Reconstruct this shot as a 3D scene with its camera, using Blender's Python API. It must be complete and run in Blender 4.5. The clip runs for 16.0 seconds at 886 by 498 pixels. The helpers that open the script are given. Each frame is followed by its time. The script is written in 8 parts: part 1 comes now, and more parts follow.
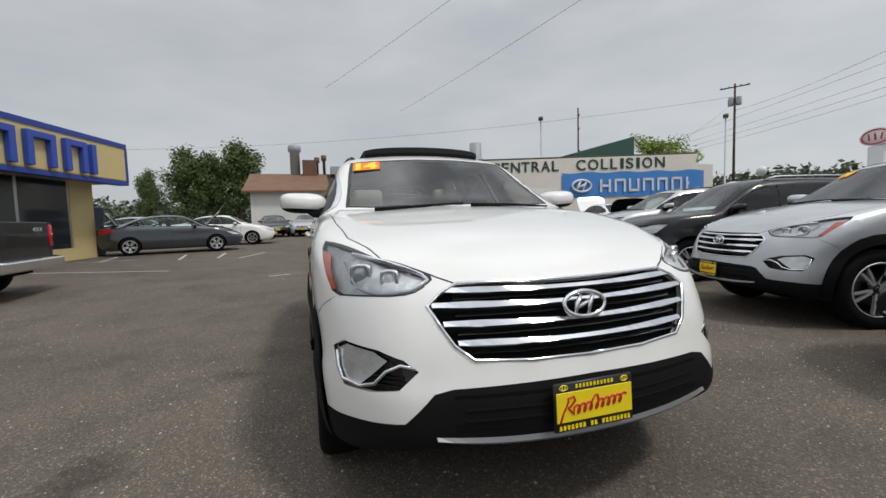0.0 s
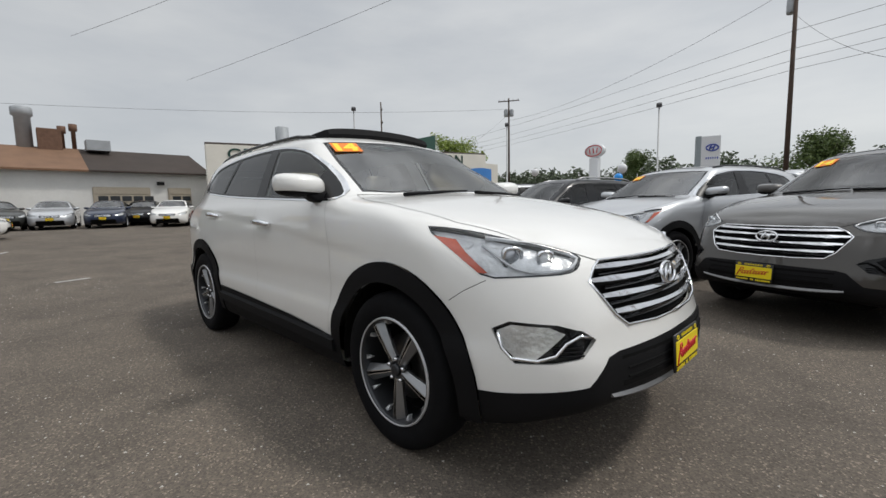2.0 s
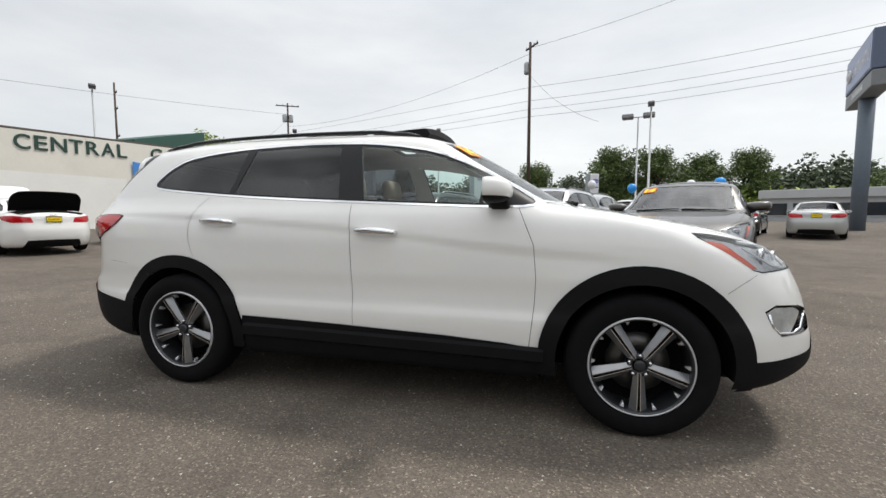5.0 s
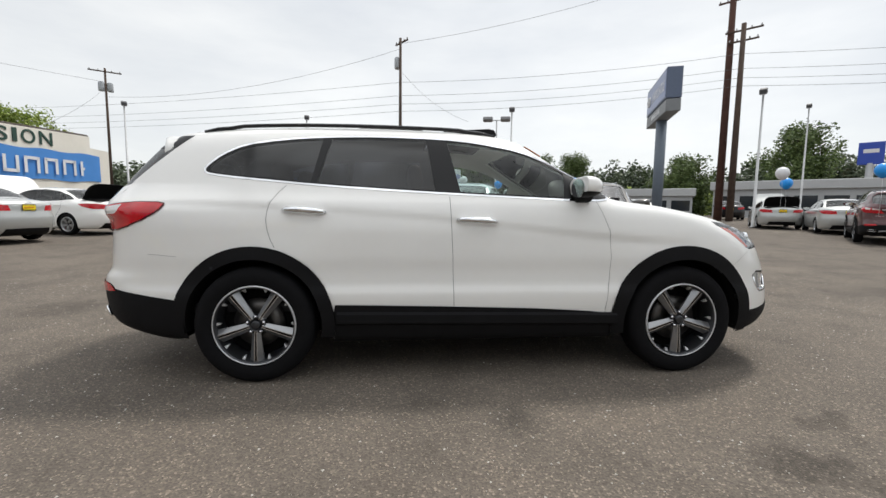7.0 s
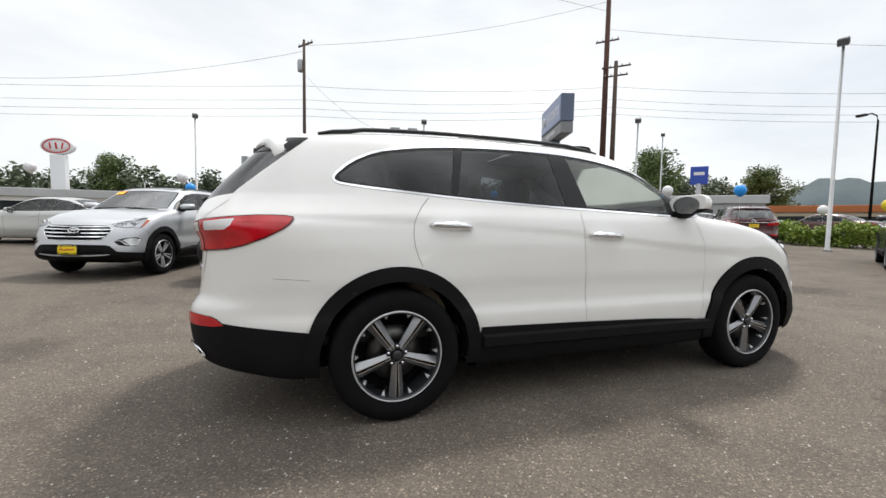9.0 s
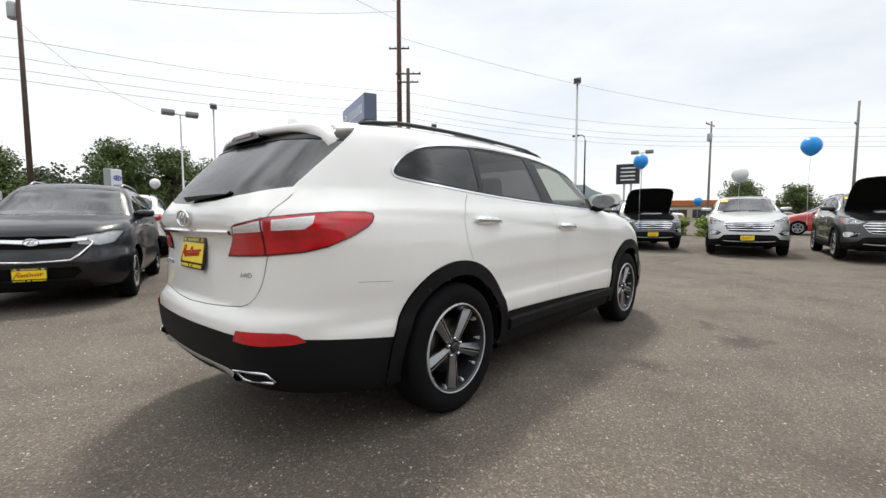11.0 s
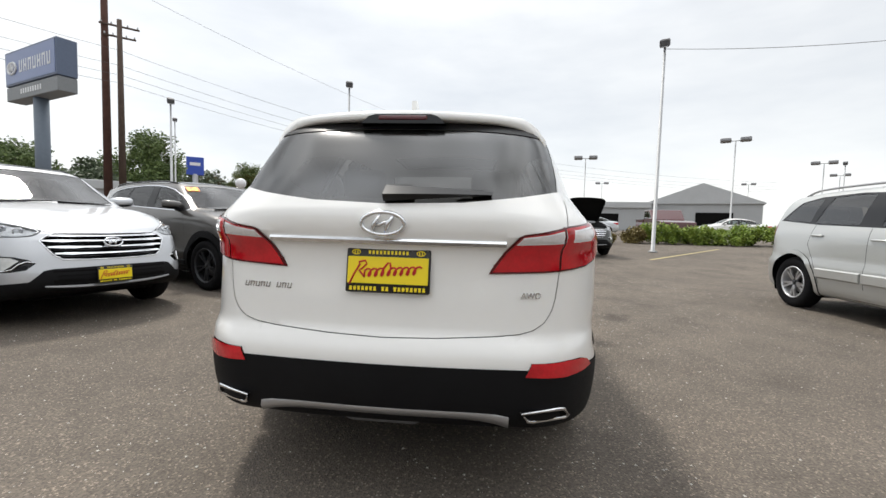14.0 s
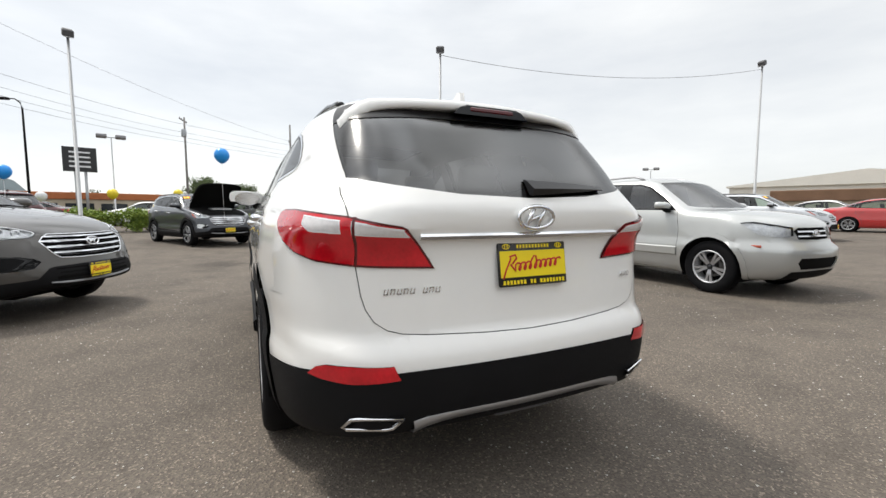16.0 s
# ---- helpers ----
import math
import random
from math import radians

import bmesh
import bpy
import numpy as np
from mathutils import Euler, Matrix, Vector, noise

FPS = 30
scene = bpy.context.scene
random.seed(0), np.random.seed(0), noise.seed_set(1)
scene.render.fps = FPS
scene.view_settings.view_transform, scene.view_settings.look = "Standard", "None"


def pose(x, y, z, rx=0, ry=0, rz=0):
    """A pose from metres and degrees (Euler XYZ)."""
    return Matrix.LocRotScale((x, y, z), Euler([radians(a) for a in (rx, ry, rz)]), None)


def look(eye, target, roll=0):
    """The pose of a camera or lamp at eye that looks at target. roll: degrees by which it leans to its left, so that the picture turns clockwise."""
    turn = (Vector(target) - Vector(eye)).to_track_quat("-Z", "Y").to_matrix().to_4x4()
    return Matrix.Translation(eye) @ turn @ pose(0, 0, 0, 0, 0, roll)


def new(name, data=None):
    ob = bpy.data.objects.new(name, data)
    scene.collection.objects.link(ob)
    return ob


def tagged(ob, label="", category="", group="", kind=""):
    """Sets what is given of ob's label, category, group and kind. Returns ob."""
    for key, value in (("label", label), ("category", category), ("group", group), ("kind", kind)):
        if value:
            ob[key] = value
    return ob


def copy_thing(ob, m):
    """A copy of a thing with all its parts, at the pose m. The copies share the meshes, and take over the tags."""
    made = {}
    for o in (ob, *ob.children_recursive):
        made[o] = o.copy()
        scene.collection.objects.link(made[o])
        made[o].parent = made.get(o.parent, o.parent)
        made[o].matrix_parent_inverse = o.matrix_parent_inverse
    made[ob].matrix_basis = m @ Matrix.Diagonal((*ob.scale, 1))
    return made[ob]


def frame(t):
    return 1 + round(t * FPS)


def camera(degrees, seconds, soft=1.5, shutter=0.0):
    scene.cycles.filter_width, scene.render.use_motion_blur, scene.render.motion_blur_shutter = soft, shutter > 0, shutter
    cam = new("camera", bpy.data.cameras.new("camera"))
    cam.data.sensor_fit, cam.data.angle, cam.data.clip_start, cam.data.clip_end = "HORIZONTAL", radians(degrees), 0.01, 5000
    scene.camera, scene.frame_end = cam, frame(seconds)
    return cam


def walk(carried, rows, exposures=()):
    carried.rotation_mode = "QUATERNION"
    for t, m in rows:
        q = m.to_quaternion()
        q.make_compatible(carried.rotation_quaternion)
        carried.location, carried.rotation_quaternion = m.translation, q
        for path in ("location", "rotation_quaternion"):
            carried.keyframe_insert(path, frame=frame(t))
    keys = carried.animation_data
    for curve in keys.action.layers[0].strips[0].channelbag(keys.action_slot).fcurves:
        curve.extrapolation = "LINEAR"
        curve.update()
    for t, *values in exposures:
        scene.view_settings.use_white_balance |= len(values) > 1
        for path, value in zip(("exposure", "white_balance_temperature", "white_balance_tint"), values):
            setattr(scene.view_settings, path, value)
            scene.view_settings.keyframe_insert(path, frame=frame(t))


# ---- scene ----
# ---- camera and light ----
cam = camera(93.0, 16.0, soft=1.5)
PATH = [
    (0, (3.543, -0.925, 1.118), (1.642, -0.317, 0.981), -1.7),
    (0.5, (3.507, -1.203, 1.115), (1.687, -0.39, 0.951), 0.7),
    (1, (3.284, -1.478, 1.106), (1.558, -0.481, 0.942), -0.1),
    (1.5, (3.085, -1.735, 1.106), (1.48, -0.554, 0.934), 0.4),
    (2, (2.915, -2.049, 1.123), (1.498, -0.652, 0.92), -1.1),
    (2.5, (2.624, -2.27, 1.109), (1.338, -0.747, 0.946), -0.6),
    (3, (2.342, -2.49, 1.137), (1.131, -0.906, 0.978), 0.2),
    (3.5, (2.057, -2.765, 1.141), (1.066, -1.033, 1.005), -0.3),
    (4, (1.735, -2.957, 1.113), (0.858, -1.168, 0.937), -0.7),
    (4.2, (1.57, -2.99, 1.126), (0.796, -1.156, 0.936), -0.9),
    (6.3, (0.022, -3.5, 1.127), (-0.083, -1.506, 1.006), 1.1),
    (6.5, (-0.126, -3.55, 1.124), (-0.121, -1.557, 0.955), 0.7),
    (7, (-0.489, -3.555, 1.109), (-0.299, -1.573, 0.916), 0.7),
    (7.5, (-0.861, -3.432, 1.141), (-0.602, -1.455, 0.982), -0.1),
    (8, (-1.238, -3.368, 1.109), (-0.838, -1.415, 0.949), 1.2),
    (8.5, (-1.61, -3.291, 1.108), (-1.016, -1.392, 0.905), 1.1),
    (9, (-1.969, -3.1, 1.119), (-1.275, -1.23, 0.98), 1.0),
    (9.5, (-2.279, -2.96, 1.107), (-1.359, -1.193, 0.933), 1.3),
    (9.7, (-2.425, -2.904, 1.116), (-1.381, -1.207, 0.94), 1.6),
    (11.8, (-3.496, -1.861, 1.088), (-1.824, -0.776, 0.922), 1.0),
    (12, (-3.547, -1.705, 1.095), (-1.83, -0.693, 0.923), 2.0),
    (12.5, (-3.679, -1.395, 1.098), (-1.894, -0.506, 0.944), 2.2),
    (13, (-3.837, -1.061, 1.107), (-1.931, -0.495, 0.886), 1.0),
    (13.5, (-3.897, -0.695, 1.082), (-1.943, -0.296, 0.933), 0.6),
    (14, (-3.943, -0.366, 1.111), (-1.957, -0.165, 0.98), 1.6),
    (14.5, (-4.032, -0.044, 1.105), (-2.038, -0.144, 0.988), 1.1),
    (15, (-3.959, 0.301, 1.09), (-1.992, -0.032, 0.957), 1.1),
    (15.5, (-3.837, 0.625, 1.115), (-1.922, 0.074, 0.936), 0.9),
    (16, (-3.73, 0.964, 1.114), (-1.926, 0.117, 0.944), -0.0),
]
walk(cam, [(t, look(eye, target, roll)) for t, eye, target, roll in PATH],
     [(0, -0.36, 6420, 9), (1.5, -0.36, 6450, 9), (2.2, -0.25, 6470, 9), (3.5, 0.05, 6500, 9), (7, 0.19, 6560, 9), (9.5, 0.37, 6580, 9), (12.5, 0.40, 6580, 9), (16, 0.39, 6580, 9)])

SUN_UP, SUN_TURN = 58.0, 42.0
world = bpy.data.worlds.new("overcast_sky")
scene.world = world
world.use_nodes = True
wn = world.node_tree
sky = wn.nodes.new("ShaderNodeTexSky")
sky.sky_type, sky.sun_disc = "NISHITA", False
sky.sun_elevation, sky.sun_rotation = radians(SUN_UP), radians(90 - SUN_TURN)
where = wn.nodes.new("ShaderNodeTexCoord")
cloud = wn.nodes.new("ShaderNodeTexNoise")
cloud.inputs["Scale"].default_value, cloud.inputs["Detail"].default_value, cloud.inputs["Roughness"].default_value = 1.6, 7.0, 0.55
squash = wn.nodes.new("ShaderNodeMapping")
squash.inputs["Scale"].default_value = (1.0, 1.0, 3.5)
wn.links.new(where.outputs["Generated"], squash.inputs["Vector"])
wn.links.new(squash.outputs[0], cloud.inputs["Vector"])
ramp = wn.nodes.new("ShaderNodeValToRGB")
ramp.color_ramp.elements[0].position, ramp.color_ramp.elements[1].position = 0.3, 0.72
ramp.color_ramp.elements[0].color, ramp.color_ramp.elements[1].color = (6.35, 6.6, 6.95, 1), (8.95, 9.0, 8.95, 1)
wn.links.new(cloud.outputs["Fac"], ramp.inputs["Fac"])
veil = wn.nodes.new("ShaderNodeMix")
veil.data_type = "RGBA"
veil.inputs["Factor"].default_value = 0.86
wn.links.new(sky.outputs[0], veil.inputs["A"])
wn.links.new(ramp.outputs[0], veil.inputs["B"])
wn.nodes["Background"].inputs["Strength"].default_value = 0.1
# an overcast sky is brightest overhead
updown = wn.nodes.new("ShaderNodeSeparateXYZ")
wn.links.new(where.outputs["Generated"], updown.inputs[0])
dome = wn.nodes.new("ShaderNodeMapRange")
dome.interpolation_type = "SMOOTHSTEP"
for i, v in enumerate((0.35, 1.0, 1.0, 1.75)):
    dome.inputs[1 + i].default_value = v
wn.links.new(updown.outputs["Z"], dome.inputs[0])
overhead = wn.nodes.new("ShaderNodeVectorMath")
overhead.operation = "SCALE"
broken = wn.nodes.new("ShaderNodeTexNoise")
broken.inputs["Scale"].default_value, broken.inputs["Detail"].default_value, broken.inputs["Roughness"].default_value = 2.6, 6.0, 0.5
wn.links.new(where.outputs["Generated"], broken.inputs["Vector"])
puffs = wn.nodes.new("ShaderNodeMapRange")
for i, v in enumerate((0.35, 0.65, 0.45, 1.55)):
    puffs.inputs[1 + i].default_value = v
wn.links.new(broken.outputs["Fac"], puffs.inputs[0])
height = wn.nodes.new("ShaderNodeMapRange")
for i, v in enumerate((0.40, 0.62, 0.0, 1.0)):
    height.inputs[1 + i].default_value = v
wn.links.new(updown.outputs["Z"], height.inputs[0])
ragged = wn.nodes.new("ShaderNodeMix")
ragged.inputs["A"].default_value = 1.0
wn.links.new(height.outputs[0], ragged.inputs["Factor"])
wn.links.new(puffs.outputs[0], ragged.inputs["B"])
both_ways = wn.nodes.new("ShaderNodeMath")
both_ways.operation = "MULTIPLY"
toward = wn.nodes.new("ShaderNodeVectorMath")
toward.operation = "DOT_PRODUCT"
toward.inputs[1].default_value = (0.03, 0.06, 0.0)
wn.links.new(where.outputs["Generated"], toward.inputs[0])
brighter = wn.nodes.new("ShaderNodeMath")
brighter.operation = "ADD"
wn.links.new(dome.outputs[0], brighter.inputs[0])
wn.links.new(toward.outputs["Value"], brighter.inputs[1])
wn.links.new(brighter.outputs[0], both_ways.inputs[0])
wn.links.new(ragged.outputs["Result"], both_ways.inputs[1])
wn.links.new(veil.outputs["Result"], overhead.inputs[0])
wn.links.new(both_ways.outputs[0], overhead.inputs["Scale"])
wn.links.new(overhead.outputs[0], wn.nodes["Background"].inputs["Color"])

sun = new("sun", bpy.data.lights.new("sun", "SUN"))
sun.data.energy, sun.data.angle, sun.data.color = 2.0, radians(8), (1.0, 0.96, 0.9)
sx, sy = math.cos(radians(SUN_TURN)), math.sin(radians(SUN_TURN))
sun.matrix_basis = look((sx * 20, sy * 20, 20 * math.tan(radians(SUN_UP))), (0, 0, 0))


# ---- materials ----
def shader(name):
    m = bpy.data.materials.new(name)
    m.use_nodes = True
    nt = m.node_tree
    return m, nt, nt.nodes["Principled BSDF"], nt.nodes["Material Output"]


def put(nt, kind, **values):
    n = nt.nodes.new(kind)
    for key, v in values.items():
        n.inputs[key.replace("_", " ")].default_value = v
    return n


def material(name, color, rough=0.5, metal=0.0, spread=0.08, size=8.0, bump=0.0, bump_size=120.0, coat=0.0, spec=0.5, per_object=0.0):
    """A surface whose colour varies softly at two scales, with fine relief."""
    m, nt, bsdf, _ = shader(name)
    link = nt.links.new
    where = put(nt, "ShaderNodeTexCoord").outputs["Object"]
    big, fine = put(nt, "ShaderNodeTexNoise", Scale=size, Detail=5.0), put(nt, "ShaderNodeTexNoise", Scale=size * 9, Detail=3.0)
    link(where, big.inputs["Vector"]), link(where, fine.inputs["Vector"])
    both = nt.nodes.new("ShaderNodeMath")
    both.operation = "MULTIPLY_ADD"
    both.inputs[1].default_value = 0.4
    link(fine.outputs["Fac"], both.inputs[0]), link(big.outputs["Fac"], both.inputs[2])
    span = nt.nodes.new("ShaderNodeMapRange")
    for i, v in enumerate((0.35, 1.05, 1 - spread, 1 + spread)):
        span.inputs[1 + i].default_value = v
    link(both.outputs[0], span.inputs[0])
    last = span.outputs[0]
    if per_object:
        ob = nt.nodes.new("ShaderNodeObjectInfo")
        r = nt.nodes.new("ShaderNodeMapRange")
        r.inputs[3].default_value, r.inputs[4].default_value = 1 - per_object, 1 + per_object
        link(ob.outputs["Random"], r.inputs[0])
        mul = nt.nodes.new("ShaderNodeMath")
        mul.operation = "MULTIPLY"
        link(last, mul.inputs[0]), link(r.outputs[0], mul.inputs[1])
        last = mul.outputs[0]
    tint = nt.nodes.new("ShaderNodeVectorMath")
    tint.operation = "SCALE"
    tint.inputs[0].default_value = color
    link(last, tint.inputs["Scale"])
    link(tint.outputs[0], bsdf.inputs["Base Color"])
    bsdf.inputs["Roughness"].default_value, bsdf.inputs["Metallic"].default_value = rough, metal
    bsdf.inputs["Specular IOR Level"].default_value = spec
    bsdf.inputs["Coat Weight"].default_value, bsdf.inputs["Coat Roughness"].default_value = coat, 0.03
    if bump:
        grain = put(nt, "ShaderNodeTexNoise", Scale=bump_size, Detail=4.0)
        link(where, grain.inputs["Vector"])
        b = put(nt, "ShaderNodeBump", Strength=bump, Distance=0.01)
        link(grain.outputs["Fac"], b.inputs["Height"])
        link(b.outputs["Normal"], bsdf.inputs["Normal"])
    return m


def paint(name, color, metal=0.0, rough=0.35):
    return material(name, color, rough=rough, metal=metal, spread=0.02, size=2.5, coat=1.0)


def glazing(name, tint, gloss=1.0, rough=0.01):
    """A clear or tinted pane: what is behind it shows through, and it mirrors more at a glance."""
    m, nt, bsdf, out = shader(name)
    nt.nodes.remove(bsdf)
    clear, shiny = nt.nodes.new("ShaderNodeBsdfTransparent"), nt.nodes.new("ShaderNodeBsdfGlossy")
    clear.inputs["Color"].default_value = (*tint, 1)
    shiny.inputs["Roughness"].default_value = rough
    fres = nt.nodes.new("ShaderNodeFresnel")
    fres.inputs["IOR"].default_value = 1.0 + 0.5 * gloss
    mix = nt.nodes.new("ShaderNodeMixShader")
    nt.links.new(fres.outputs[0], mix.inputs[0])
    nt.links.new(clear.outputs[0], mix.inputs[1]), nt.links.new(shiny.outputs[0], mix.inputs[2])
    nt.links.new(mix.outputs[0], out.inputs["Surface"])
    return m


WHITE = paint("white_paint", (0.87, 0.863, 0.838))
SILVER = paint("silver_paint", (0.56, 0.575, 0.60), metal=0.55, rough=0.38)
PALE = paint("pale_silver_paint", (0.50, 0.51, 0.50), metal=0.5, rough=0.38)
GREY = paint("brown_grey_paint", (0.062, 0.057, 0.052), metal=0.5, rough=0.36)
GREEN_GREY = paint("green_grey_paint", (0.032, 0.034, 0.031), metal=0.4, rough=0.36)
BLACK = material("black_paint", (0.008, 0.008, 0.010), rough=0.3, spread=0.02, size=2.5, coat=0.5, spec=0.25)
SLATE = paint("slate_paint", (0.045, 0.05, 0.06), metal=0.4)
NAVY = paint("navy_paint", (0.007, 0.017, 0.05), metal=0.3)
MAROON = paint("maroon_paint", (0.07, 0.008, 0.01), metal=0.2)
RED_PAINT = paint("red_paint", (0.42, 0.02, 0.02))
CLADDING = material("black_plastic", (0.008, 0.008, 0.009), rough=0.65, spec=0.14, spread=0.15, bump=0.15, bump_size=400)
GLOSS_BLACK = material("gloss_black", (0.008, 0.008, 0.009), rough=0.12, spread=0.05)
# near-black for liners and undersides; also stands in for shade in closed-off openings
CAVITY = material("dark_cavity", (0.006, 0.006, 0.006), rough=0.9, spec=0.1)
# dark grey that paints the shade inside the panel gaps
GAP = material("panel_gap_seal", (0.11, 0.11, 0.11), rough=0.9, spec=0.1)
RUBBER = material("tyre_rubber", (0.007, 0.007, 0.008), rough=0.8, spec=0.12, spread=0.2, size=20, bump=0.2, bump_size=300)
CHROME = material("chrome", (0.82, 0.83, 0.85), rough=0.09, metal=1.0, spread=0.02)
ALLOY = material("machined_alloy", (0.62, 0.63, 0.65), rough=0.42, metal=0.5, spread=0.04, size=30)
ALLOY_DARK = material("dark_alloy", (0.055, 0.057, 0.062), rough=0.3, metal=0.6, spread=0.06)
GUNMETAL = material("gunmetal_alloy", (0.30, 0.305, 0.315), rough=0.3, metal=0.8, spread=0.06, size=30)
STEEL = material("brake_steel", (0.13, 0.125, 0.12), rough=0.4, metal=0.9, spread=0.2, size=30)
TOW_GREY = material("tow_cover_grey", (0.10, 0.10, 0.105), rough=0.5, metal=0.4, spread=0.06)
LIP_GREY = material("lip_grey", (0.24, 0.24, 0.245), rough=0.38, metal=0.7, spread=0.05)
SATIN = material("satin_silver", (0.42, 0.42, 0.43), rough=0.35, metal=0.8, spread=0.03)
CLEAR = glazing("clear_glass", (0.78, 0.89, 0.86), 1.3)
TINTED = glazing("privacy_glass", (0.13, 0.135, 0.15), 1.35)
# reflection raised above that of real tinted glass, for a brighter rear window
REAR_TINT = glazing("coated_privacy_glass", (0.12, 0.125, 0.135), 2.4, 0.16)
LIGHT_TINT = glazing("light_tinted_glass", (0.45, 0.48, 0.48), 2.4)
# mirrors far more than glass does, to give parked windscreens sky brightness
PARKED_SCREEN = glazing("dusty_windscreen_glass", (0.80, 0.89, 0.88), 3.8)
SCREEN_GLASS = glazing("windscreen_glass", (0.80, 0.89, 0.90), 3.4)
LENS = glazing("lamp_lens", (0.93, 0.94, 0.95), 0.9)
REFLECTOR = material("lamp_reflector", (0.88, 0.89, 0.90), rough=0.22, metal=0.3, spread=0.25, size=22, bump=0.6, bump_size=42)
AMBER = material("amber_lens", (0.42, 0.06, 0.02), rough=0.15, spread=0.15, size=60, coat=1.0)
RED_LENS = material("red_lens", (0.52, 0.006, 0.014), rough=0.12, spread=0.35, size=9, spec=0.5, coat=0.6)
RED_EDGE = material("dark_red_lens_edge", (0.10, 0.003, 0.006), rough=0.15, spread=0.1, coat=0.6)
PILLAR_BLACK = material("pillar_black", (0.008, 0.008, 0.009), rough=0.35, spec=0.3, spread=0.05)
WIPER_BLACK = material("wiper_black", (0.010, 0.010, 0.011), rough=0.3, spec=0.35, spread=0.1)
PROJECTOR = material("projector_glass", (0.42, 0.44, 0.47), rough=0.06, metal=0.6, spread=0.1)
LAMP_EDGE = material("lamp_edge", (0.035, 0.036, 0.04), rough=0.2, spread=0.05)
GUIDE_SILVER = material("light_guide_silver", (0.86, 0.87, 0.89), rough=0.2, metal=0.15, spread=0.03)
FOG_GLASS = material("fog_glass", (0.66, 0.67, 0.66), rough=0.14, metal=0.45, spread=0.3, size=14, coat=0.8, bump=0.22, bump_size=40)
CLEAR_LENS = material("clear_lamp_lens", (0.72, 0.70, 0.70), rough=0.12, spread=0.15, size=60, coat=1.0)
HEADLINER = material("pale_headliner", (0.60, 0.60, 0.58), rough=0.9, spread=0.05)
BEIGE = material("beige_leather", (0.42, 0.36, 0.28), rough=0.6, spread=0.08, bump=0.2)
TRIM_DARK = material("dark_trim", (0.02, 0.02, 0.022), rough=0.75)
YELLOW = material("plate_yellow", (0.90, 0.70, 0.012), rough=0.4, spread=0.03)
PLATE_BLACK = material("plate_black", (0.012, 0.012, 0.012), rough=0.4)
INK_RED = material("red_ink", (0.55, 0.015, 0.02), rough=0.5)
STICKER = material("orange_sticker", (0.95, 0.23, 0.01), rough=0.45, spread=0.05)
STICKER_YELLOW = material("yellow_ink", (0.98, 0.78, 0.04), rough=0.45)


# ---- car body surface ----
def pchip(x, pts):
    """Smooth curve through (x, value) pairs, flat beyond its ends."""
    px, py = np.array(sorted(pts), float).T
    h, d = np.diff(px), np.diff(py) / np.diff(px)
    m = np.zeros(len(px))
    m[0], m[-1] = d[0], d[-1]
    for i in range(1, len(px) - 1):
        if d[i - 1] * d[i] > 0:
            w1, w2 = 2 * h[i] + h[i - 1], h[i] + 2 * h[i - 1]
            m[i] = (w1 + w2) / (w1 / d[i - 1] + w2 / d[i])
    x = np.clip(np.asarray(x, float), px[0], px[-1])
    i = np.clip(np.searchsorted(px, x) - 1, 0, len(h) - 1)
    t = (x - px[i]) / h[i]
    return ((1 + 2 * t) * (1 - t) ** 2 * py[i] + t * (1 - t) ** 2 * h[i] * m[i]
            + t * t * (3 - 2 * t) * py[i + 1] + t * t * (t - 1) * h[i] * m[i + 1])


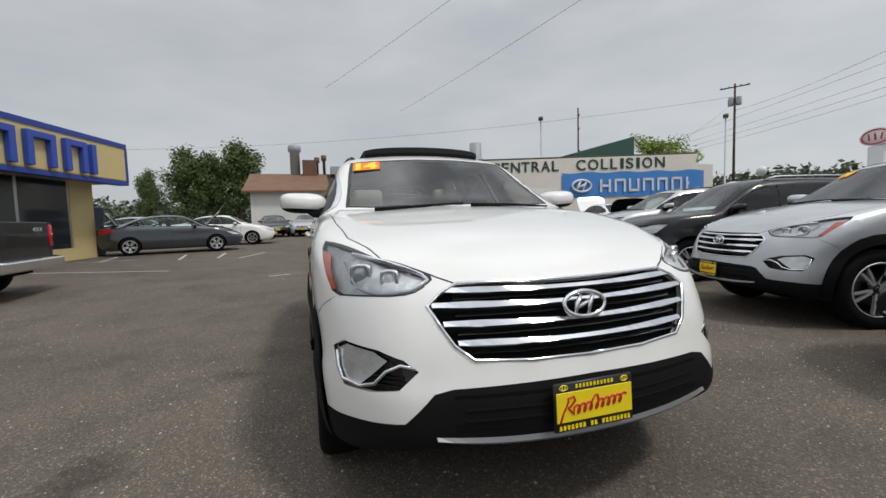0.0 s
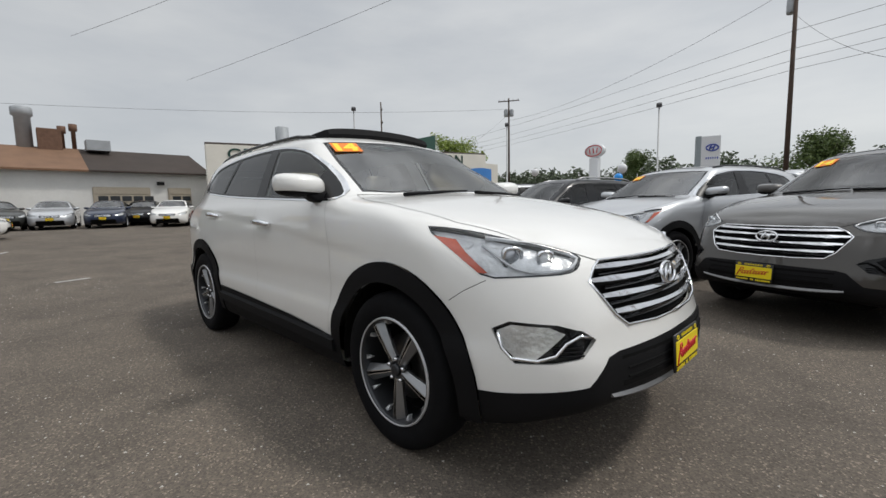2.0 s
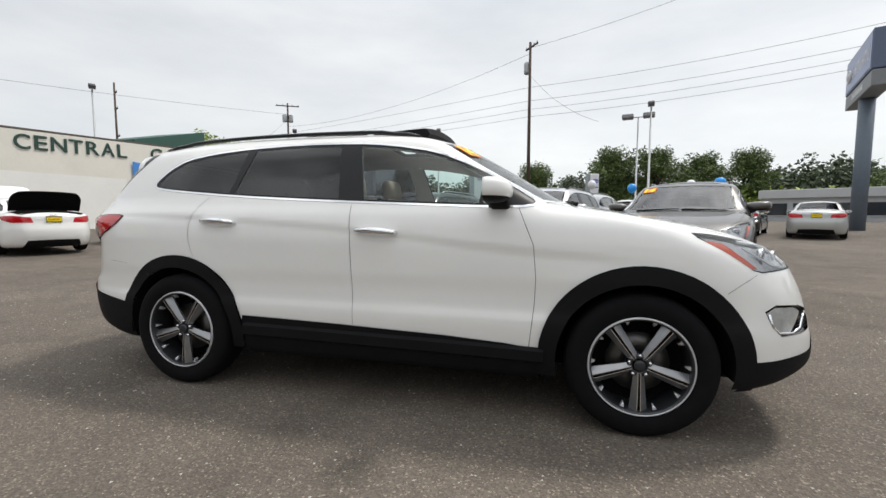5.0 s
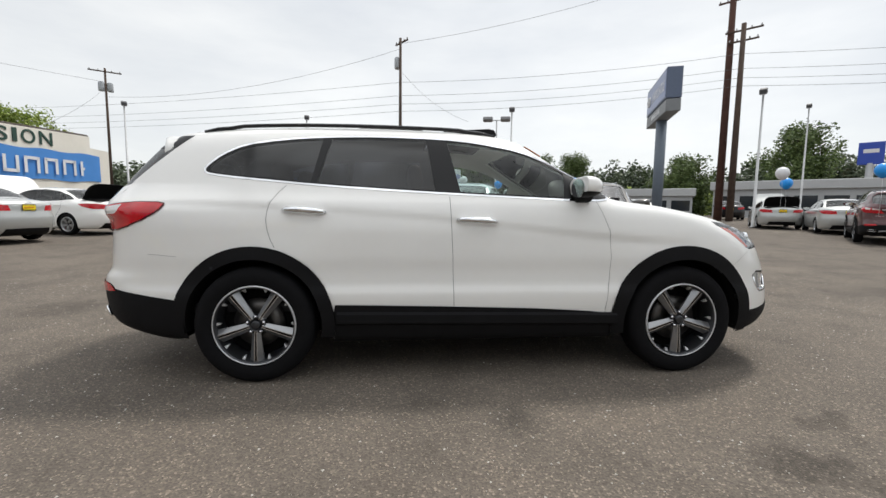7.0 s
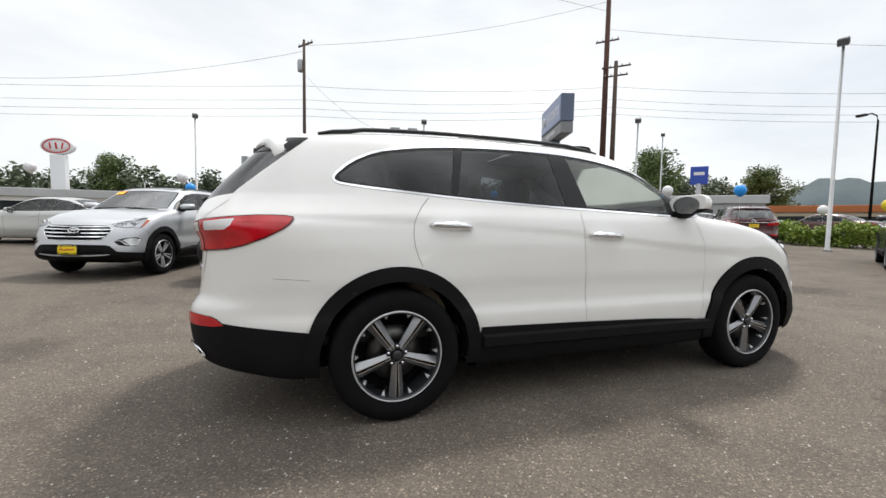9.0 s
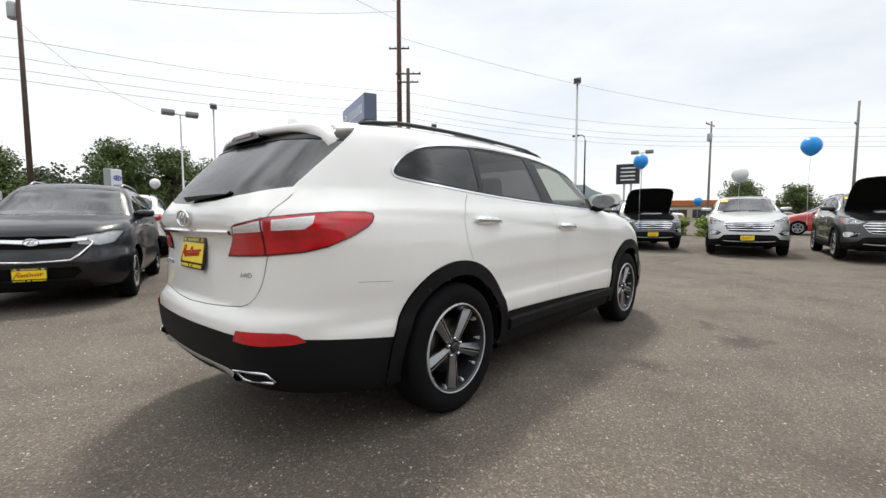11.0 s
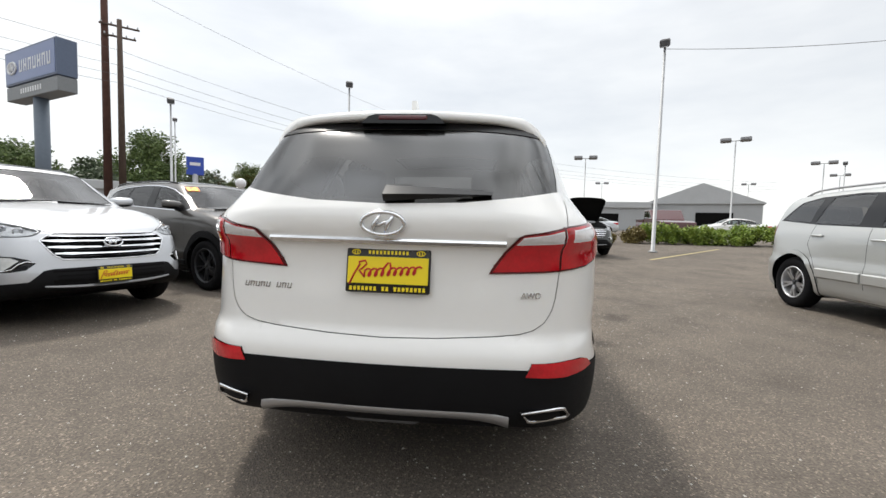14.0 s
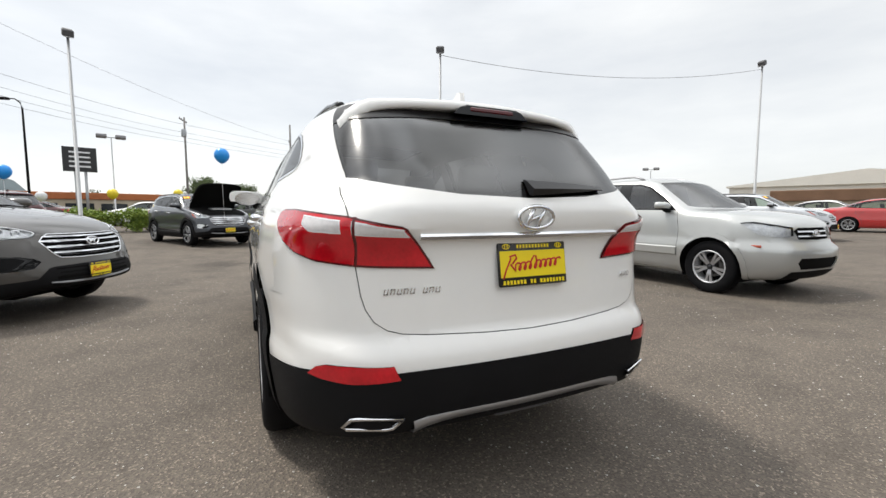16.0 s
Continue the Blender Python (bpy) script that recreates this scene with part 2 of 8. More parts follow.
CROSSOVER = dict(
    top=[(-2.7, 1.50), (-2.2, 1.585), (-2.0, 1.612), (-1.5, 1.648), (-0.7, 1.67), (-0.2, 1.662), (0.18, 1.632), (0.36, 1.588),
         (0.5, 1.520), (0.7, 1.405), (0.9, 1.285), (1.02, 1.215), (1.08, 1.188), (1.2, 1.168), (1.5, 1.118), (1.8, 1.062), (2.0, 1.012), (2.15, 0.955), (2.4, 0.85)],
    crown=[(-2.4, 0.16), (-1, 0.1), (0.3, 0.1), (1.0, 0.03), (1.5, 0.05), (2.2, 0.09)],
    bow=[(-1, 0.0), (0.1, 0.05), (0.6, 0.22), (1.0, 0.22), (1.3, 0.05), (2.0, 0.0)],
    plan=[(-2.6, 0.775), (-2.2, 0.82), (-1.9, 0.865), (-1.4, 0.902), (-0.6, 0.897), (0.3, 0.897), (1.0, 0.903), (1.4, 0.908), (1.8, 0.892), (2.1, 0.86), (2.4, 0.8)],
    tumble=[(0.15, -0.06), (0.30, -0.02), (0.42, -0.002), (0.53, 0.006), (0.57, 0.004), (0.62, -0.010), (0.70, -0.013), (0.8, -0.006), (0.95, -0.006), (1.05, -0.016), (1.12, -0.034), (1.2, -0.075), (1.4, -0.165), (1.58, -0.255), (1.75, -0.38)],
    front=[(0.15, 2.16), (0.24, 2.26), (0.32, 2.325), (0.42, 2.35), (0.52, 2.345), (0.6, 2.325), (0.7, 2.30), (0.8, 2.262), (0.88, 2.22), (0.95, 2.15), (1.02, 2.03), (1.2, 1.7)],
    nose=(0.26, 0.60, 2.6),
    rear=[(0.15, -2.2), (0.27, -2.36), (0.38, -2.445), (0.5, -2.475), (0.6, -2.482), (0.655, -2.47), (0.70, -2.438), (0.8, -2.428), (0.95, -2.418), (1.01, -2.425), (1.06, -2.452), (1.12, -2.455), (1.17, -2.43), (1.25, -2.375), (1.4, -2.24), (1.5, -2.14), (1.56, -2.06), (1.7, -1.9)],
    tail=(0.12, 0.55, 2.6),
    bottom=[(-2.5, 0.36), (-2.2, 0.32), (-1.9, 0.27), (-1, 0.25), (1.7, 0.25), (2.0, 0.30), (2.2, 0.35), (2.4, 0.375)], bumps=[(1.4, 0.66, 0.42, 0.24, 0.02), (-1.4, 0.66, 0.42, 0.24, 0.022)], crease=[(-2.2, 1.143), (-1.42, 1.12), (-0.5, 1.07), (0.2, 1.008), (0.83, 0.942), (1.3, 0.91)],
    core=(0.5, 0.95), sharp=34.0, taper=1.0)


def car_field(s, p):
    """Below zero inside the body whose curves s holds."""
    x, y, z = p[:, 0], np.abs(p[:, 1]), p[:, 2]
    side = pchip(x, s["plan"]) + pchip(z, s["tumble"])
    for bx, bz, rx, rz, h in s["bumps"]:
        side = side + h * np.exp(-((x - bx) / rx) ** 2 - ((z - bz) / rz) ** 2)
    if s["crease"]:
        zc = pchip(x, s["crease"])
        fade = np.clip((x + 2.2) / 0.5, 0, 1) * np.clip((1.5 - x) / 0.4, 0, 1)
        low = zc - z
        side = side - 0.007 * fade * np.clip(low / 0.02 + 0.2, 0, 1) * np.exp(-np.maximum(low - 0.02, 0) / 0.12)
    high = np.clip((z - 1.08) / 0.16, 0, 1) * s.get("taper", 0.0)
    side = side - 0.055 * high * np.clip((-1.45 - x) / 0.7, 0, 1)
    bow = pchip(x, s["bow"])
    top = pchip(x + bow * y * y, s["top"]) - pchip(x, s["crown"]) * y * y
    n1, n0, n2 = s["nose"]
    t1, t0, t2 = s["tail"]
    front = pchip(z, s["front"]) - n1 * y * y - n2 * np.maximum(0, y - n0) ** 2
    rear = pchip(z, s["rear"]) + t1 * y * y + t2 * np.maximum(0, y - t0) ** 2 + 1.0 * high * np.maximum(0, y - 0.35) ** 2
    v = np.stack([y - side, 0.85 * (z - top), 0.9 * (x - front), 0.9 * (rear - x), (pchip(x, s["bottom"]) if isinstance(s["bottom"], list) else s["bottom"]) - z])
    m, k = v.max(0), s["sharp"]
    return m + np.log(np.exp(k * (v - m)).sum(0)) / k - 0.012


def car_ray(s, a, b, steps=34):
    """Where the ways from a (inside) to b leave the body."""
    lo, hi = np.zeros(len(a)), np.ones(len(a))
    for _ in range(steps):
        mid = (lo + hi) / 2
        inside = car_field(s, a + (b - a) * mid[:, None]) < 0
        lo, hi = np.where(inside, mid, lo), np.where(inside, hi, mid)
    return a + (b - a) * lo[:, None]


# ---- building blocks ----
def part(name, bm, mat, parent=None, label="", smooth=True):
    me = bpy.data.meshes.new(name)
    bm.to_mesh(me)
    bm.free()
    if smooth:
        me.polygons.foreach_set("use_smooth", [True] * len(me.polygons))
    me.materials.append(mat)
    ob = new(name, me)
    ob.parent = parent
    return tagged(ob, label=label)


def grid_part(name, verts, faces, mat, parent=None, label="", smooth=True):
    me = bpy.data.meshes.new(name)
    me.from_pydata([tuple(map(float, v)) for v in verts], [], faces)
    if smooth:
        me.polygons.foreach_set("use_smooth", [True] * len(me.polygons))
    me.materials.append(mat)
    ob = new(name, me)
    ob.parent = parent
    return tagged(ob, label=label)


def thing(name, m, label, category, group="", kind=""):
    ob = new(name)
    ob.empty_display_size = 0.2
    ob.matrix_basis = m
    return tagged(ob, label, category, group, kind)


def add_box(bm, size, at, turn=(0, 0, 0), bevel=0.0, segments=1):
    m = Matrix.Translation(at) @ Euler([radians(a) for a in turn]).to_matrix().to_4x4()
    r = bmesh.ops.create_cube(bm, size=1.0, matrix=m @ Matrix.Diagonal((*size, 1)))
    if bevel:
        edges = list({e for v in r["verts"] for e in v.link_edges})
        bmesh.ops.bevel(bm, geom=edges, offset=bevel, segments=segments, affect="EDGES", profile=0.5)


def add_tube(bm, points, radius, sides=8, close=False, cap=True):
    """A round bar through points; radius one number or one a point."""
    pts = [Vector(p) for p in points]
    n = len(pts)
    rad = [radius] * n if isinstance(radius, (int, float)) else list(radius)
    rings = []
    for i, p in enumerate(pts):
        a, b = pts[(i - 1) % n if close else max(i - 1, 0)], pts[(i + 1) % n if close else min(i + 1, n - 1)]
        d = (b - a).normalized()
        up = Vector((0, 0, 1)) if abs(d.z) < 0.9 else Vector((1, 0, 0))
        u = d.cross(up).normalized()
        v = u.cross(d)
        rings.append([bm.verts.new(p + rad[i] * (math.cos(t) * u + math.sin(t) * v)) for t in np.arange(sides) * 2 * math.pi / sides])
    for i in range(n if close else n - 1):
        r, q = rings[i], rings[(i + 1) % n]
        for k in range(sides):
            bm.faces.new((r[k], q[k], q[(k + 1) % sides], r[(k + 1) % sides]))
    if cap and not close:
        bm.faces.new(rings[0])
        bm.faces.new(reversed(rings[-1]))


def add_prism(bm, outline, base, u, v, depth):
    """An outline in (u, v) from base, pushed along depth (a vector) into a solid."""
    base, u, v, depth = Vector(base), Vector(u), Vector(v), Vector(depth)
    a = [bm.verts.new(base + p * u + q * v) for p, q in outline]
    b = [bm.verts.new(x.co + depth) for x in a]
    faces = [bm.faces.new(a), bm.faces.new(list(reversed(b)))]
    for i in range(len(a)):
        j = (i + 1) % len(a)
        faces.append(bm.faces.new((a[j], a[i], b[i], b[j])))
    bmesh.ops.recalc_face_normals(bm, faces=faces)


def add_spin(bm, profile, at, axis="y", sides=48, closed=True):
    """A ring or disc: (radius, along) pairs turned about an axis through at."""
    rings = []
    for t in np.arange(sides) * 2 * math.pi / sides:
        c, s = math.cos(t), math.sin(t)
        ring = []
        for r, w in profile:
            p = {"y": (r * c, w, r * s), "z": (r * c, r * s, w), "x": (w, r * c, r * s)}[axis]
            ring.append(bm.verts.new(Vector(at) + Vector(p)))
        rings.append(ring)
    n, made = len(profile), []
    for i in range(sides):
        a, b = rings[i], rings[(i + 1) % sides]
        for k in range(n if closed else n - 1):
            made.append(bm.faces.new((a[k], b[k], b[(k + 1) % n], a[(k + 1) % n])))
    bmesh.ops.recalc_face_normals(bm, faces=made)


def add_disc(bm, radius, at, axis="y", sides=32):
    ring = []
    for t in np.arange(sides) * 2 * math.pi / sides:
        c, s = radius * math.cos(t), radius * math.sin(t)
        ring.append(bm.verts.new(Vector(at) + Vector({"y": (c, 0, s), "z": (c, s, 0), "x": (0, c, s)}[axis])))
    bm.faces.new(ring)


def lettering(name, text, height, mat, m, parent=None, label="", depth=0.01, width=None, bold=0.0):
    """Words in the built-in font as a solid mesh: x along the line, y up."""
    cu = bpy.data.curves.new(name, "FONT")
    cu.body, cu.size, cu.extrude, cu.align_x, cu.offset = text, height / 0.7, depth, "CENTER", bold
    tmp = bpy.data.objects.new(name, cu)
    me = bpy.data.meshes.new_from_object(tmp)
    bpy.data.objects.remove(tmp)
    bpy.data.curves.remove(cu)
    me.materials.clear()
    me.materials.append(mat)
    if width:
        xs = [v.co.x for v in me.vertices]
        k, mid = width / (max(xs) - min(xs)), (max(xs) + min(xs)) / 2
        for v in me.vertices:
            v.co.x = (v.co.x - mid) * k
    ob = new(name, me)
    ob.parent = parent
    ob.matrix_basis = m
    return tagged(ob, label=label)


def islands(name, bm, mat, parent, label=""):
    """Each connected piece of a mesh as a part of its own."""
    left = set(bm.faces)
    for first in bm.faces:
        if first not in left:
            continue
        left.discard(first)
        todo, piece = [first], []
        while todo:
            f = todo.pop()
            piece.append(f)
            for e in f.edges:
                for g in e.link_faces:
                    if g in left:
                        left.discard(g)
                        todo.append(g)
        if len(piece) < 3:
            continue
        out, made = bmesh.new(), {}
        for f in piece:
            for v in f.verts:
                if v not in made:
                    made[v] = out.verts.new(v.co)
            out.faces.new([made[v] for v in f.verts])
        part(name, out, mat, parent, label)
    bm.free()


# ---- car bodies ----
def half_shell(s, nx, ny, nz):
    """The right half of a body as a grid of quads."""
    gx, gy, gz = np.linspace(-1, 1, nx + 1), np.linspace(-1, 0, ny + 1), np.linspace(-1, 1, nz + 1)
    index, pts, quads = {}, [], []

    def vid(x, y, z):
        key = (round(x, 6), round(y, 6), round(z, 6))
        if key not in index:
            index[key] = len(pts)
            pts.append(key)
        return index[key]

    def sheet(a, b, at):
        for i in range(len(a) - 1):
            for j in range(len(b) - 1):
                quads.append([vid(*at(a[i], b[j])), vid(*at(a[i + 1], b[j])), vid(*at(a[i + 1], b[j + 1])), vid(*at(a[i], b[j + 1]))])

    sheet(gx, gz, lambda u, v: (u, -1.0, v))
    sheet(gx, gy, lambda u, v: (u, v, 1.0))
    sheet(gy, gz, lambda u, v: (-1.0, u, v))
    sheet(gz, gy, lambda u, v: (1.0, v, u))
    b = np.array(pts)
    z0, z1 = s["core"]
    lx = s.get("lx", 1.0)
    inner = np.stack([b[:, 0] * 1.5 * lx - 0.05, b[:, 1] * 0.4, (z0 + z1) / 2 + b[:, 2] * (z1 - z0) / 2], 1)
    outer = np.stack([b[:, 0] * 2.75 * lx, b[:, 1] * 1.25, (z0 + z1) / 2 + b[:, 2] * 1.15], 1)
    hit = car_ray(s, inner, outer)
    mid = np.abs(b[:, 1]) < 1e-6
    hit[mid, 1] = 0.0
    bm = bmesh.new()
    vs = [bm.verts.new(p) for p in hit]
    for q in quads:
        bm.faces.new([vs[i] for i in q])
    bmesh.ops.recalc_face_normals(bm, faces=bm.faces[:])
    if sum(f.normal.y * f.calc_area() for f in bm.faces) > 0:
        bmesh.ops.reverse_faces(bm, faces=bm.faces[:])
    return bm


AXES = {"side": ((0, 1, 0), (1, 0, 0), (0, 0, 1)), "end": ((1, 0, 0), (0, 1, 0), (0, 0, 1)), "plan": ((0, 0, 1), (1, 0, 0), (0, 1, 0)),
        "lamp": ((0.548, -0.837, 0), (0.837, 0.548, 0), (0, 0, 1)), "tail": ((0.683, 0.73, 0), (0.73, -0.683, 0), (0, 0, 1))}


def flat(axes, pts):
    """Points in space as they lie in a view."""
    _, u, v = (Vector(a) for a in AXES[axes])
    return [(Vector(p) @ u, Vector(p) @ v) for p in pts]


def inside(poly, x, y):
    hit, n = False, len(poly)
    for i in range(n):
        (x0, y0), (x1, y1) = poly[i], poly[i - 1]
        if (y0 > y) != (y1 > y) and x < (x1 - x0) * (y - y0) / (y1 - y0) + x0:
            hit = not hit
    return hit


def inset(poly, d):
    """The outline moved inwards by d."""
    area = sum(poly[i - 1][0] * poly[i][1] - poly[i][0] * poly[i - 1][1] for i in range(len(poly)))
    sign, out, n = (1 if area > 0 else -1), [], len(poly)
    for i in range(n):
        a, b, c = Vector(poly[i - 1]), Vector(poly[i]), Vector(poly[(i + 1) % n])
        d1, d2 = (b - a).normalized(), (c - b).normalized()
        n1, n2 = Vector((-d1.y, d1.x)) * sign, Vector((-d2.y, d2.x)) * sign
        m = (n1 + n2).normalized()
        out.append(tuple(b + m * (d / max(0.4, m.dot(n1)))))
    return out


def softened(poly):
    """The outline with its corners cut, once."""
    out = []
    for i in range(len(poly)):
        a, b = Vector(poly[i]), Vector(poly[(i + 1) % len(poly)])
        out += [tuple(a.lerp(b, 0.22)), tuple(a.lerp(b, 0.78))]
    return out


def band(line, w):
    """A strip of width w along a line of points."""
    left, right, n = [], [], len(line)
    for i, p in enumerate(line):
        a, b = Vector(line[max(i - 1, 0)]), Vector(line[min(i + 1, n - 1)])
        d = (b - a).normalized()
        o = Vector((-d.y, d.x)) * w / 2
        left.append(tuple(Vector(p) + o))
        right.append(tuple(Vector(p) - o))
    return left + right[::-1]


def ring(cx, cz, r, n=30):
    return [(cx + r * math.cos(t), cz + r * math.sin(t)) for t in np.arange(n) * 2 * math.pi / n]


def carve(bm, mark, axes, poly, keep):
    """Cut an outline into the shell along a view, and give the faces within it the mark."""
    d, u, v = (Vector(a) for a in AXES[axes])
    lo, hi = np.min(poly, 0) - 0.06, np.max(poly, 0) + 0.06

    def near(f):
        c = f.calc_center_median()
        a, b = c @ u, c @ v
        return lo[0] < a < hi[0] and lo[1] < b < hi[1] and keep(c, f.normal)

    for i in range(len(poly)):
        a, b = poly[i - 1], poly[i]
        pa, e = a[0] * u + a[1] * v, (b[0] - a[0]) * u + (b[1] - a[1]) * v
        if e.length < 1e-6:
            continue
        faces = []
        mx, mz, reach = (a[0] + b[0]) / 2, (a[1] + b[1]) / 2, e.length / 2 + 0.07
        for f in bm.faces:
            c = f.calc_center_median()
            if abs(c @ u - mx) < reach and abs(c @ v - mz) < reach and keep(c, f.normal):
                faces.append(f)
        geom = list({x for f in faces for x in (*f.verts, *f.edges)}) + faces
        bmesh.ops.bisect_plane(bm, geom=geom, dist=1e-5, plane_co=pa, plane_no=e.cross(d).normalized())
    for f in bm.faces:
        if near(f):
            c = f.calc_center_median()
            if inside(poly, c @ u, c @ v):
                f.material_index = mark


def lift(bm, mark, push=0.0, centre=False, mirror=False, normals=None):
    """The marked faces as a mesh of their own, pushed out by some metres; both halves (centre) or the left one (mirror)."""
    out, made = bmesh.new(), {}
    marks = mark if isinstance(mark, (tuple, list, set)) else (mark,)
    faces = [f for f in bm.faces if f.material_index in marks]
    for side in ((1, -1) if centre else ((-1,) if mirror else (1,))):
        for f in faces:
            vs = []
            for w in f.verts:
                key = (w.index, side if not (centre and abs(w.co.y) < 1e-5) else 0)
                if key not in made:
                    p = w.co + w.normal * push
                    if centre and abs(w.co.y) < 1e-5:
                        p.y = 0
                    made[key] = out.verts.new((p.x, p.y * side, p.z))
                vs.append(made[key])
            if len(set(vs)) < 3:
                continue
            try:
                out.faces.new(vs if side > 0 else vs[::-1])
            except ValueError:
                pass
    return out


def car_wheel(parent, at, r, rim, width, style, side):
    """A wheel with its tyre, rim, spokes, brake disc, cap and nuts; side -1 faces -y."""
    w = new("wheel")
    w.parent = parent
    w.matrix_basis = pose(*at) @ (Matrix.Identity(4) if side < 0 else pose(0, 0, 0, 0, 0, 180))
    h = width / 2
    bm = bmesh.new()
    add_spin(bm, [(rim, -h * 0.86), (rim + 0.012, -h * 0.93), (rim + 0.4 * (r - rim), -h * 1.02), (r - 0.035, -h * 0.98), (r - 0.012, -h * 0.86), (r - 0.002, -h * 0.62), (r, -h * 0.2),
                  (r, h * 0.2), (r - 0.002, h * 0.62), (r - 0.012, h * 0.86), (r - 0.035, h * 0.98), (rim + 0.4 * (r - rim), h), (rim, h * 0.86)], (0, 0, 0), sides=56)
    part("tyre", bm, RUBBER, w, "black rubber tyre")
    bm = bmesh.new()
    f = -h * 0.9
    add_spin(bm, [(rim + 0.002, f + 0.004), (rim - 0.004, f - 0.004), (rim - 0.014, f - 0.002), (rim - 0.018, f + 0.012), (rim - 0.028, 0.02), (rim - 0.03, h * 0.8), (rim + 0.002, h * 0.86)], (0, 0, 0), sides=56, closed=False)
    rm = part("rim", bm, ALLOY if style == "plain" else ALLOY_DARK, w, "alloy wheel rim")
    if style != "plain":
        bm = bmesh.new()
        add_spin(bm, [(rim + 0.002, f + 0.002), (rim - 0.002, f - 0.007), (rim - 0.008, f - 0.005), (rim - 0.009, f + 0.008)], (0, 0, 0), sides=56, closed=False)
        part("rim_lip", bm, ALLOY, rm, "bright machined lip")
    bm = bmesh.new()
    add_spin(bm, [(0.03, 0.0), (rim * 0.62, 0.0), (rim * 0.62, 0.022), (0.03, 0.022)], (0, 0.0, 0), sides=32)
    part("brake_disc", bm, STEEL, w)
    # added black disc, standing in for the shade behind the spokes
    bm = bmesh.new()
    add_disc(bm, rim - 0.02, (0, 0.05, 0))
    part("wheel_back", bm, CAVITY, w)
    face = f + 0.012

    def spoke(bm, t, a0, a1, w0, w1, front, back):
        """One flat bar from the hub to the rim at the turn t."""
        u, v = Vector((math.cos(t), 0, math.sin(t))), Vector((-math.sin(t), 0, math.cos(t)))
        q = []
        for along, half, y in ((a0, w0, face + 0.016), (a0 + 0.35 * (a1 - a0), w0 + 0.35 * (w1 - w0), face + 0.004), (a1, w1, face)):
            q.append([u * along + v * half + Vector((0, y + front, 0)), u * along - v * half + Vector((0, y + front, 0)),
                      u * along - v * half * 0.8 + Vector((0, y + back, 0)), u * along + v * half * 0.8 + Vector((0, y + back, 0))])
        vs = [[bm.verts.new(p) for p in ring4] for ring4 in q]
        made = []
        for i in range(2):
            for k in range(4):
                made.append(bm.faces.new((vs[i][k], vs[i + 1][k], vs[i + 1][(k + 1) % 4], vs[i][(k + 1) % 4])))
        made += [bm.faces.new(vs[0]), bm.faces.new(vs[2][::-1])]
        bmesh.ops.recalc_face_normals(bm, faces=made)

    def blade(t, o, hub, tip, thick, name, mat, label):
        """Half a spoke, from its groove edge to its outer edge, which falls back; (sideways, back) at the hub and at the rim."""
        u, v = Vector((math.cos(t), 0, math.sin(t))), Vector((-math.sin(t), 0, math.cos(t))) * o
        bm, rings = bmesh.new(), []
        for k in (0.0, 0.3, 0.7, 1.0):
            r0 = 0.038 + (rim - 0.046) * k
            y0 = face + 0.014 * (1 - k) ** 2
            q = [(hub[j][0] + (tip[j][0] - hub[j][0]) * k, hub[j][1] + (tip[j][1] - hub[j][1]) * k) for j in (0, 1)]
            rings.append([bm.verts.new(u * r0 + v * q[0][0] + Vector((0, y0 + q[0][1], 0))), bm.verts.new(u * r0 + v * q[1][0] + Vector((0, y0 + q[1][1], 0))),
                          bm.verts.new(u * r0 + v * q[1][0] * 0.9 + Vector((0, y0 + q[1][1] + thick, 0))), bm.verts.new(u * r0 + v * q[0][0] + Vector((0, y0 + q[0][1] + thick, 0)))])
        for p0, p1 in zip(rings, rings[1:]):
            for j in range(4):
                bm.faces.new((p0[j], p1[j], p1[(j + 1) % 4], p0[(j + 1) % 4]))
        bm.faces.new(rings[0]), bm.faces.new(rings[-1][::-1])
        bmesh.ops.recalc_face_normals(bm, faces=bm.faces[:])
        part(name, bm, mat, rm, label, smooth=False)

    for i in range(5):
        t = math.pi / 2 + math.pi + i * 2 * math.pi / 5
        if style == "split":
            for o in (-1, 1):
                blade(t, o, ((0.0062, 0.0), (0.0240, 0.014)), ((0.0105, 0.0), (0.0450, 0.030)), 0.018, "spoke", GUNMETAL, "gunmetal spoke blade")
                blade(t, o, ((0.0038, -0.002), (0.0066, -0.002)), ((0.0070, -0.002), (0.0108, -0.002)), 0.024, "spoke_edge", CHROME, "thin bright spoke edge")
                bm = bmesh.new()
                spoke(bm, t + o * 0.34, rim * 0.84, rim - 0.008, 0.002, 0.015, 0.008, 0.03)
                part("rim_tab", bm, ALLOY, rm, smooth=False)
            # near-black bar in the gap between the blades, in place of its shade
            bm = bmesh.new()
            spoke(bm, t, 0.05, rim - 0.012, 0.005, 0.008, 0.018, 0.03)
            part("spoke_groove", bm, CAVITY, rm, smooth=False)
        else:
            bm = bmesh.new()
            for o in (-1, 1):
                spoke(bm, t + o * 0.16, 0.04, rim - 0.010, *((0.014, 0.018) if style == "plain" else (0.010, 0.011)), 0.0, 0.03)
            part("spoke", bm, ALLOY if style != "plain" else SATIN, rm, "pair of silver spokes", smooth=False)
    bm = bmesh.new()
    add_spin(bm, [(0.0, face + 0.002), (0.022, face + 0.002), (0.028, face + 0.006), (0.030, face + 0.03), (0.0, face + 0.03)], (0, 0, 0), sides=24, closed=False)
    add_spin(bm, [(0.035, face + 0.014), (0.058, face + 0.020), (0.064, face + 0.05), (0.03, face + 0.05)], (0, 0, 0), sides=24)
    part("hub_cap", bm, ALLOY_DARK, rm, "dark hub cap")
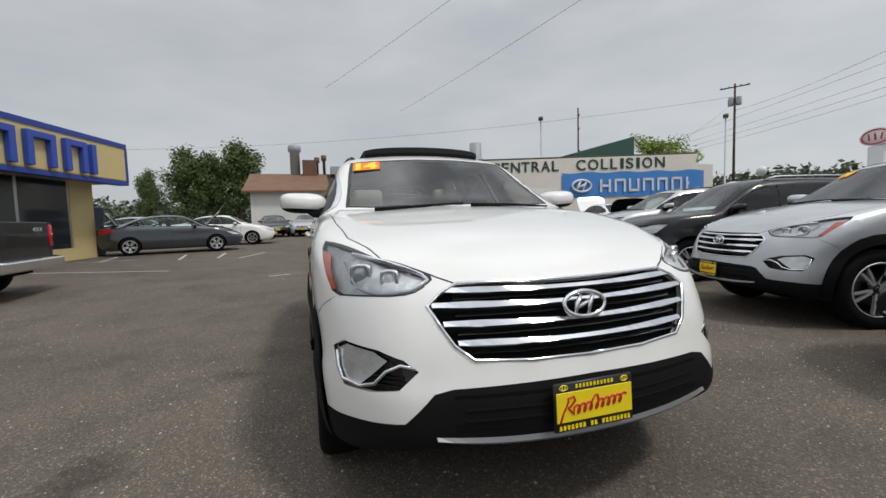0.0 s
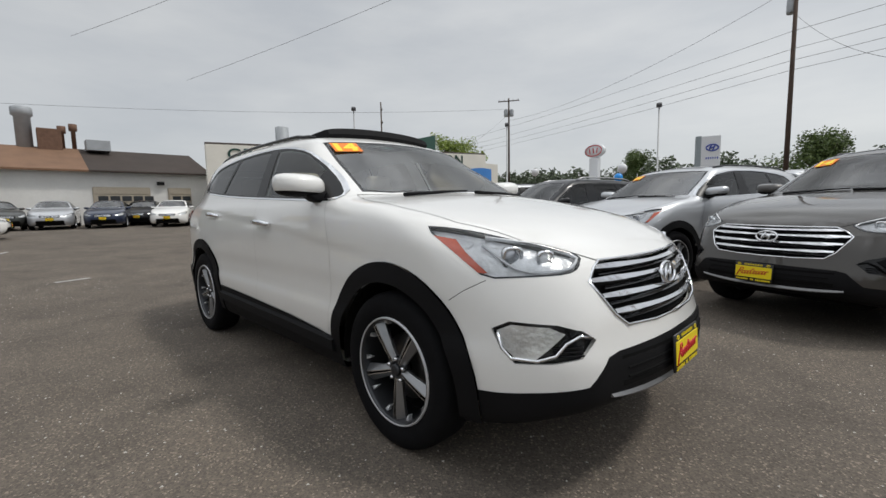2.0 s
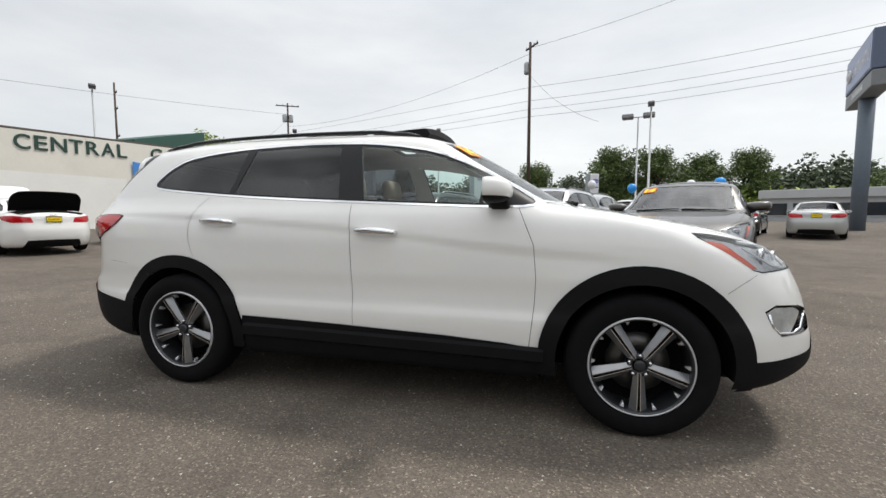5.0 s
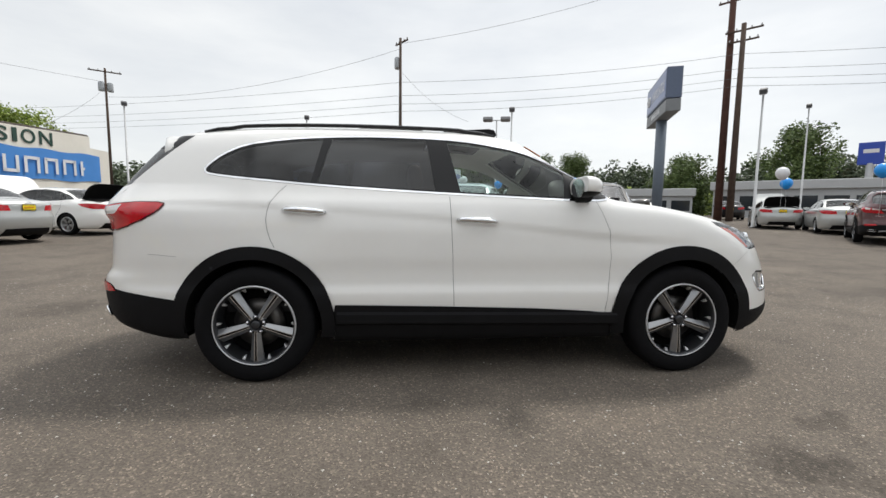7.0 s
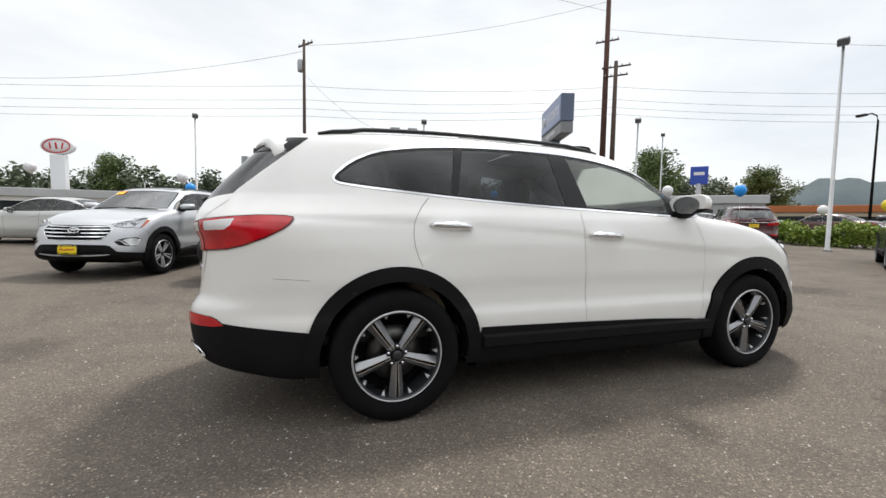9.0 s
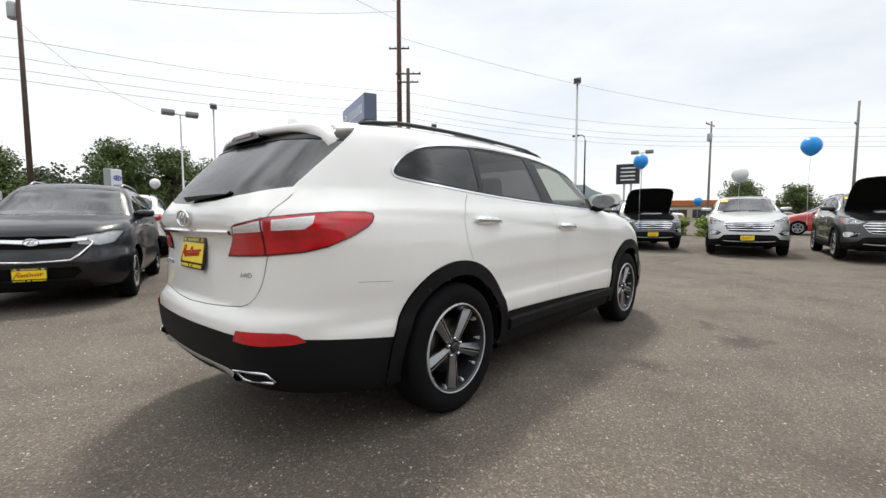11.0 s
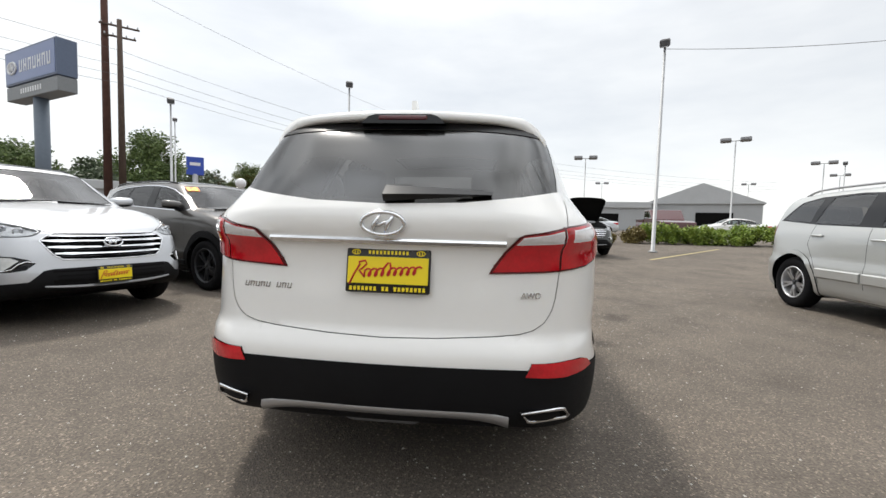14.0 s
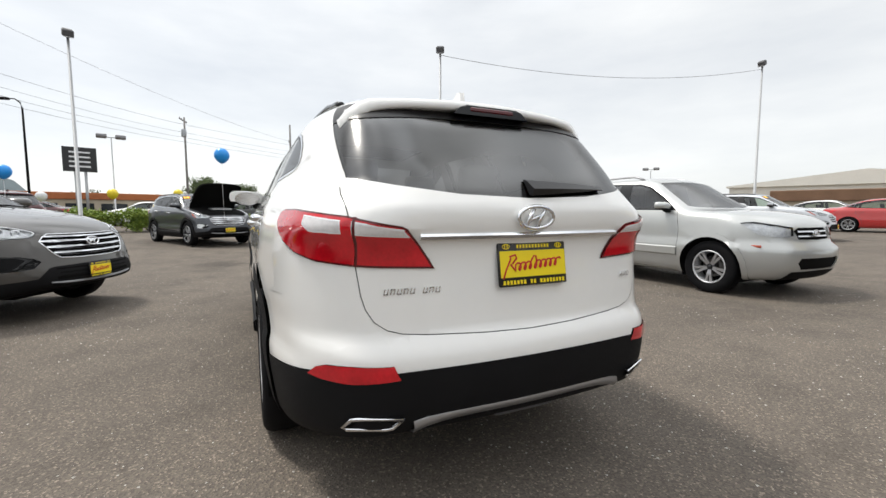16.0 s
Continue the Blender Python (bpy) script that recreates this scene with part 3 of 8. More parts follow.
    for i in range(5 if style == "split" else 0):
        bm = bmesh.new()
        t = math.pi / 2 + i * 2 * math.pi / 5
        add_spin(bm, [(0.0, face + 0.004), (0.008, face + 0.005), (0.010, face + 0.03), (0.0, face + 0.03)], (0.052 * math.cos(t), 0, 0.052 * math.sin(t)), sides=8, closed=False)
        part("wheel_nut", bm, CHROME, rm, "small chrome wheel nut")
    return w


def oval_emblem(parent, m, w, h, mat):
    """A flat oval ring with a slanting double bar."""
    bm = bmesh.new()
    pts = [(0.5 * w * math.cos(t), 0.5 * h * math.sin(t), 0) for t in np.arange(28) * 2 * math.pi / 28]
    add_tube(bm, pts, h * 0.10, sides=6, close=True)
    for o in (-0.16, 0.16):
        add_tube(bm, [(o * w - 0.10 * w, -0.40 * h, 0), (o * w - 0.03 * w, 0, 0), (o * w + 0.10 * w, 0.40 * h, 0)], [h * 0.07, h * 0.12, h * 0.07], sides=6)
    add_tube(bm, [(-0.17 * w, -0.13 * h, 0), (0.17 * w, 0.13 * h, 0)], h * 0.085, sides=6)
    ob = part("emblem", bm, mat, parent, "chrome oval emblem")
    ob.matrix_basis = m
    return ob


def dealer_plate(parent, m):
    """A yellow dealer plate in a black frame, its unreadable lettering as bars; x along, y up, z out."""
    bm = bmesh.new()
    add_box(bm, (0.312, 0.162, 0.012), (0, 0, 0), bevel=0.005)
    ob = part("number_plate", bm, PLATE_BLACK, parent, "yellow dealer plate in a black frame")
    ob.matrix_basis = m
    bm = bmesh.new()
    add_box(bm, (0.298, 0.098, 0.004), (0, 0.001, 0.007), bevel=0.001)
    part("plate_face", bm, YELLOW, ob, smooth=False)
    # a looping slanted scrawl after one tall swash
    line = [(-0.126, -0.040), (-0.122, -0.010), (-0.112, 0.022), (-0.118, 0.030), (-0.096, 0.034), (-0.086, 0.022), (-0.100, 0.006), (-0.108, 0.004), (-0.090, -0.010), (-0.080, -0.020)]
    for t in np.linspace(0.1, 8.4, 76):
        tall = 0.030 if 2.9 < t < 3.5 else 0.013
        line.append((-0.080 + 0.0235 * t - 0.009 * math.cos(2 * math.pi * t), -0.006 + tall * math.sin(2 * math.pi * t)))
    bm = bmesh.new()
    add_tube(bm, [(x + 0.35 * y, y * 1.15 + 0.07 * x + 0.003, 0.0098) for x, y in line], 0.0036, sides=5)
    part("red_script", bm, INK_RED, ob, "red slanting scrawl")
    bm = bmesh.new()
    for i, x in enumerate(np.linspace(-0.135, 0.135, 19)):
        if i not in (7, 10):
            add_box(bm, (0.0085, 0.015, 0.002), (x, -0.066, 0.0065))
            add_box(bm, (0.011, 0.005, 0.002), (x, -0.066 + 0.005 * (i % 3 - 1), 0.0066))
    for i, x in enumerate(np.linspace(-0.07, 0.07, 11)):
        add_box(bm, (0.008, 0.013, 0.002), (x, 0.066, 0.0065))
    for x in (-0.12, 0.12):
        add_tube(bm, [(x + 0.015 * math.cos(t), 0.066 + 0.0085 * math.sin(t), 0.0065) for t in np.arange(14) * math.pi / 7], 0.0018, sides=4, close=True)
        add_box(bm, (0.004, 0.011, 0.002), (x - 0.005, 0.066, 0.0065))
        add_box(bm, (0.004, 0.011, 0.002), (x + 0.005, 0.066, 0.0065))
    tagged(part("plate_lettering", bm, YELLOW, ob, smooth=False), "rows of small yellow bars", kind="stuff")
    return ob


# ---- the crossover ----
FRONT = lambda c, n: c.x > 1.7 and n.x > 0.05
SIDE = lambda c, n: c.y < -0.4 and n.y < -0.25
REAR = lambda c, n: c.x < -1.85
TOP = lambda c, n: n.z > 0.25 and c.z > 0.8
SILL = lambda c, n: c.y < -0.5

CROSSOVER_PLAN = dict(
    glass_all=[(-1.69, 1.298), (-1.5, 1.276), (-1.0, 1.236), (-0.44, 1.206), (0.27, 1.178), (0.64, 1.164), (0.86, 1.166), (0.90, 1.20), (0.76, 1.292), (0.52, 1.418),
               (0.30, 1.508), (0.0, 1.562), (-0.25, 1.582), (-0.63, 1.588), (-1.0, 1.574), (-1.27, 1.548), (-1.5, 1.506), (-1.64, 1.44), (-1.74, 1.352), (-1.735, 1.314)],
    pillars=[0.60, (-0.20, -0.12), (-0.33, -0.26), (-0.975, -1.055), (-1.005, -1.085)],
    windscreen=[(1.055, 0.0), (1.04, -0.3), (0.985, -0.55), (0.915, -0.70), (0.72, -0.668), (0.5, -0.635), (0.32, -0.60), (0.33, -0.57), (0.385, -0.3), (0.405, 0.0)],
    rear_glass=[(0, 1.51), (-0.3, 1.508), (-0.6, 1.50), (-0.9, 1.49), (-0.9, 1.275), (-0.66, 1.243), (-0.59, 1.226), (-0.50, 1.208), (-0.40, 1.194), (-0.28, 1.180), (0, 1.170)],
    hood=[(1.09, 0.0), (1.07, -0.3), (1.02, -0.55), (0.93, -0.745), (1.15, -0.795), (1.38, -0.792), (1.55, -0.775), (1.70, -0.765), (1.86, -0.70), (1.97, -0.668), (2.06, -0.575), (2.125, -0.5), (2.165, -0.44), (2.205, -0.2), (2.22, 0.0)],
    arches=((1.405, 0.372, 0.415, 0.507), (-1.405, 0.372, 0.412, 0.492)))


def seat(parent, x, y, mat, label):
    """A car seat: cushion, back and headrest."""
    bm = bmesh.new()
    add_box(bm, (0.52, 0.50, 0.16), (x, y, 0.62), bevel=0.05, segments=2)
    s = part("seat", bm, mat, parent, label)
    bm = bmesh.new()
    add_box(bm, (0.16, 0.48, 0.62), (x - 0.30, y, 0.95), turn=(0, -14, 0), bevel=0.05, segments=2)
    part("backrest", bm, mat, s)
    bm = bmesh.new()
    add_box(bm, (0.10, 0.27, 0.18), (x - 0.40, y, 1.33), turn=(0, -10, 0), bevel=0.045, segments=3)
    part("headrest", bm, mat, s)


def cabin(parent, seats, mat, x0, x1, dash, half, floor=0.45, dash_mat=TRIM_DARK):
    bm = bmesh.new()
    add_box(bm, (x1 - x0, 2 * half - 0.1, 0.06), ((x0 + x1) / 2, 0, floor), bevel=0.01)
    part("cabin_floor", bm, TRIM_DARK, parent)
    bm = bmesh.new()
    add_box(bm, (0.56, 2 * half - 0.2, 0.34), (dash + 0.06, 0, 0.96), bevel=0.09, segments=3)
    part("dashboard", bm, dash_mat, parent, "padded dashboard")
    bm = bmesh.new()
    pts = [(0, 0.185 * math.cos(t), 0.185 * math.sin(t)) for t in np.arange(20) * math.pi / 10]
    add_tube(bm, pts, 0.014, sides=6, close=True)
    for t in (0.2, math.pi - 0.2, -math.pi / 2):
        add_tube(bm, [(0, 0, 0), (0, 0.18 * math.cos(t), 0.18 * math.sin(t))], 0.014, sides=6)
    add_box(bm, (0.05, 0.13, 0.11), (0, 0, 0), bevel=0.02)
    part("steering_wheel", bm, TRIM_DARK, parent).matrix_basis = pose(dash - 0.32, 0.37, 1.0, 0, -24, 0)
    for x, y in seats:
        seat(parent, x, y, mat, "leather car seat with a headrest")


def side_mirror(parent, side, mat, x=0.66, y=-0.94, z=1.245, k=1.0):
    """A door mirror: painted shell, black foot, glass and turn lamp."""
    m = pose(x, y * -side * -1 if side < 0 else -y, z)
    base = new("door_mirror")
    base.parent = parent
    base.matrix_basis = pose(x, y if side < 0 else -y, z)
    s = 1 if side < 0 else -1
    bm = bmesh.new()
    bmesh.ops.create_uvsphere(bm, u_segments=24, v_segments=14, radius=1.0)
    for v in bm.verts:
        a = v.co.copy()
        v.co = Vector((0.105 * a.x - 0.03 * abs(a.y), 0.148 * math.copysign(abs(a.y) ** 0.55, a.y), (0.068 if a.z > 0 else 0.062) * math.copysign(abs(a.z) ** 0.7, a.z) - 0.012 * a.y)) * k
        if v.co.x < -0.035 * k:
            v.co.x = -0.035 * k
        v.co.y *= s
        v.co.z += 0.005
    if s < 0:
        bmesh.ops.reverse_faces(bm, faces=bm.faces[:])
    top = bm.copy()
    bmesh.ops.bisect_plane(top, geom=top.verts[:] + top.edges[:] + top.faces[:], plane_co=(0, 0, -0.030), plane_no=(0, 0.06 * s, 1), clear_inner=True)
    bmesh.ops.bisect_plane(bm, geom=bm.verts[:] + bm.edges[:] + bm.faces[:], plane_co=(0, 0, -0.030), plane_no=(0, 0.06 * s, 1), clear_outer=True)
    part("mirror_shell", top, mat, base)
    part("mirror_underside", bm, CLADDING, base, "black plastic underside")
    bm = bmesh.new()
    add_prism(bm, [(0.09 * math.cos(t) * k * 1.15, 0.06 * math.sin(t) * k) for t in np.arange(20) * math.pi / 10], (-0.040 * k, 0, 0.002), (0, 1, 0), (0, 0, 1), (0.004, 0, 0))
    part("mirror_glass", bm, CHROME, base, "mirror glass", smooth=False)
    bm = bmesh.new()
    add_prism(bm, [(0.0, -0.045), (0.09, -0.030), (0.15, -0.012), (0.21, -0.010), (0.21, -0.095), (0.13, -0.098), (0.05, -0.082)], (-0.02, 0, 0), (0, s, 0), (0, 0, 1), (0.10, 0, 0))
    bmesh.ops.bevel(bm, geom=bm.edges[:], offset=0.012, segments=2, affect="EDGES", profile=0.5)
    part("mirror_foot", bm, CLADDING, base)
    bm = bmesh.new()
    add_tube(bm, [(-0.01, -0.118 * s * k, -0.03), (0.035, -0.10 * s * k, -0.031), (0.055, -0.04 * s * k, -0.032), (0.052, 0.05 * s * k, -0.033)], 0.006, sides=6)
    part("turn_lamp", bm, CHROME, base)


def surface_at(s, pts, axis):
    """Points moved onto the body along x (from inside) or along z."""
    p = np.array(pts, float)
    a, b = p.copy(), p.copy()
    if axis == "front":
        a[:, 0], b[:, 0] = 1.2, 2.8
    elif axis == "rear":
        a[:, 0], b[:, 0] = -1.2, -2.9
    elif axis == "top":
        a[:, 2], b[:, 2] = 0.9, 2.2
    else:
        a[:, 1], b[:, 1] = -0.2, -1.4
    return car_ray(s, a, b)


def bar_on_front(s, ys, zs, tall, out, parent, name, mat, thick=0.02, label=""):
    """A bar lying along the nose; tall, one height a point."""
    p = surface_at(s, [(0, y, z) for y, z in zip(ys, zs)], "front")
    bm = bmesh.new()
    rows = []
    for (x, y, z), h in zip(p, tall):
        rows.append([bm.verts.new(q) for q in ((x + out - 0.012, y, z + h / 2), (x + out, y, z - h * 0.28), (x + out - 0.004, y, z - h / 2), (x + out - thick, y, z - h / 2), (x + out - thick, y, z + h / 2))])
    for a, b in zip(rows, rows[1:]):
        for k in range(5):
            bm.faces.new((a[k], b[k], b[(k + 1) % 5], a[(k + 1) % 5]))
    bm.faces.new(rows[0]), bm.faces.new(rows[-1][::-1])
    bmesh.ops.recalc_face_normals(bm, faces=bm.faces[:])
    return part(name, bm, mat, parent, label, smooth=False)


def crossover(m, paint_mat, label, group="", fine=False, leather=TRIM_DARK, raised_roof=False, wheel="split", plate=True, sticker=True):
    """A seven-seat crossover with all its parts."""
    s, d = CROSSOVER, CROSSOVER_PLAN
    car = thing("crossover_car", m, label, "car", group)
    bm = half_shell(s, *((170, 28, 76) if fine else (76, 14, 26)))
    BODY, HOOD, DOOR_F, DOOR_R, TRIM, BLACKOUT, W_F, W_R, W_Q, SCREEN, REARGLASS, HEAD, AMB, GRILLE, FOG, LOW, BACKLOW, SILLM, FLARE, HOLE, TAIL, TAILCLEAR, REFL, SEAM, GATE, GARNISH, FLARE_R, FOGLENS, BEZEL, FRIT, TAILRED, TAILFRAME, ROOFHOLE = range(33)
    dlo = softened(d["glass_all"]) if fine else d["glass_all"]
    cut = lambda mark, axes, poly, keep: carve(bm, mark, axes, poly, keep)
    # doors and lids
    cut(DOOR_F, "side", [(0.80, 1.16), (0.87, 0.97), (0.885, 0.80), (0.88, 0.66), (0.855, 0.43), (0.39, 0.462), (-0.16, 0.482), (-0.17, 0.8), (-0.19, 1.19), (0.3, 1.19)], SIDE)
    cut(DOOR_R, "side", [(-0.19, 1.19), (-0.17, 0.8), (-0.16, 0.482), (-0.91, 0.497), (-1.0, 0.64), (-1.1, 0.75), (-1.27, 0.855), (-1.295, 0.905), (-1.312, 0.96), (-1.322, 1.02), (-1.318, 1.08), (-1.30, 1.135), (-1.262, 1.19), (-1.20, 1.255), (-0.6, 1.22)], SIDE)
    cut(HOOD, "plan", d["hood"], lambda c, n: TOP(c, n) and c.x > 0.8)
    gate = [(0, 1.175), (-0.45, 1.20), (-0.60, 1.245), (-0.655, 1.25), (-0.668, 1.18), (-0.662, 1.10), (-0.64, 0.93), (-0.628, 0.84), (-0.616, 0.795), (-0.59, 0.752), (-0.55, 0.724), (-0.50, 0.709), (-0.42, 0.70), (-0.2, 0.688), (0, 0.683)]
    cut(GATE, "end", gate, REAR)
    # black plastic skirts
    cut(SILLM, "side", [(-0.91, 0.498), (-0.25, 0.483), (0.39, 0.462), (0.74, 0.442), (0.95, 0.42), (1.0, 0.1), (-1.0, 0.1)], SILL)
    cut(BACKLOW, "side", [(-2.7, 0.602), (-2.3, 0.585), (-2.12, 0.562), (-1.80, 0.52), (-1.7, 0.1), (-2.7, 0.1)], lambda c, n: c.x < -1.6)
    cut(LOW, "end", [(0, 0.578), (-0.16, 0.575), (-0.5, 0.568), (-0.56, 0.555), (-0.655, 0.46), (-0.80, 0.441), (-0.86, 0.43), (-1, 0.42), (-1, 0.1), (0, 0.1)], lambda c, n: c.x > 1.7)
    for (cx, cz, r0, r1), mark in zip(d["arches"], (FLARE, FLARE_R)):
        cut(mark, "side", ring(cx, cz, r1, 60 if fine else 32), SILL)
        cut(HOLE, "side", ring(cx, cz, r0, 60 if fine else 32), SILL)
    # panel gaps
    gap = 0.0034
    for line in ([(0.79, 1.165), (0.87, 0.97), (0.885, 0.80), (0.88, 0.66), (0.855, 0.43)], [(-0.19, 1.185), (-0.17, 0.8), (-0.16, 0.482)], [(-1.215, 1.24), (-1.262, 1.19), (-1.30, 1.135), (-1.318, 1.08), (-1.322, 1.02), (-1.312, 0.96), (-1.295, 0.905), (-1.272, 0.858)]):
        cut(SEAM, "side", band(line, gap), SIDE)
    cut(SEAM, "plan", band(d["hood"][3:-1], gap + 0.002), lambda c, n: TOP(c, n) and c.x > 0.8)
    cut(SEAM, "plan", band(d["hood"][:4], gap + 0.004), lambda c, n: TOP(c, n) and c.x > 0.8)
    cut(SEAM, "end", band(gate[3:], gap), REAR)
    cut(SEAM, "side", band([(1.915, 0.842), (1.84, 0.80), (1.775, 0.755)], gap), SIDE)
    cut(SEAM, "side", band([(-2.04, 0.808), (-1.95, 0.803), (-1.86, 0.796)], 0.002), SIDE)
    # rear glass, wrapping round to the sides, with a black strip over it
    cut(REARGLASS, "end", d["rear_glass"], REAR)
    cut(GARNISH, "end", [(0, 1.575), (-0.3, 1.572), (-0.6, 1.565), (-0.8, 1.55), (-0.8, 1.478), (-0.62, 1.478), (-0.5, 1.482), (-0.3, 1.492), (0, 1.497)], REAR)
    cut(BODY, "side", [(-1.82, 1.59), (-1.905, 1.517), (-2.01, 1.430), (-2.125, 1.335), (-2.215, 1.258), (-2.265, 1.205), (-1.65, 1.14), (-1.65, 1.65)], lambda c, n: c.y < -0.3 and c.z > 1.2)
    # glass
    cut(TRIM, "side", dlo, SIDE)
    cut(BLACKOUT, "side", inset(dlo, 0.012), SIDE)
    pane = inset(dlo, 0.024)

    def strip(x0, x1):
        """The part of the side glass between two slanting lines, each given at the top and the bottom."""
        keep = []
        for i in range(len(pane)):
            for k in range(12):
                a, b = Vector(pane[i - 1]), Vector(pane[i])
                q = a.lerp(b, k / 12)
                t = (1.56 - q.y) / 0.36
                if (x0 is None or q.x > x0[0] + (x0[1] - x0[0]) * t) and (x1 is None or q.x < x1[0] + (x1[1] - x1[0]) * t):
                    keep.append(tuple(q))
        slim = [keep[0]]
        for q in keep[1:]:
            if (Vector(q) - Vector(slim[-1])).length > 0.035:
                slim.append(q)
        return slim

    cut(W_F, "side", strip((-0.20, -0.12), (0.60, 0.60)), SIDE)
    cut(W_R, "side", strip((-0.985, -1.063), (-0.33, -0.26)), SIDE)
    cut(W_Q, "side", strip(None, (-0.999, -1.077)), SIDE)
    cut(FRIT, "plan", d["windscreen"], lambda c, n: n.z > 0.2 and c.z > 1.12)
    cut(SCREEN, "plan", [(p[0], 0.0) if abs(q[1]) < 1e-6 else p for p, q in zip(inset(d["windscreen"], 0.020), d["windscreen"])], lambda c, n: n.z > 0.2 and c.z > 1.12)
    # lamps and grille
    head = flat("lamp", [(1.588, -0.858, 1.043), (1.69, -0.81, 1.036), (1.80, -0.757, 1.018), (1.90, -0.71, 0.995), (2.055, -0.574, 0.948), (2.118, -0.495, 0.919), (2.144, -0.565, 0.874), (2.13, -0.62, 0.860), (2.04, -0.735, 0.855), (1.909, -0.84, 0.847), (1.823, -0.858, 0.913)])
    cut(BEZEL, "lamp", softened(head), lambda c, n: c.x > 1.4)
    cut(HEAD, "lamp", inset(softened(head), 0.006), lambda c, n: c.x > 1.4)
    cut(AMB, "lamp", flat("lamp", [(1.665, -0.866, 1.004), (1.758, -0.837, 0.990), (1.82, -0.840, 0.940), (1.912, -0.825, 0.868), (1.882, -0.845, 0.868), (1.748, -0.866, 0.958)]), lambda c, n: c.x > 1.4)
    grille = [(0, 0.893), (-0.2, 0.894), (-0.44, 0.896), (-0.50, 0.868), (-0.552, 0.828), (-0.52, 0.765), (-0.48, 0.70), (-0.42, 0.652), (-0.22, 0.642), (0, 0.640)]
    cut(GRILLE, "end", grille, FRONT)
    fog = flat("lamp", [(1.946, -0.85, 0.668), (2.005, -0.82, 0.697), (2.14, -0.715, 0.686), (2.205, -0.64, 0.66), (2.232, -0.595, 0.625), (2.215, -0.66, 0.565), (2.15, -0.745, 0.548), (2.035, -0.825, 0.545), (1.985, -0.842, 0.592)])
    cut(FOG, "lamp", fog, lambda c, n: c.x > 1.7)
    cut(FOGLENS, "lamp", flat("lamp", [(1.962, -0.842, 0.660), (2.01, -0.815, 0.684), (2.12, -0.728, 0.676), (2.165, -0.69, 0.652), (2.125, -0.735, 0.60), (2.085, -0.775, 0.557), (2.04, -0.82, 0.557), (1.995, -0.84, 0.60)]), lambda c, n: c.x > 1.7)
    tail = flat("tail", [(-2.414, -0.378, 0.924), (-2.414, -0.425, 0.995), (-2.433, -0.478, 1.062), (-2.430, -0.496, 1.071), (-2.376, -0.67, 1.103), (-2.253, -0.769, 1.118), (-2.117, -0.806, 1.128), (-1.991, -0.828, 1.128), (-1.950, -0.838, 1.121), (-1.943, -0.842, 1.105),
                         (-1.955, -0.845, 1.080), (-1.985, -0.845, 1.055), (-2.07, -0.836, 1.012), (-2.168, -0.805, 0.973), (-2.252, -0.754, 0.951), (-2.358, -0.645, 0.938)])
    behind = lambda c, n: c.x < -1.7 and c.y < -0.2
    cut(TAIL, "tail", tail, behind)
    cut(TAILRED, "tail", inset(tail, 0.007), behind)
    for clear in ([(-2.424, -0.470, 1.036), (-2.436, -0.497, 1.060), (-2.383, -0.652, 1.087), (-2.378, -0.650, 1.046)], [(-2.363, -0.686, 1.049), (-2.365, -0.690, 1.088), (-2.222, -0.784, 1.105), (-2.228, -0.784, 1.075), (-2.259, -0.768, 1.053)]):
        cut(TAILFRAME, "tail", flat("tail", clear), behind)
        cut(TAILCLEAR, "tail", inset(flat("tail", clear), 0.005), behind)
    cut(TAIL, "tail", band(flat("tail", [(-2.41, -0.668, 1.10), (-2.374, -0.650, 0.942)]), 0.010), behind)
    cut(REFL, "tail", flat("tail", [(-2.464, -0.522, 0.570), (-2.459, -0.541, 0.616), (-2.40, -0.66, 0.617), (-2.335, -0.737, 0.613), (-2.302, -0.763, 0.601), (-2.270, -0.785, 0.572), (-2.32, -0.75, 0.564), (-2.40, -0.66, 0.560)]), lambda c, n: c.x < -1.9 and c.y < -0.2)
    if raised_roof:
        cut(ROOFHOLE, "plan", [(0.17, 0.0), (0.165, -0.2), (0.15, -0.42), (-0.30, -0.44), (-0.30, 0.0)], TOP)
    for f in bm.faces:
        if f.material_index in (FLARE, FLARE_R) and f.calc_center_median().z < 0.29:
            f.material_index = HOLE
    bm.normal_update()
    bm.verts.index_update()
    both = lambda name, mark, mat, label="", push=0.0, parent=car: [part(name, lift(bm, mark, push, mirror=k), mat, parent, label) for k in (False, True)]
    part("body", lift(bm, BODY, centre=True), paint_mat, car, "painted body shell with glossy finish")
    hood = part("bonnet", lift(bm, HOOD, centre=True), paint_mat, car)
    part("tailgate", lift(bm, GATE, centre=True), paint_mat, car)
    doors = both("front_door", DOOR_F, paint_mat), both("rear_door", DOOR_R, paint_mat)
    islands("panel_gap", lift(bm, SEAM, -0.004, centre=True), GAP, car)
    part("tailgate_garnish", lift(bm, GARNISH, 0.001, centre=True), PILLAR_BLACK, car, "gloss black strip over the rear glass")
    both("window_trim", TRIM, CHROME, "bright chrome window surround", 0.003)
    both("window_pillar", BLACKOUT, PILLAR_BLACK, "gloss black window pillar", 0.0)
    for pane_ob in both("front_window", W_F, CLEAR, "clear door glass", -0.003):
        pane_ob.visible_shadow = False
    both("rear_window", W_R, TINTED, "dark privacy glass", -0.003)
    both("quarter_window", W_Q, TINTED, "dark privacy glass", -0.003)
    part("windscreen_frame", lift(bm, FRIT, -0.001, centre=True), GLOSS_BLACK, car, "black windscreen border")
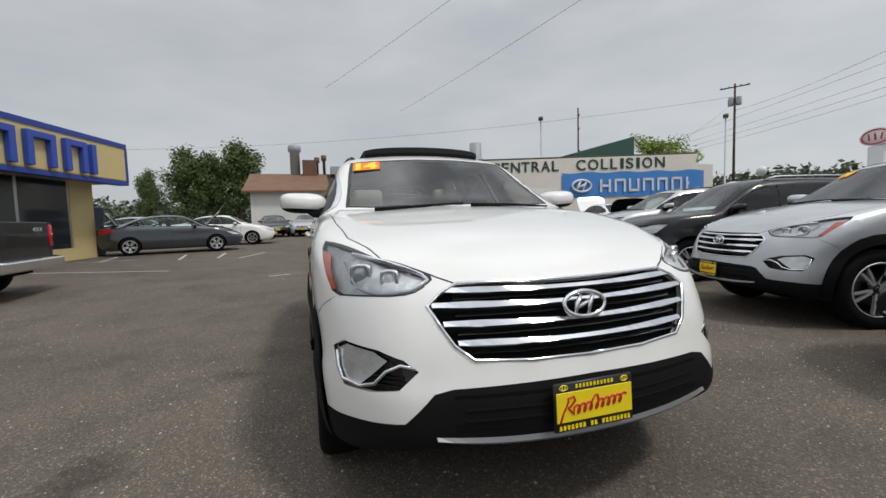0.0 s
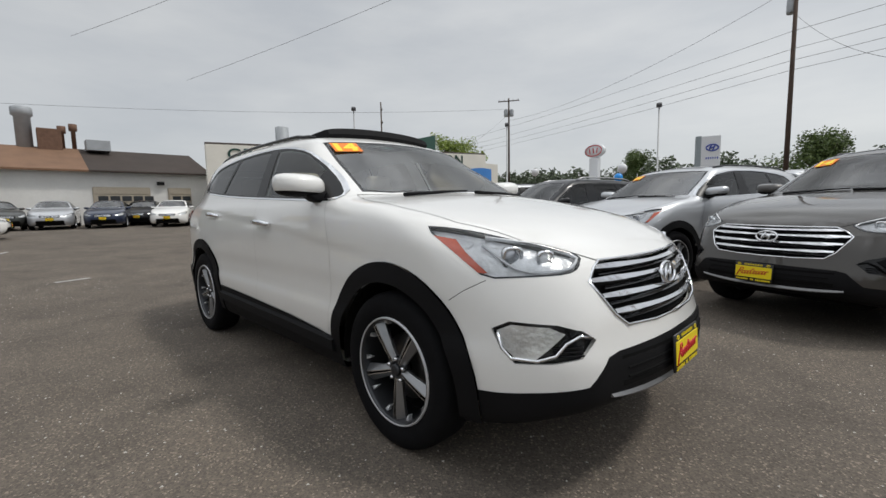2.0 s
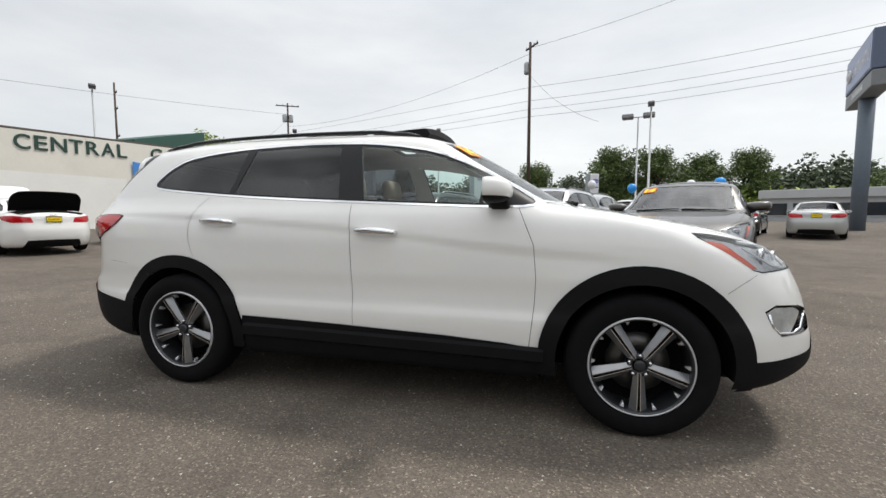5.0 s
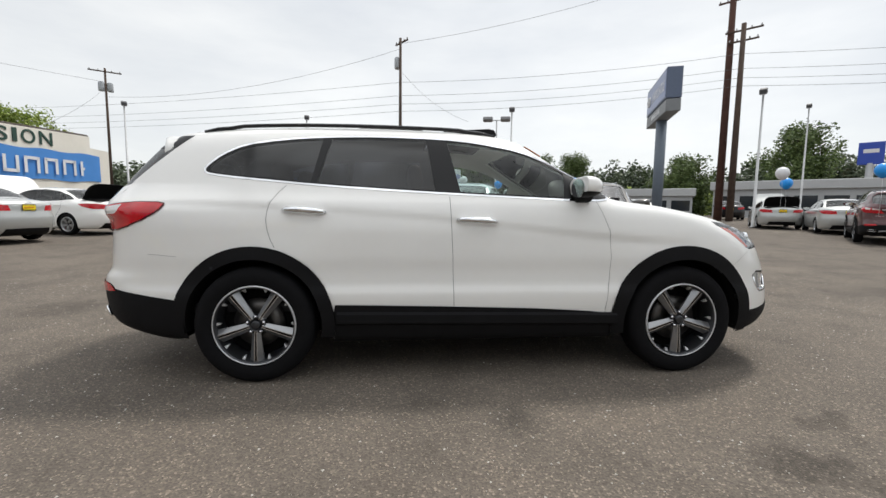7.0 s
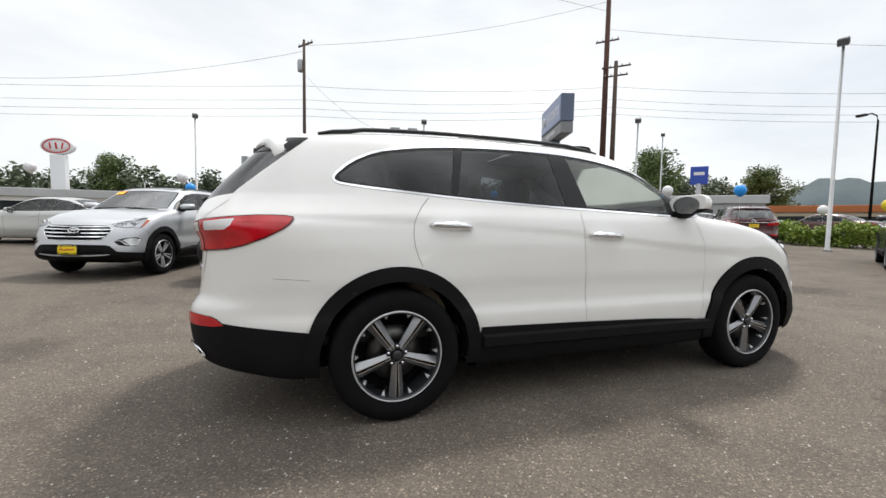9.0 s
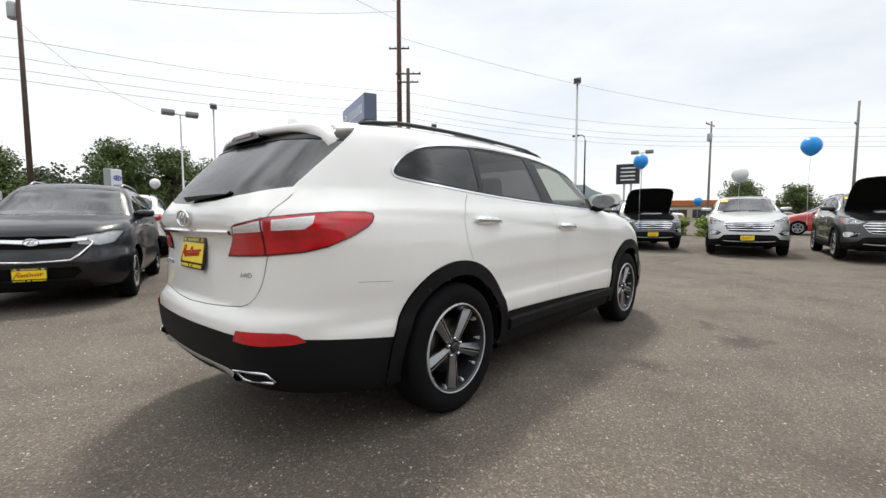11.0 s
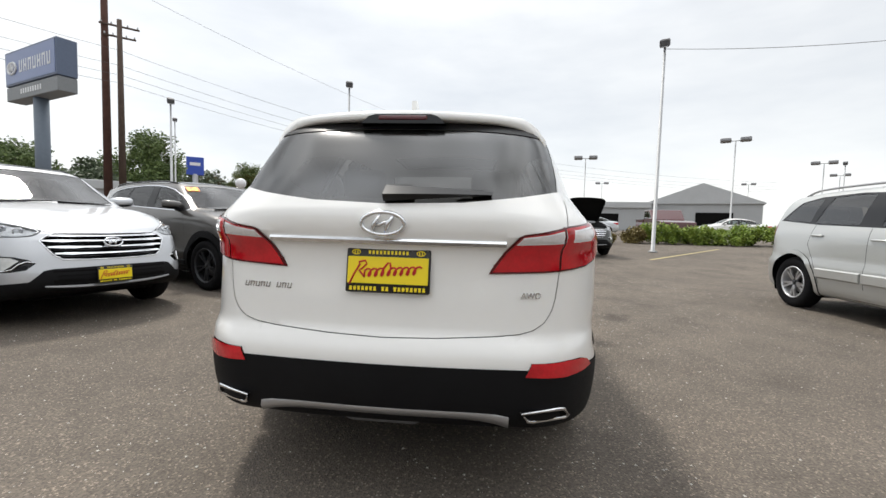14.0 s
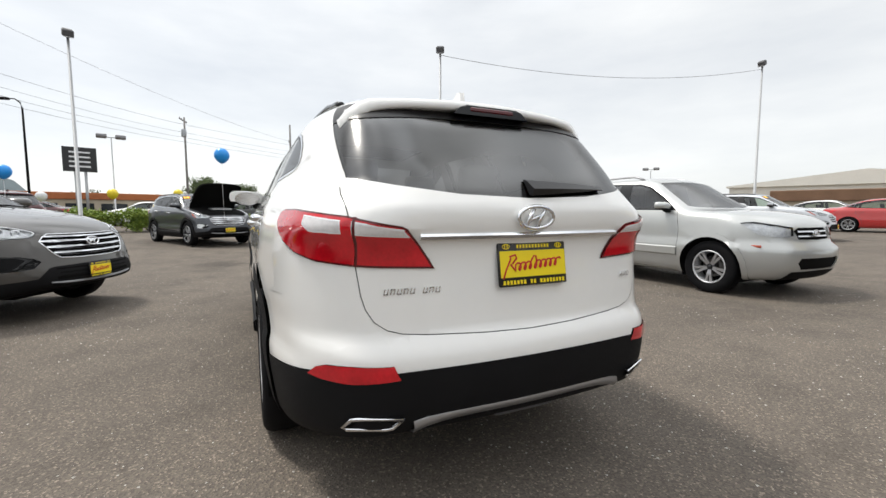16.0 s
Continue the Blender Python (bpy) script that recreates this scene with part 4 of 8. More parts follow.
    part("windscreen", lift(bm, SCREEN, -0.002, centre=True), SCREEN_GLASS if fine else PARKED_SCREEN, car, "clear windscreen").visible_shadow = False
    part("rear_glass", lift(bm, REARGLASS, -0.002, centre=True), REAR_TINT, car, "dark rear window mirroring the sky")
    both("sill_cladding", SILLM, CLADDING, "matt black plastic sill", 0.006)
    for y in (-1, 1):
        b2 = bmesh.new()
        xs = np.linspace(-0.90, 0.93, 23)
        q = surface_at(s, [(x, 0, z - 0.022 * (x + 0.9) / 1.8) for x in xs for z in (0.455, 0.440, 0.385, 0.365)], "side")
        vs = [b2.verts.new((a, y * (abs(b) + o), c)) for (a, b, c), o in zip(q, (0.004, 0.030, 0.034, 0.004) * len(xs))]
        for i in range(len(xs) - 1):
            for k in range(3):
                b2.faces.new((vs[4 * i + k], vs[4 * i + k + 1], vs[4 * i + k + 5], vs[4 * i + k + 4]))
        b2.faces.new(vs[:4]), b2.faces.new(vs[-4:])
        bmesh.ops.recalc_face_normals(b2, faces=b2.faces[:])
        part("sill_ledge", b2, CLADDING, car, "black ledge along the sill", smooth=False)
    part("rear_skirt", lift(bm, BACKLOW, 0.004, centre=True), CLADDING, car, "matt black lower bumper")
    part("front_skirt", lift(bm, LOW, 0.004, centre=True), CLADDING, car, "matt black lower bumper")
    both("front_arch_flare", FLARE, CLADDING, "matt black wheel arch trim", 0.014)
    both("rear_arch_flare", FLARE_R, CLADDING, "matt black wheel arch trim", 0.014)
    part("inner_shell", lift(bm, (BODY, HOOD, DOOR_F, DOOR_R, GATE, SILLM, TRIM, BLACKOUT), -0.022, centre=True), HEADLINER if fine else TRIM_DARK, car, "cabin lining")
    # headlamps: lens over a bright housing
    for k in (False, True):
        y = 1 if k else -1
        lamp = part("headlamp", lift(bm, HEAD, 0.002, mirror=k), LENS, car, "clear headlamp with chrome projector")
        part("lamp_housing", lift(bm, (HEAD, AMB), -0.020, mirror=k), REFLECTOR, lamp)
        part("lamp_bezel", lift(bm, BEZEL, 0.001, mirror=k), LAMP_EDGE, lamp, "dark grey lamp edge")
        part("amber_reflector", lift(bm, AMB, 0.001, mirror=k), AMBER, lamp, "amber corner reflector")
        for cy, cz, r in ((0.745, 0.922, 0.034), (0.655, 0.912, 0.026)):
            px = surface_at(s, [(0, -cy, cz)], "front")[0][0]
            bm2 = bmesh.new()
            add_spin(bm2, [(r * 0.85, 0.0), (r + 0.004, 0.004), (r + 0.012, 0.002), (r + 0.012, -0.02)], (0, 0, 0), axis="x", sides=20)
            for v in bm2.verts:
                q = math.hypot(v.co.y, v.co.z)
                k4 = q / max(1e-6, (abs(v.co.y) ** 4 + abs(v.co.z) ** 4) ** 0.25)
                v.co.y, v.co.z = v.co.y * k4 * 0.92, v.co.z * k4 * 0.92
            bmesh.ops.transform(bm2, matrix=pose(px - 0.020, y * cy, cz, 0, 0, y * 30), verts=bm2.verts[:])
            ring_part = part("projector_ring", bm2, CHROME, lamp, "chrome projector ring")
            bm2 = bmesh.new()
            bmesh.ops.create_uvsphere(bm2, u_segments=14, v_segments=8, radius=r, matrix=pose(px - 0.032, y * cy, cz, 0, 0, y * 30) @ Matrix.Diagonal((0.5, 1, 1, 1)))
            part("projector_lens", bm2, PROJECTOR if cy > 0.7 else REFLECTOR, lamp)
        bm2 = bmesh.new()
        line = surface_at(s, [(0, y * -abs(v), w) for v, w in ((0.795, 0.965), (0.782, 0.915), (0.765, 0.882), (0.735, 0.869), (0.70, 0.866), (0.65, 0.869), (0.60, 0.876), (0.56, 0.892), (0.53, 0.908), (0.545, 0.926), (0.62, 0.957), (0.69, 0.979), (0.76, 0.994))], "front") - (0.009, 0, 0)
        add_tube(bm2, [(a, y * abs(b), c) for a, b, c in line], [0.005] * 4 + [0.008] * 9, sides=6)
        part("light_guide", bm2, GUIDE_SILVER, lamp, "bright light guide")
        rim = [Vector(p) for p in surface_at(s, [(0, -v, w) for v, w in ((0.83, 0.70), (0.80, 0.692), (0.715, 0.686), (0.64, 0.66))], "front")]
        fl = part("fog_lamp", lift(bm, FOG, -0.02, mirror=k), GLOSS_BLACK, car, "fog lamp in a black recess with chrome brow")
        part("fog_lens", lift(bm, FOGLENS, -0.010, mirror=k), FOG_GLASS, fl, "clear silver fog lens")
        bm2 = bmesh.new()
        brow = surface_at(s, [(0, -v, w) for v, w in ((0.842, 0.655), (0.828, 0.682), (0.80, 0.688), (0.745, 0.684), (0.70, 0.672), (0.655, 0.655), (0.62, 0.635))], "front")
        low = surface_at(s, [(0, -v, w) for v, w in ((0.842, 0.655), (0.842, 0.60), (0.83, 0.562), (0.78, 0.556), (0.735, 0.575), (0.70, 0.618), (0.655, 0.642), (0.61, 0.632))], "front")
        for ln in (low,):
            add_tube(bm2, [(a - 0.006, y * abs(b), c) for a, b, c in ln], 0.007, sides=6)
        part("fog_surround", bm2, CHROME, fl)
        bm2 = bmesh.new()
        for z in (0.572, 0.586, 0.600):
            ln = surface_at(s, [(0, -v, z) for v in (0.735, 0.69, 0.65)], "front")
            add_tube(bm2, [(a - 0.012, y * abs(b), c) for a, b, c in ln], 0.004, sides=5)
        islands("fog_slat", bm2, CLADDING, fl)
        tl = part("tail_lamp", lift(bm, TAIL, 0.005, mirror=k), RED_EDGE, car, "red and clear tail lamp")
        part("red_lens", lift(bm, TAILRED, 0.008, mirror=k), RED_LENS, tl, "bright red lens")
        part("reversing_frame", lift(bm, TAILFRAME, 0.008, mirror=k), GUIDE_SILVER, tl, "bright frame round the clear lens")
        part("reversing_lens", lift(bm, TAILCLEAR, 0.007, mirror=k), CLEAR_LENS, tl, "clear reversing lamp lens")
        part("rear_reflector", lift(bm, REFL, 0.008, mirror=k), RED_LENS, car, "red bumper reflector")
        # handles
        for dr, hx, hz, slope in ((doors[0][k], -0.015, 1.035, -2.0), (doors[1][k], -1.095, 1.086, -2.0)):
            p = surface_at(s, [(hx, 0, hz)], "side")[0]
            bm2 = bmesh.new()
            add_tube(bm2, [(-0.128, 0.004, -0.003), (-0.105, -0.022, 0), (-0.03, -0.032, 0.003), (0.06, -0.03, 0.002), (0.11, -0.018, -0.004), (0.128, 0.004, -0.006)], [0.010, 0.018, 0.021, 0.020, 0.016, 0.008], sides=10)
            for v in bm2.verts:
                v.co.y *= 1 if not k else -1
            if k:
                bmesh.ops.reverse_faces(bm2, faces=bm2.faces[:])
            h = part("door_handle", bm2, CHROME, dr, "chrome door handle")
            h.matrix_basis = pose(hx, p[1] - 0.004 if not k else -p[1] + 0.004, hz, 0, 2, 0)
        side_mirror(car, 1 if k else -1, paint_mat)
        # wheel wells and wheels
        for cx, cz, r0, _ in d["arches"]:
            bm2 = bmesh.new()
            prof = [(math.cos(t) * (r0 + 0.008), math.sin(t) * (r0 + 0.008)) for t in np.linspace(-0.12, math.pi + 0.12, 24)]
            a = [bm2.verts.new((cx + u, y * 0.90, cz + v)) for u, v in prof]
            b = [bm2.verts.new((cx + u, y * 0.55, cz + v)) for u, v in prof]
            for i in range(len(a) - 1):
                bm2.faces.new((a[i], a[i + 1], b[i + 1], b[i]))
            bm2.faces.new(b)
            part("wheel_well", bm2, CAVITY, car, "dark wheel well liner")
            car_wheel(car, (cx, y * 0.812, 0.368), 0.368, 0.252, 0.215, wheel, y)
    # grille
    g = part("grille", lift(bm, GRILLE, -0.035, centre=True), CAVITY, car, "black grille with chrome bars")
    for z, half in ((0.868, 0.485), (0.822, 0.538), (0.763, 0.508), (0.702, 0.468)):
        ys = np.linspace(-half, half, 25)
        tall = [0.014 + 0.012 * float(np.clip((abs(y) - 0.10) / 0.30, 0, 1)) * (1 - 0.75 * float(np.clip((abs(y) - half + 0.12) / 0.12, 0, 1))) for y in ys]
        bar_on_front(s, ys, [z + 0.006 * (y / half) ** 2 for y in ys], tall, 0.006, g, "grille_bar", CHROME, label="chrome grille bar")
    ys = [-v[0] for v in reversed(grille[3:])]
    edge = surface_at(s, [(0, y, z) for y, z in grille[:0:-1]] + [(0, -y, z) for y, z in grille], "front")
    b2 = bmesh.new()
    add_tube(b2, [tuple(p) for p in edge], 0.007, sides=6, close=True)
    part("grille_surround", b2, CHROME, g)
    for z in (0.845, 0.792, 0.733, 0.672):
        ys = np.linspace(-0.46, 0.46, 17)
        bar_on_front(s, ys, [z] * len(ys), [0.014] * len(ys), -0.016, g, "grille_slat", GLOSS_BLACK)
    p = surface_at(s, [(0, 0, 0.808)], "front")[0]
    oval_emblem(g, pose(p[0] + 0.016, 0, 0.808, 90, 0, 90) @ pose(0, 0, 0, -14, 0, 0), 0.168, 0.088, CHROME)
    # lower grille, silver lip, plate
    b2 = bmesh.new()
    p = surface_at(s, [(0, y, z) for z in (0.55, 0.435) for y in np.linspace(-0.5, 0.5, 15)], "front") + (0.006, 0, 0)
    vs = [b2.verts.new(q) for q in p]
    for i in range(14):
        b2.faces.new((vs[i], vs[i + 15], vs[i + 16], vs[i + 1]))
    part("lower_grille", b2, CAVITY, car, "dark lower air intake")
    for z in (0.47, 0.505):
        ys = np.linspace(-0.47, 0.47, 15)
        bar_on_front(s, ys, [z] * 15, [0.012] * 15, 0.010, car, "intake_slat", CAVITY)
    ys = np.linspace(-0.56, 0.56, 23)
    bar_on_front(s, ys, [0.393 + 0.02 * (abs(y) / 0.56) ** 3 for y in ys], [0.034 - 0.018 * (abs(y) / 0.56) ** 4 for y in ys], 0.014, car, "front_lip", LIP_GREY, label="grey skid trim")
    p = surface_at(s, [(0, 0.0, 0.49)], "front")[0]
    if plate:
        dealer_plate(car, pose(p[0] + 0.02, -0.035, 0.492, 90, 0, 90) @ pose(0, 0, 0, -3, 0, 0))
    # tail trim
    b2 = bmesh.new()
    line = surface_at(s, [(0, y, 1.034 + 0.0 * y) for y in np.linspace(-0.44, 0.44, 21)], "rear")
    rows = [[b2.verts.new(q) for q in ((x - 0.012, y, 1.044), (x - 0.016, y, 1.036), (x - 0.008, y, 1.024), (x + 0.01, y, 1.024), (x + 0.01, y, 1.044))] for x, y, z in line]
    for a, b in zip(rows, rows[1:]):
        for k in range(5):
            b2.faces.new((a[k], b[k], b[(k + 1) % 5], a[(k + 1) % 5]))
    b2.faces.new(rows[0][::-1]), b2.faces.new(rows[-1])
    bmesh.ops.recalc_face_normals(b2, faces=b2.faces[:])
    part("tailgate_bar", b2, CHROME, car, "chrome strip over the plate", smooth=False)
    oval_emblem(car, pose(surface_at(s, [(0, 0, 1.10)], "rear")[0][0] - 0.012, 0, 1.098, 90, 0, -90) @ pose(0, 0, 0, 4, 0, 0), 0.155, 0.08, CHROME)
    if plate:
        dealer_plate(car, pose(surface_at(s, [(0, 0, 0.93)], "rear")[0][0] - 0.012, -0.015, 0.925, 90, 0, -90) @ pose(0, 0, 0, -8, 0, 0))
    b2 = bmesh.new()
    for i, y in enumerate(np.linspace(0.55, 0.37, 9)):
        if i != 5:
            x = surface_at(s, [(0, y, 0.85)], "rear")[0][0]
            add_box(b2, (0.004, 0.004, 0.020), (x - 0.002, y + 0.006, 0.852), turn=(14, 0, 0))
            add_box(b2, (0.004, 0.014, 0.004), (x - 0.002, y, 0.852 + (0.008 if i % 2 else -0.008)))
            add_box(b2, (0.004, 0.004, 0.020), (x - 0.002, y - 0.006, 0.852), turn=(14, 0, 0))
    tagged(part("model_badge", b2, CHROME, car, smooth=False), "small chrome badge as bars", kind="stuff")
    lettering("drive_badge", "AWD", 0.022, CHROME, pose(surface_at(s, [(0, -0.535, 0.85)], "rear")[0][0] - 0.004, -0.535, 0.84, 90, 0, -90) @ pose(0, 0, 0, 0, 14, 0), car, depth=0.003, width=0.075)
    # spoiler with stop lamp, wiper, exhausts, skid plate
    b2 = bmesh.new()
    ys = np.linspace(-0.615, 0.615, 35)
    rows = []
    for y in ys:
        e = float(np.clip((abs(y) - 0.36) / 0.255, 0, 1)) ** 2
        z0, z1 = (surface_at(s, [(x, y, 0)], "top")[0][2] for x in (-1.86, -1.98))
        zt, xt = 1.578 - 0.05 * y * y, -2.155 + 0.30 * y * y + 0.01 * e
        zt = min(zt, z1 - 0.004)
        rows.append([b2.verts.new(q) for q in ((-1.86, y, z0 + 0.001), (-1.98, y, max(z1, zt) + 0.003), (xt + 0.025, y, zt + 0.004), (xt + 0.004, y, zt - 0.004), (xt - 0.008, y, zt - 0.034 - 0.045 * e), (xt + 0.010, y, zt - 0.040 - 0.050 * e), (-2.0, y, zt - 0.035 - 0.060 * e))])
    for a, b in zip(rows, rows[1:]):
        for k in range(6):
            b2.faces.new((a[k], a[k + 1], b[k + 1], b[k]))
    b2.faces.new(rows[0]), b2.faces.new(rows[-1][::-1])
    bmesh.ops.recalc_face_normals(b2, faces=b2.faces[:])
    sp = part("spoiler", b2, paint_mat, car, "roof spoiler in body colour")
    b2 = bmesh.new()
    add_prism(b2, [(-0.18, 1.520), (-0.15, 1.548), (-0.12, 1.558), (0.12, 1.558), (0.15, 1.548), (0.18, 1.520)], (-2.166, 0, 0), (0, 1, 0), (0, 0, 1), (0.06, 0, 0))
    lamp = part("stop_lamp", b2, GLOSS_BLACK, sp, "dark high stop lamp", smooth=False)
    b2 = bmesh.new()
    add_box(b2, (0.01, 0.21, 0.018), (-2.166, 0, 1.543), bevel=0.004)
    part("stop_lens", b2, RED_EDGE, lamp, "dark red lens", smooth=False)
    b2 = bmesh.new()
    rows = []
    for t in np.linspace(0, 1, 9):
        y, top, low = 0.005 - 0.39 * t, 1.240 - 0.006 * t - 0.010 * t * t, 1.178 + 0.030 * t
        (xa, _, _), (xb, _, _) = surface_at(s, [(0, y, top), (0, y, low)], "rear")
        out = 0.034 - 0.016 * t
        rows.append([b2.verts.new(q) for q in ((xa - 0.004, y, top), (xa - out * 0.7, y, top - 0.002), (xb - out, y, (top + low) / 2 - 0.006), (xb - out * 0.6, y, low), (xb - 0.004, y, low + 0.004))])
    for p0, p1 in zip(rows, rows[1:]):
        for k in range(4):
            b2.faces.new((p0[k], p0[k + 1], p1[k + 1], p1[k]))
    b2.faces.new(rows[0]), b2.faces.new(rows[-1][::-1])
    bmesh.ops.recalc_face_normals(b2, faces=b2.faces[:])
    part("rear_wiper", b2, WIPER_BLACK, car, "black rear wiper", smooth=False)
    for y in (-1, 1):
        b2 = bmesh.new()
        pts = [(-2.466, 0.512, 0.436), (-2.432, 0.540, 0.394), (-2.420, 0.560, 0.388), (-2.372, 0.684, 0.394), (-2.366, 0.696, 0.402), (-2.400, 0.672, 0.438), (-2.414, 0.655, 0.442)]
        pts = [(a, y * b, c) for a, b, c in pts]
        add_tube(b2, pts, 0.007, sides=6, close=True)
        ex = part("exhaust_tip", b2, CHROME, car, "chrome framed exhaust outlet")
        b2 = bmesh.new()
        b2.faces.new([b2.verts.new((a + 0.004, b, c)) for a, b, c in pts])
        part("exhaust_hole", b2, CAVITY, ex)
    b2 = bmesh.new()
    ys = np.linspace(-0.47, 0.47, 19)
    rows = []
    for y in ys:
        e = (abs(y) / 0.47) ** 6
        x = surface_at(s, [(0, y, 0.40)], "rear")[0][0] - 0.012
        rows.append([b2.verts.new(q) for q in ((x, y, 0.43 - 0.02 * e), (x - 0.006, y, 0.42 - 0.03 * e), (x + 0.01, y, 0.395 - 0.03 * e), (x + 0.10, y, 0.375 - 0.02 * e))])
    for a, b in zip(rows, rows[1:]):
        for k in range(3):
            b2.faces.new((a[k], a[k + 1], b[k + 1], b[k]))
    part("rear_skid_plate", b2, SATIN, car, "silver rear skid trim")
    b2 = bmesh.new()
    add_prism(b2, [(-0.18, 0.395), (0.18, 0.395), (0.14, 0.352), (0.12, 0.344), (-0.12, 0.344), (-0.14, 0.352)], (-2.43, 0, 0), (0, 1, 0), (0, 0, 1), (0.2, 0, 0))
    bmesh.ops.bevel(b2, geom=b2.edges[:], offset=0.008, segments=1, affect="EDGES", profile=0.5)
    part("tow_cover", b2, TOW_GREY, car, "grey tow eye cover", smooth=False)
    # roof: dark glass panel, rails, fin
    panels = [(-0.32, -1.35, 0.004, "sunroof", "dark panoramic glass roof")] + ([(-0.34, -0.82, 0.030, "sliding_panel", "dark sunroof panel slid open")] if raised_roof else [(0.24, -0.31, 0.004, "sunroof", "dark panoramic glass roof")])
    for x0, x1, up, nm, lab in panels:
        rf = surface_at(s, [(x, y, 0) for x in np.linspace(x0, x1, 12) for y in np.linspace(-0.44, 0.44, 11)], "top") + (0, 0, up)
        fs = [(i * 11 + j, i * 11 + j + 1, (i + 1) * 11 + j + 1, (i + 1) * 11 + j) for i in range(11) for j in range(10)]
        grid_part(nm, rf, fs, GLOSS_BLACK, car, lab)
    if raised_roof:
        b2 = bmesh.new()
        hole = surface_at(s, [(x, y, 0) for x, y in ((0.17, 0), (0.165, -0.2), (0.15, -0.42), (-0.1, -0.43), (-0.30, -0.44), (-0.30, 0), (-0.30, 0.44), (-0.1, 0.43), (0.15, 0.42), (0.165, 0.2))], "top") - (0, 0, 0.010)
        add_tube(b2, [tuple(q) for q in hole], 0.014, sides=6, close=True)
        part("sunroof_frame", b2, CLADDING, car, "black sunroof frame")
    for y in (-1, 1):
        b2 = bmesh.new()
        line = surface_at(s, [(x, -0.575 + 0.02 * abs(x + 0.8) ** 2, 0) for x in np.linspace(0.15, -1.8, 24)], "top")
        hgt = [0.0] + [0.012] * 2 + [0.020] * 18 + [0.012] * 2 + [0.0]
        add_tube(b2, [(a, y * abs(b), c + h) for (a, b, c), h in zip(line, hgt)], 0.013, sides=8)
        part("roof_rail", b2, GLOSS_BLACK, car, "black roof rail")
    b2 = bmesh.new()
    add_prism(b2, [(0, 0), (-0.14, 0), (-0.13, 0.055), (-0.10, 0.06)], (-1.76, -0.012, surface_at(s, [(-1.83, 0, 0)], "top")[0][2] - 0.006), (1, 0, 0), (0, 0, 1), (0, 0.024, 0))
    part("antenna_fin", b2, paint_mat, car, smooth=False)
    if raised_roof:
        b2 = bmesh.new()
        rows = []
        for y in np.linspace(-0.47, 0.47, 19):
            x = 0.235 - 0.16 * y * y
            z = surface_at(s, [(x, y, 0)], "top")[0][2]
            e = 0.014 * (abs(y) / 0.47) ** 8
            rows.append([b2.verts.new(q) for q in ((x - 0.03, y, z + 0.002), (x - 0.012, y, z + 0.03), (x - 0.03, y, z + 0.074 - e), (x - 0.07, y, z + 0.080 - e), (x - 0.40, y, z + 0.05), (x - 0.40, y, z + 0.035), (x - 0.08, y, z + 0.002))])
        for a, b in zip(rows, rows[1:]):
            for k in range(7):
                b2.faces.new((a[k], b[k], b[(k + 1) % 7], a[(k + 1) % 7]))
        b2.faces.new(rows[0]), b2.faces.new(rows[-1][::-1])
        bmesh.ops.recalc_face_normals(b2, faces=b2.faces[:])
        part("sunroof_deflector", b2, CLADDING, car, "raised dark sunroof deflector", smooth=False)
    for y0 in (0.05, -0.55):
        b2 = bmesh.new()
        p = surface_at(s, [(1.10, y0, 0), (1.085, y0 + 0.3, 0), (1.06, y0 + 0.56, 0)], "top") + (0, 0, 0.012)
        add_tube(b2, [tuple(q) for q in p], [0.012, 0.01, 0.006], sides=6)
        part("wiper", b2, CLADDING, car, "black windscreen wiper")
    if sticker:
        p = surface_at(s, [(0.43, -0.50, 0), (0.52, -0.515, 0), (0.45, -0.40, 0)], "top")
        ex, ey = Vector(p[2] - p[0]).normalized(), Vector(p[0] - p[1]).normalized()
        ez = ex.cross(ey).normalized()
        mm = Matrix((ex, ey, ez)).transposed().to_4x4()
        mm.translation = Vector(p[0]) + ez * 0.006 + ex * 0.005 - ey * 0.01
        b2 = bmesh.new()
        add_box(b2, (0.19, 0.135, 0.002), (0, 0.0, 0), bevel=0.0008)
        st = part("windscreen_sticker", b2, STICKER, car, "orange year sticker with yellow digits", smooth=False)
        st.matrix_basis = mm
        lettering("sticker_digit", "14", 0.105, STICKER_YELLOW, pose(0, -0.052, 0.002), st, depth=0.001, width=0.155, bold=0.008)
    b2 = bmesh.new()
    add_box(b2, (4.0, 1.2, 0.08), (-0.05, 0, 0.28), bevel=0.02)
    add_box(b2, (1.7, 1.5, 0.10), (0, 0, 0.30), bevel=0.02)
    part("underbody", b2, CAVITY, car, "dark underbody")
    cabin(car, [(0.0, -0.38), (0.0, 0.38), (-0.95, -0.4), (-0.95, 0.4)], leather, -2.1, 1.0, 0.72, 0.82, dash_mat=HEADLINER)
    bm.free()
    return car


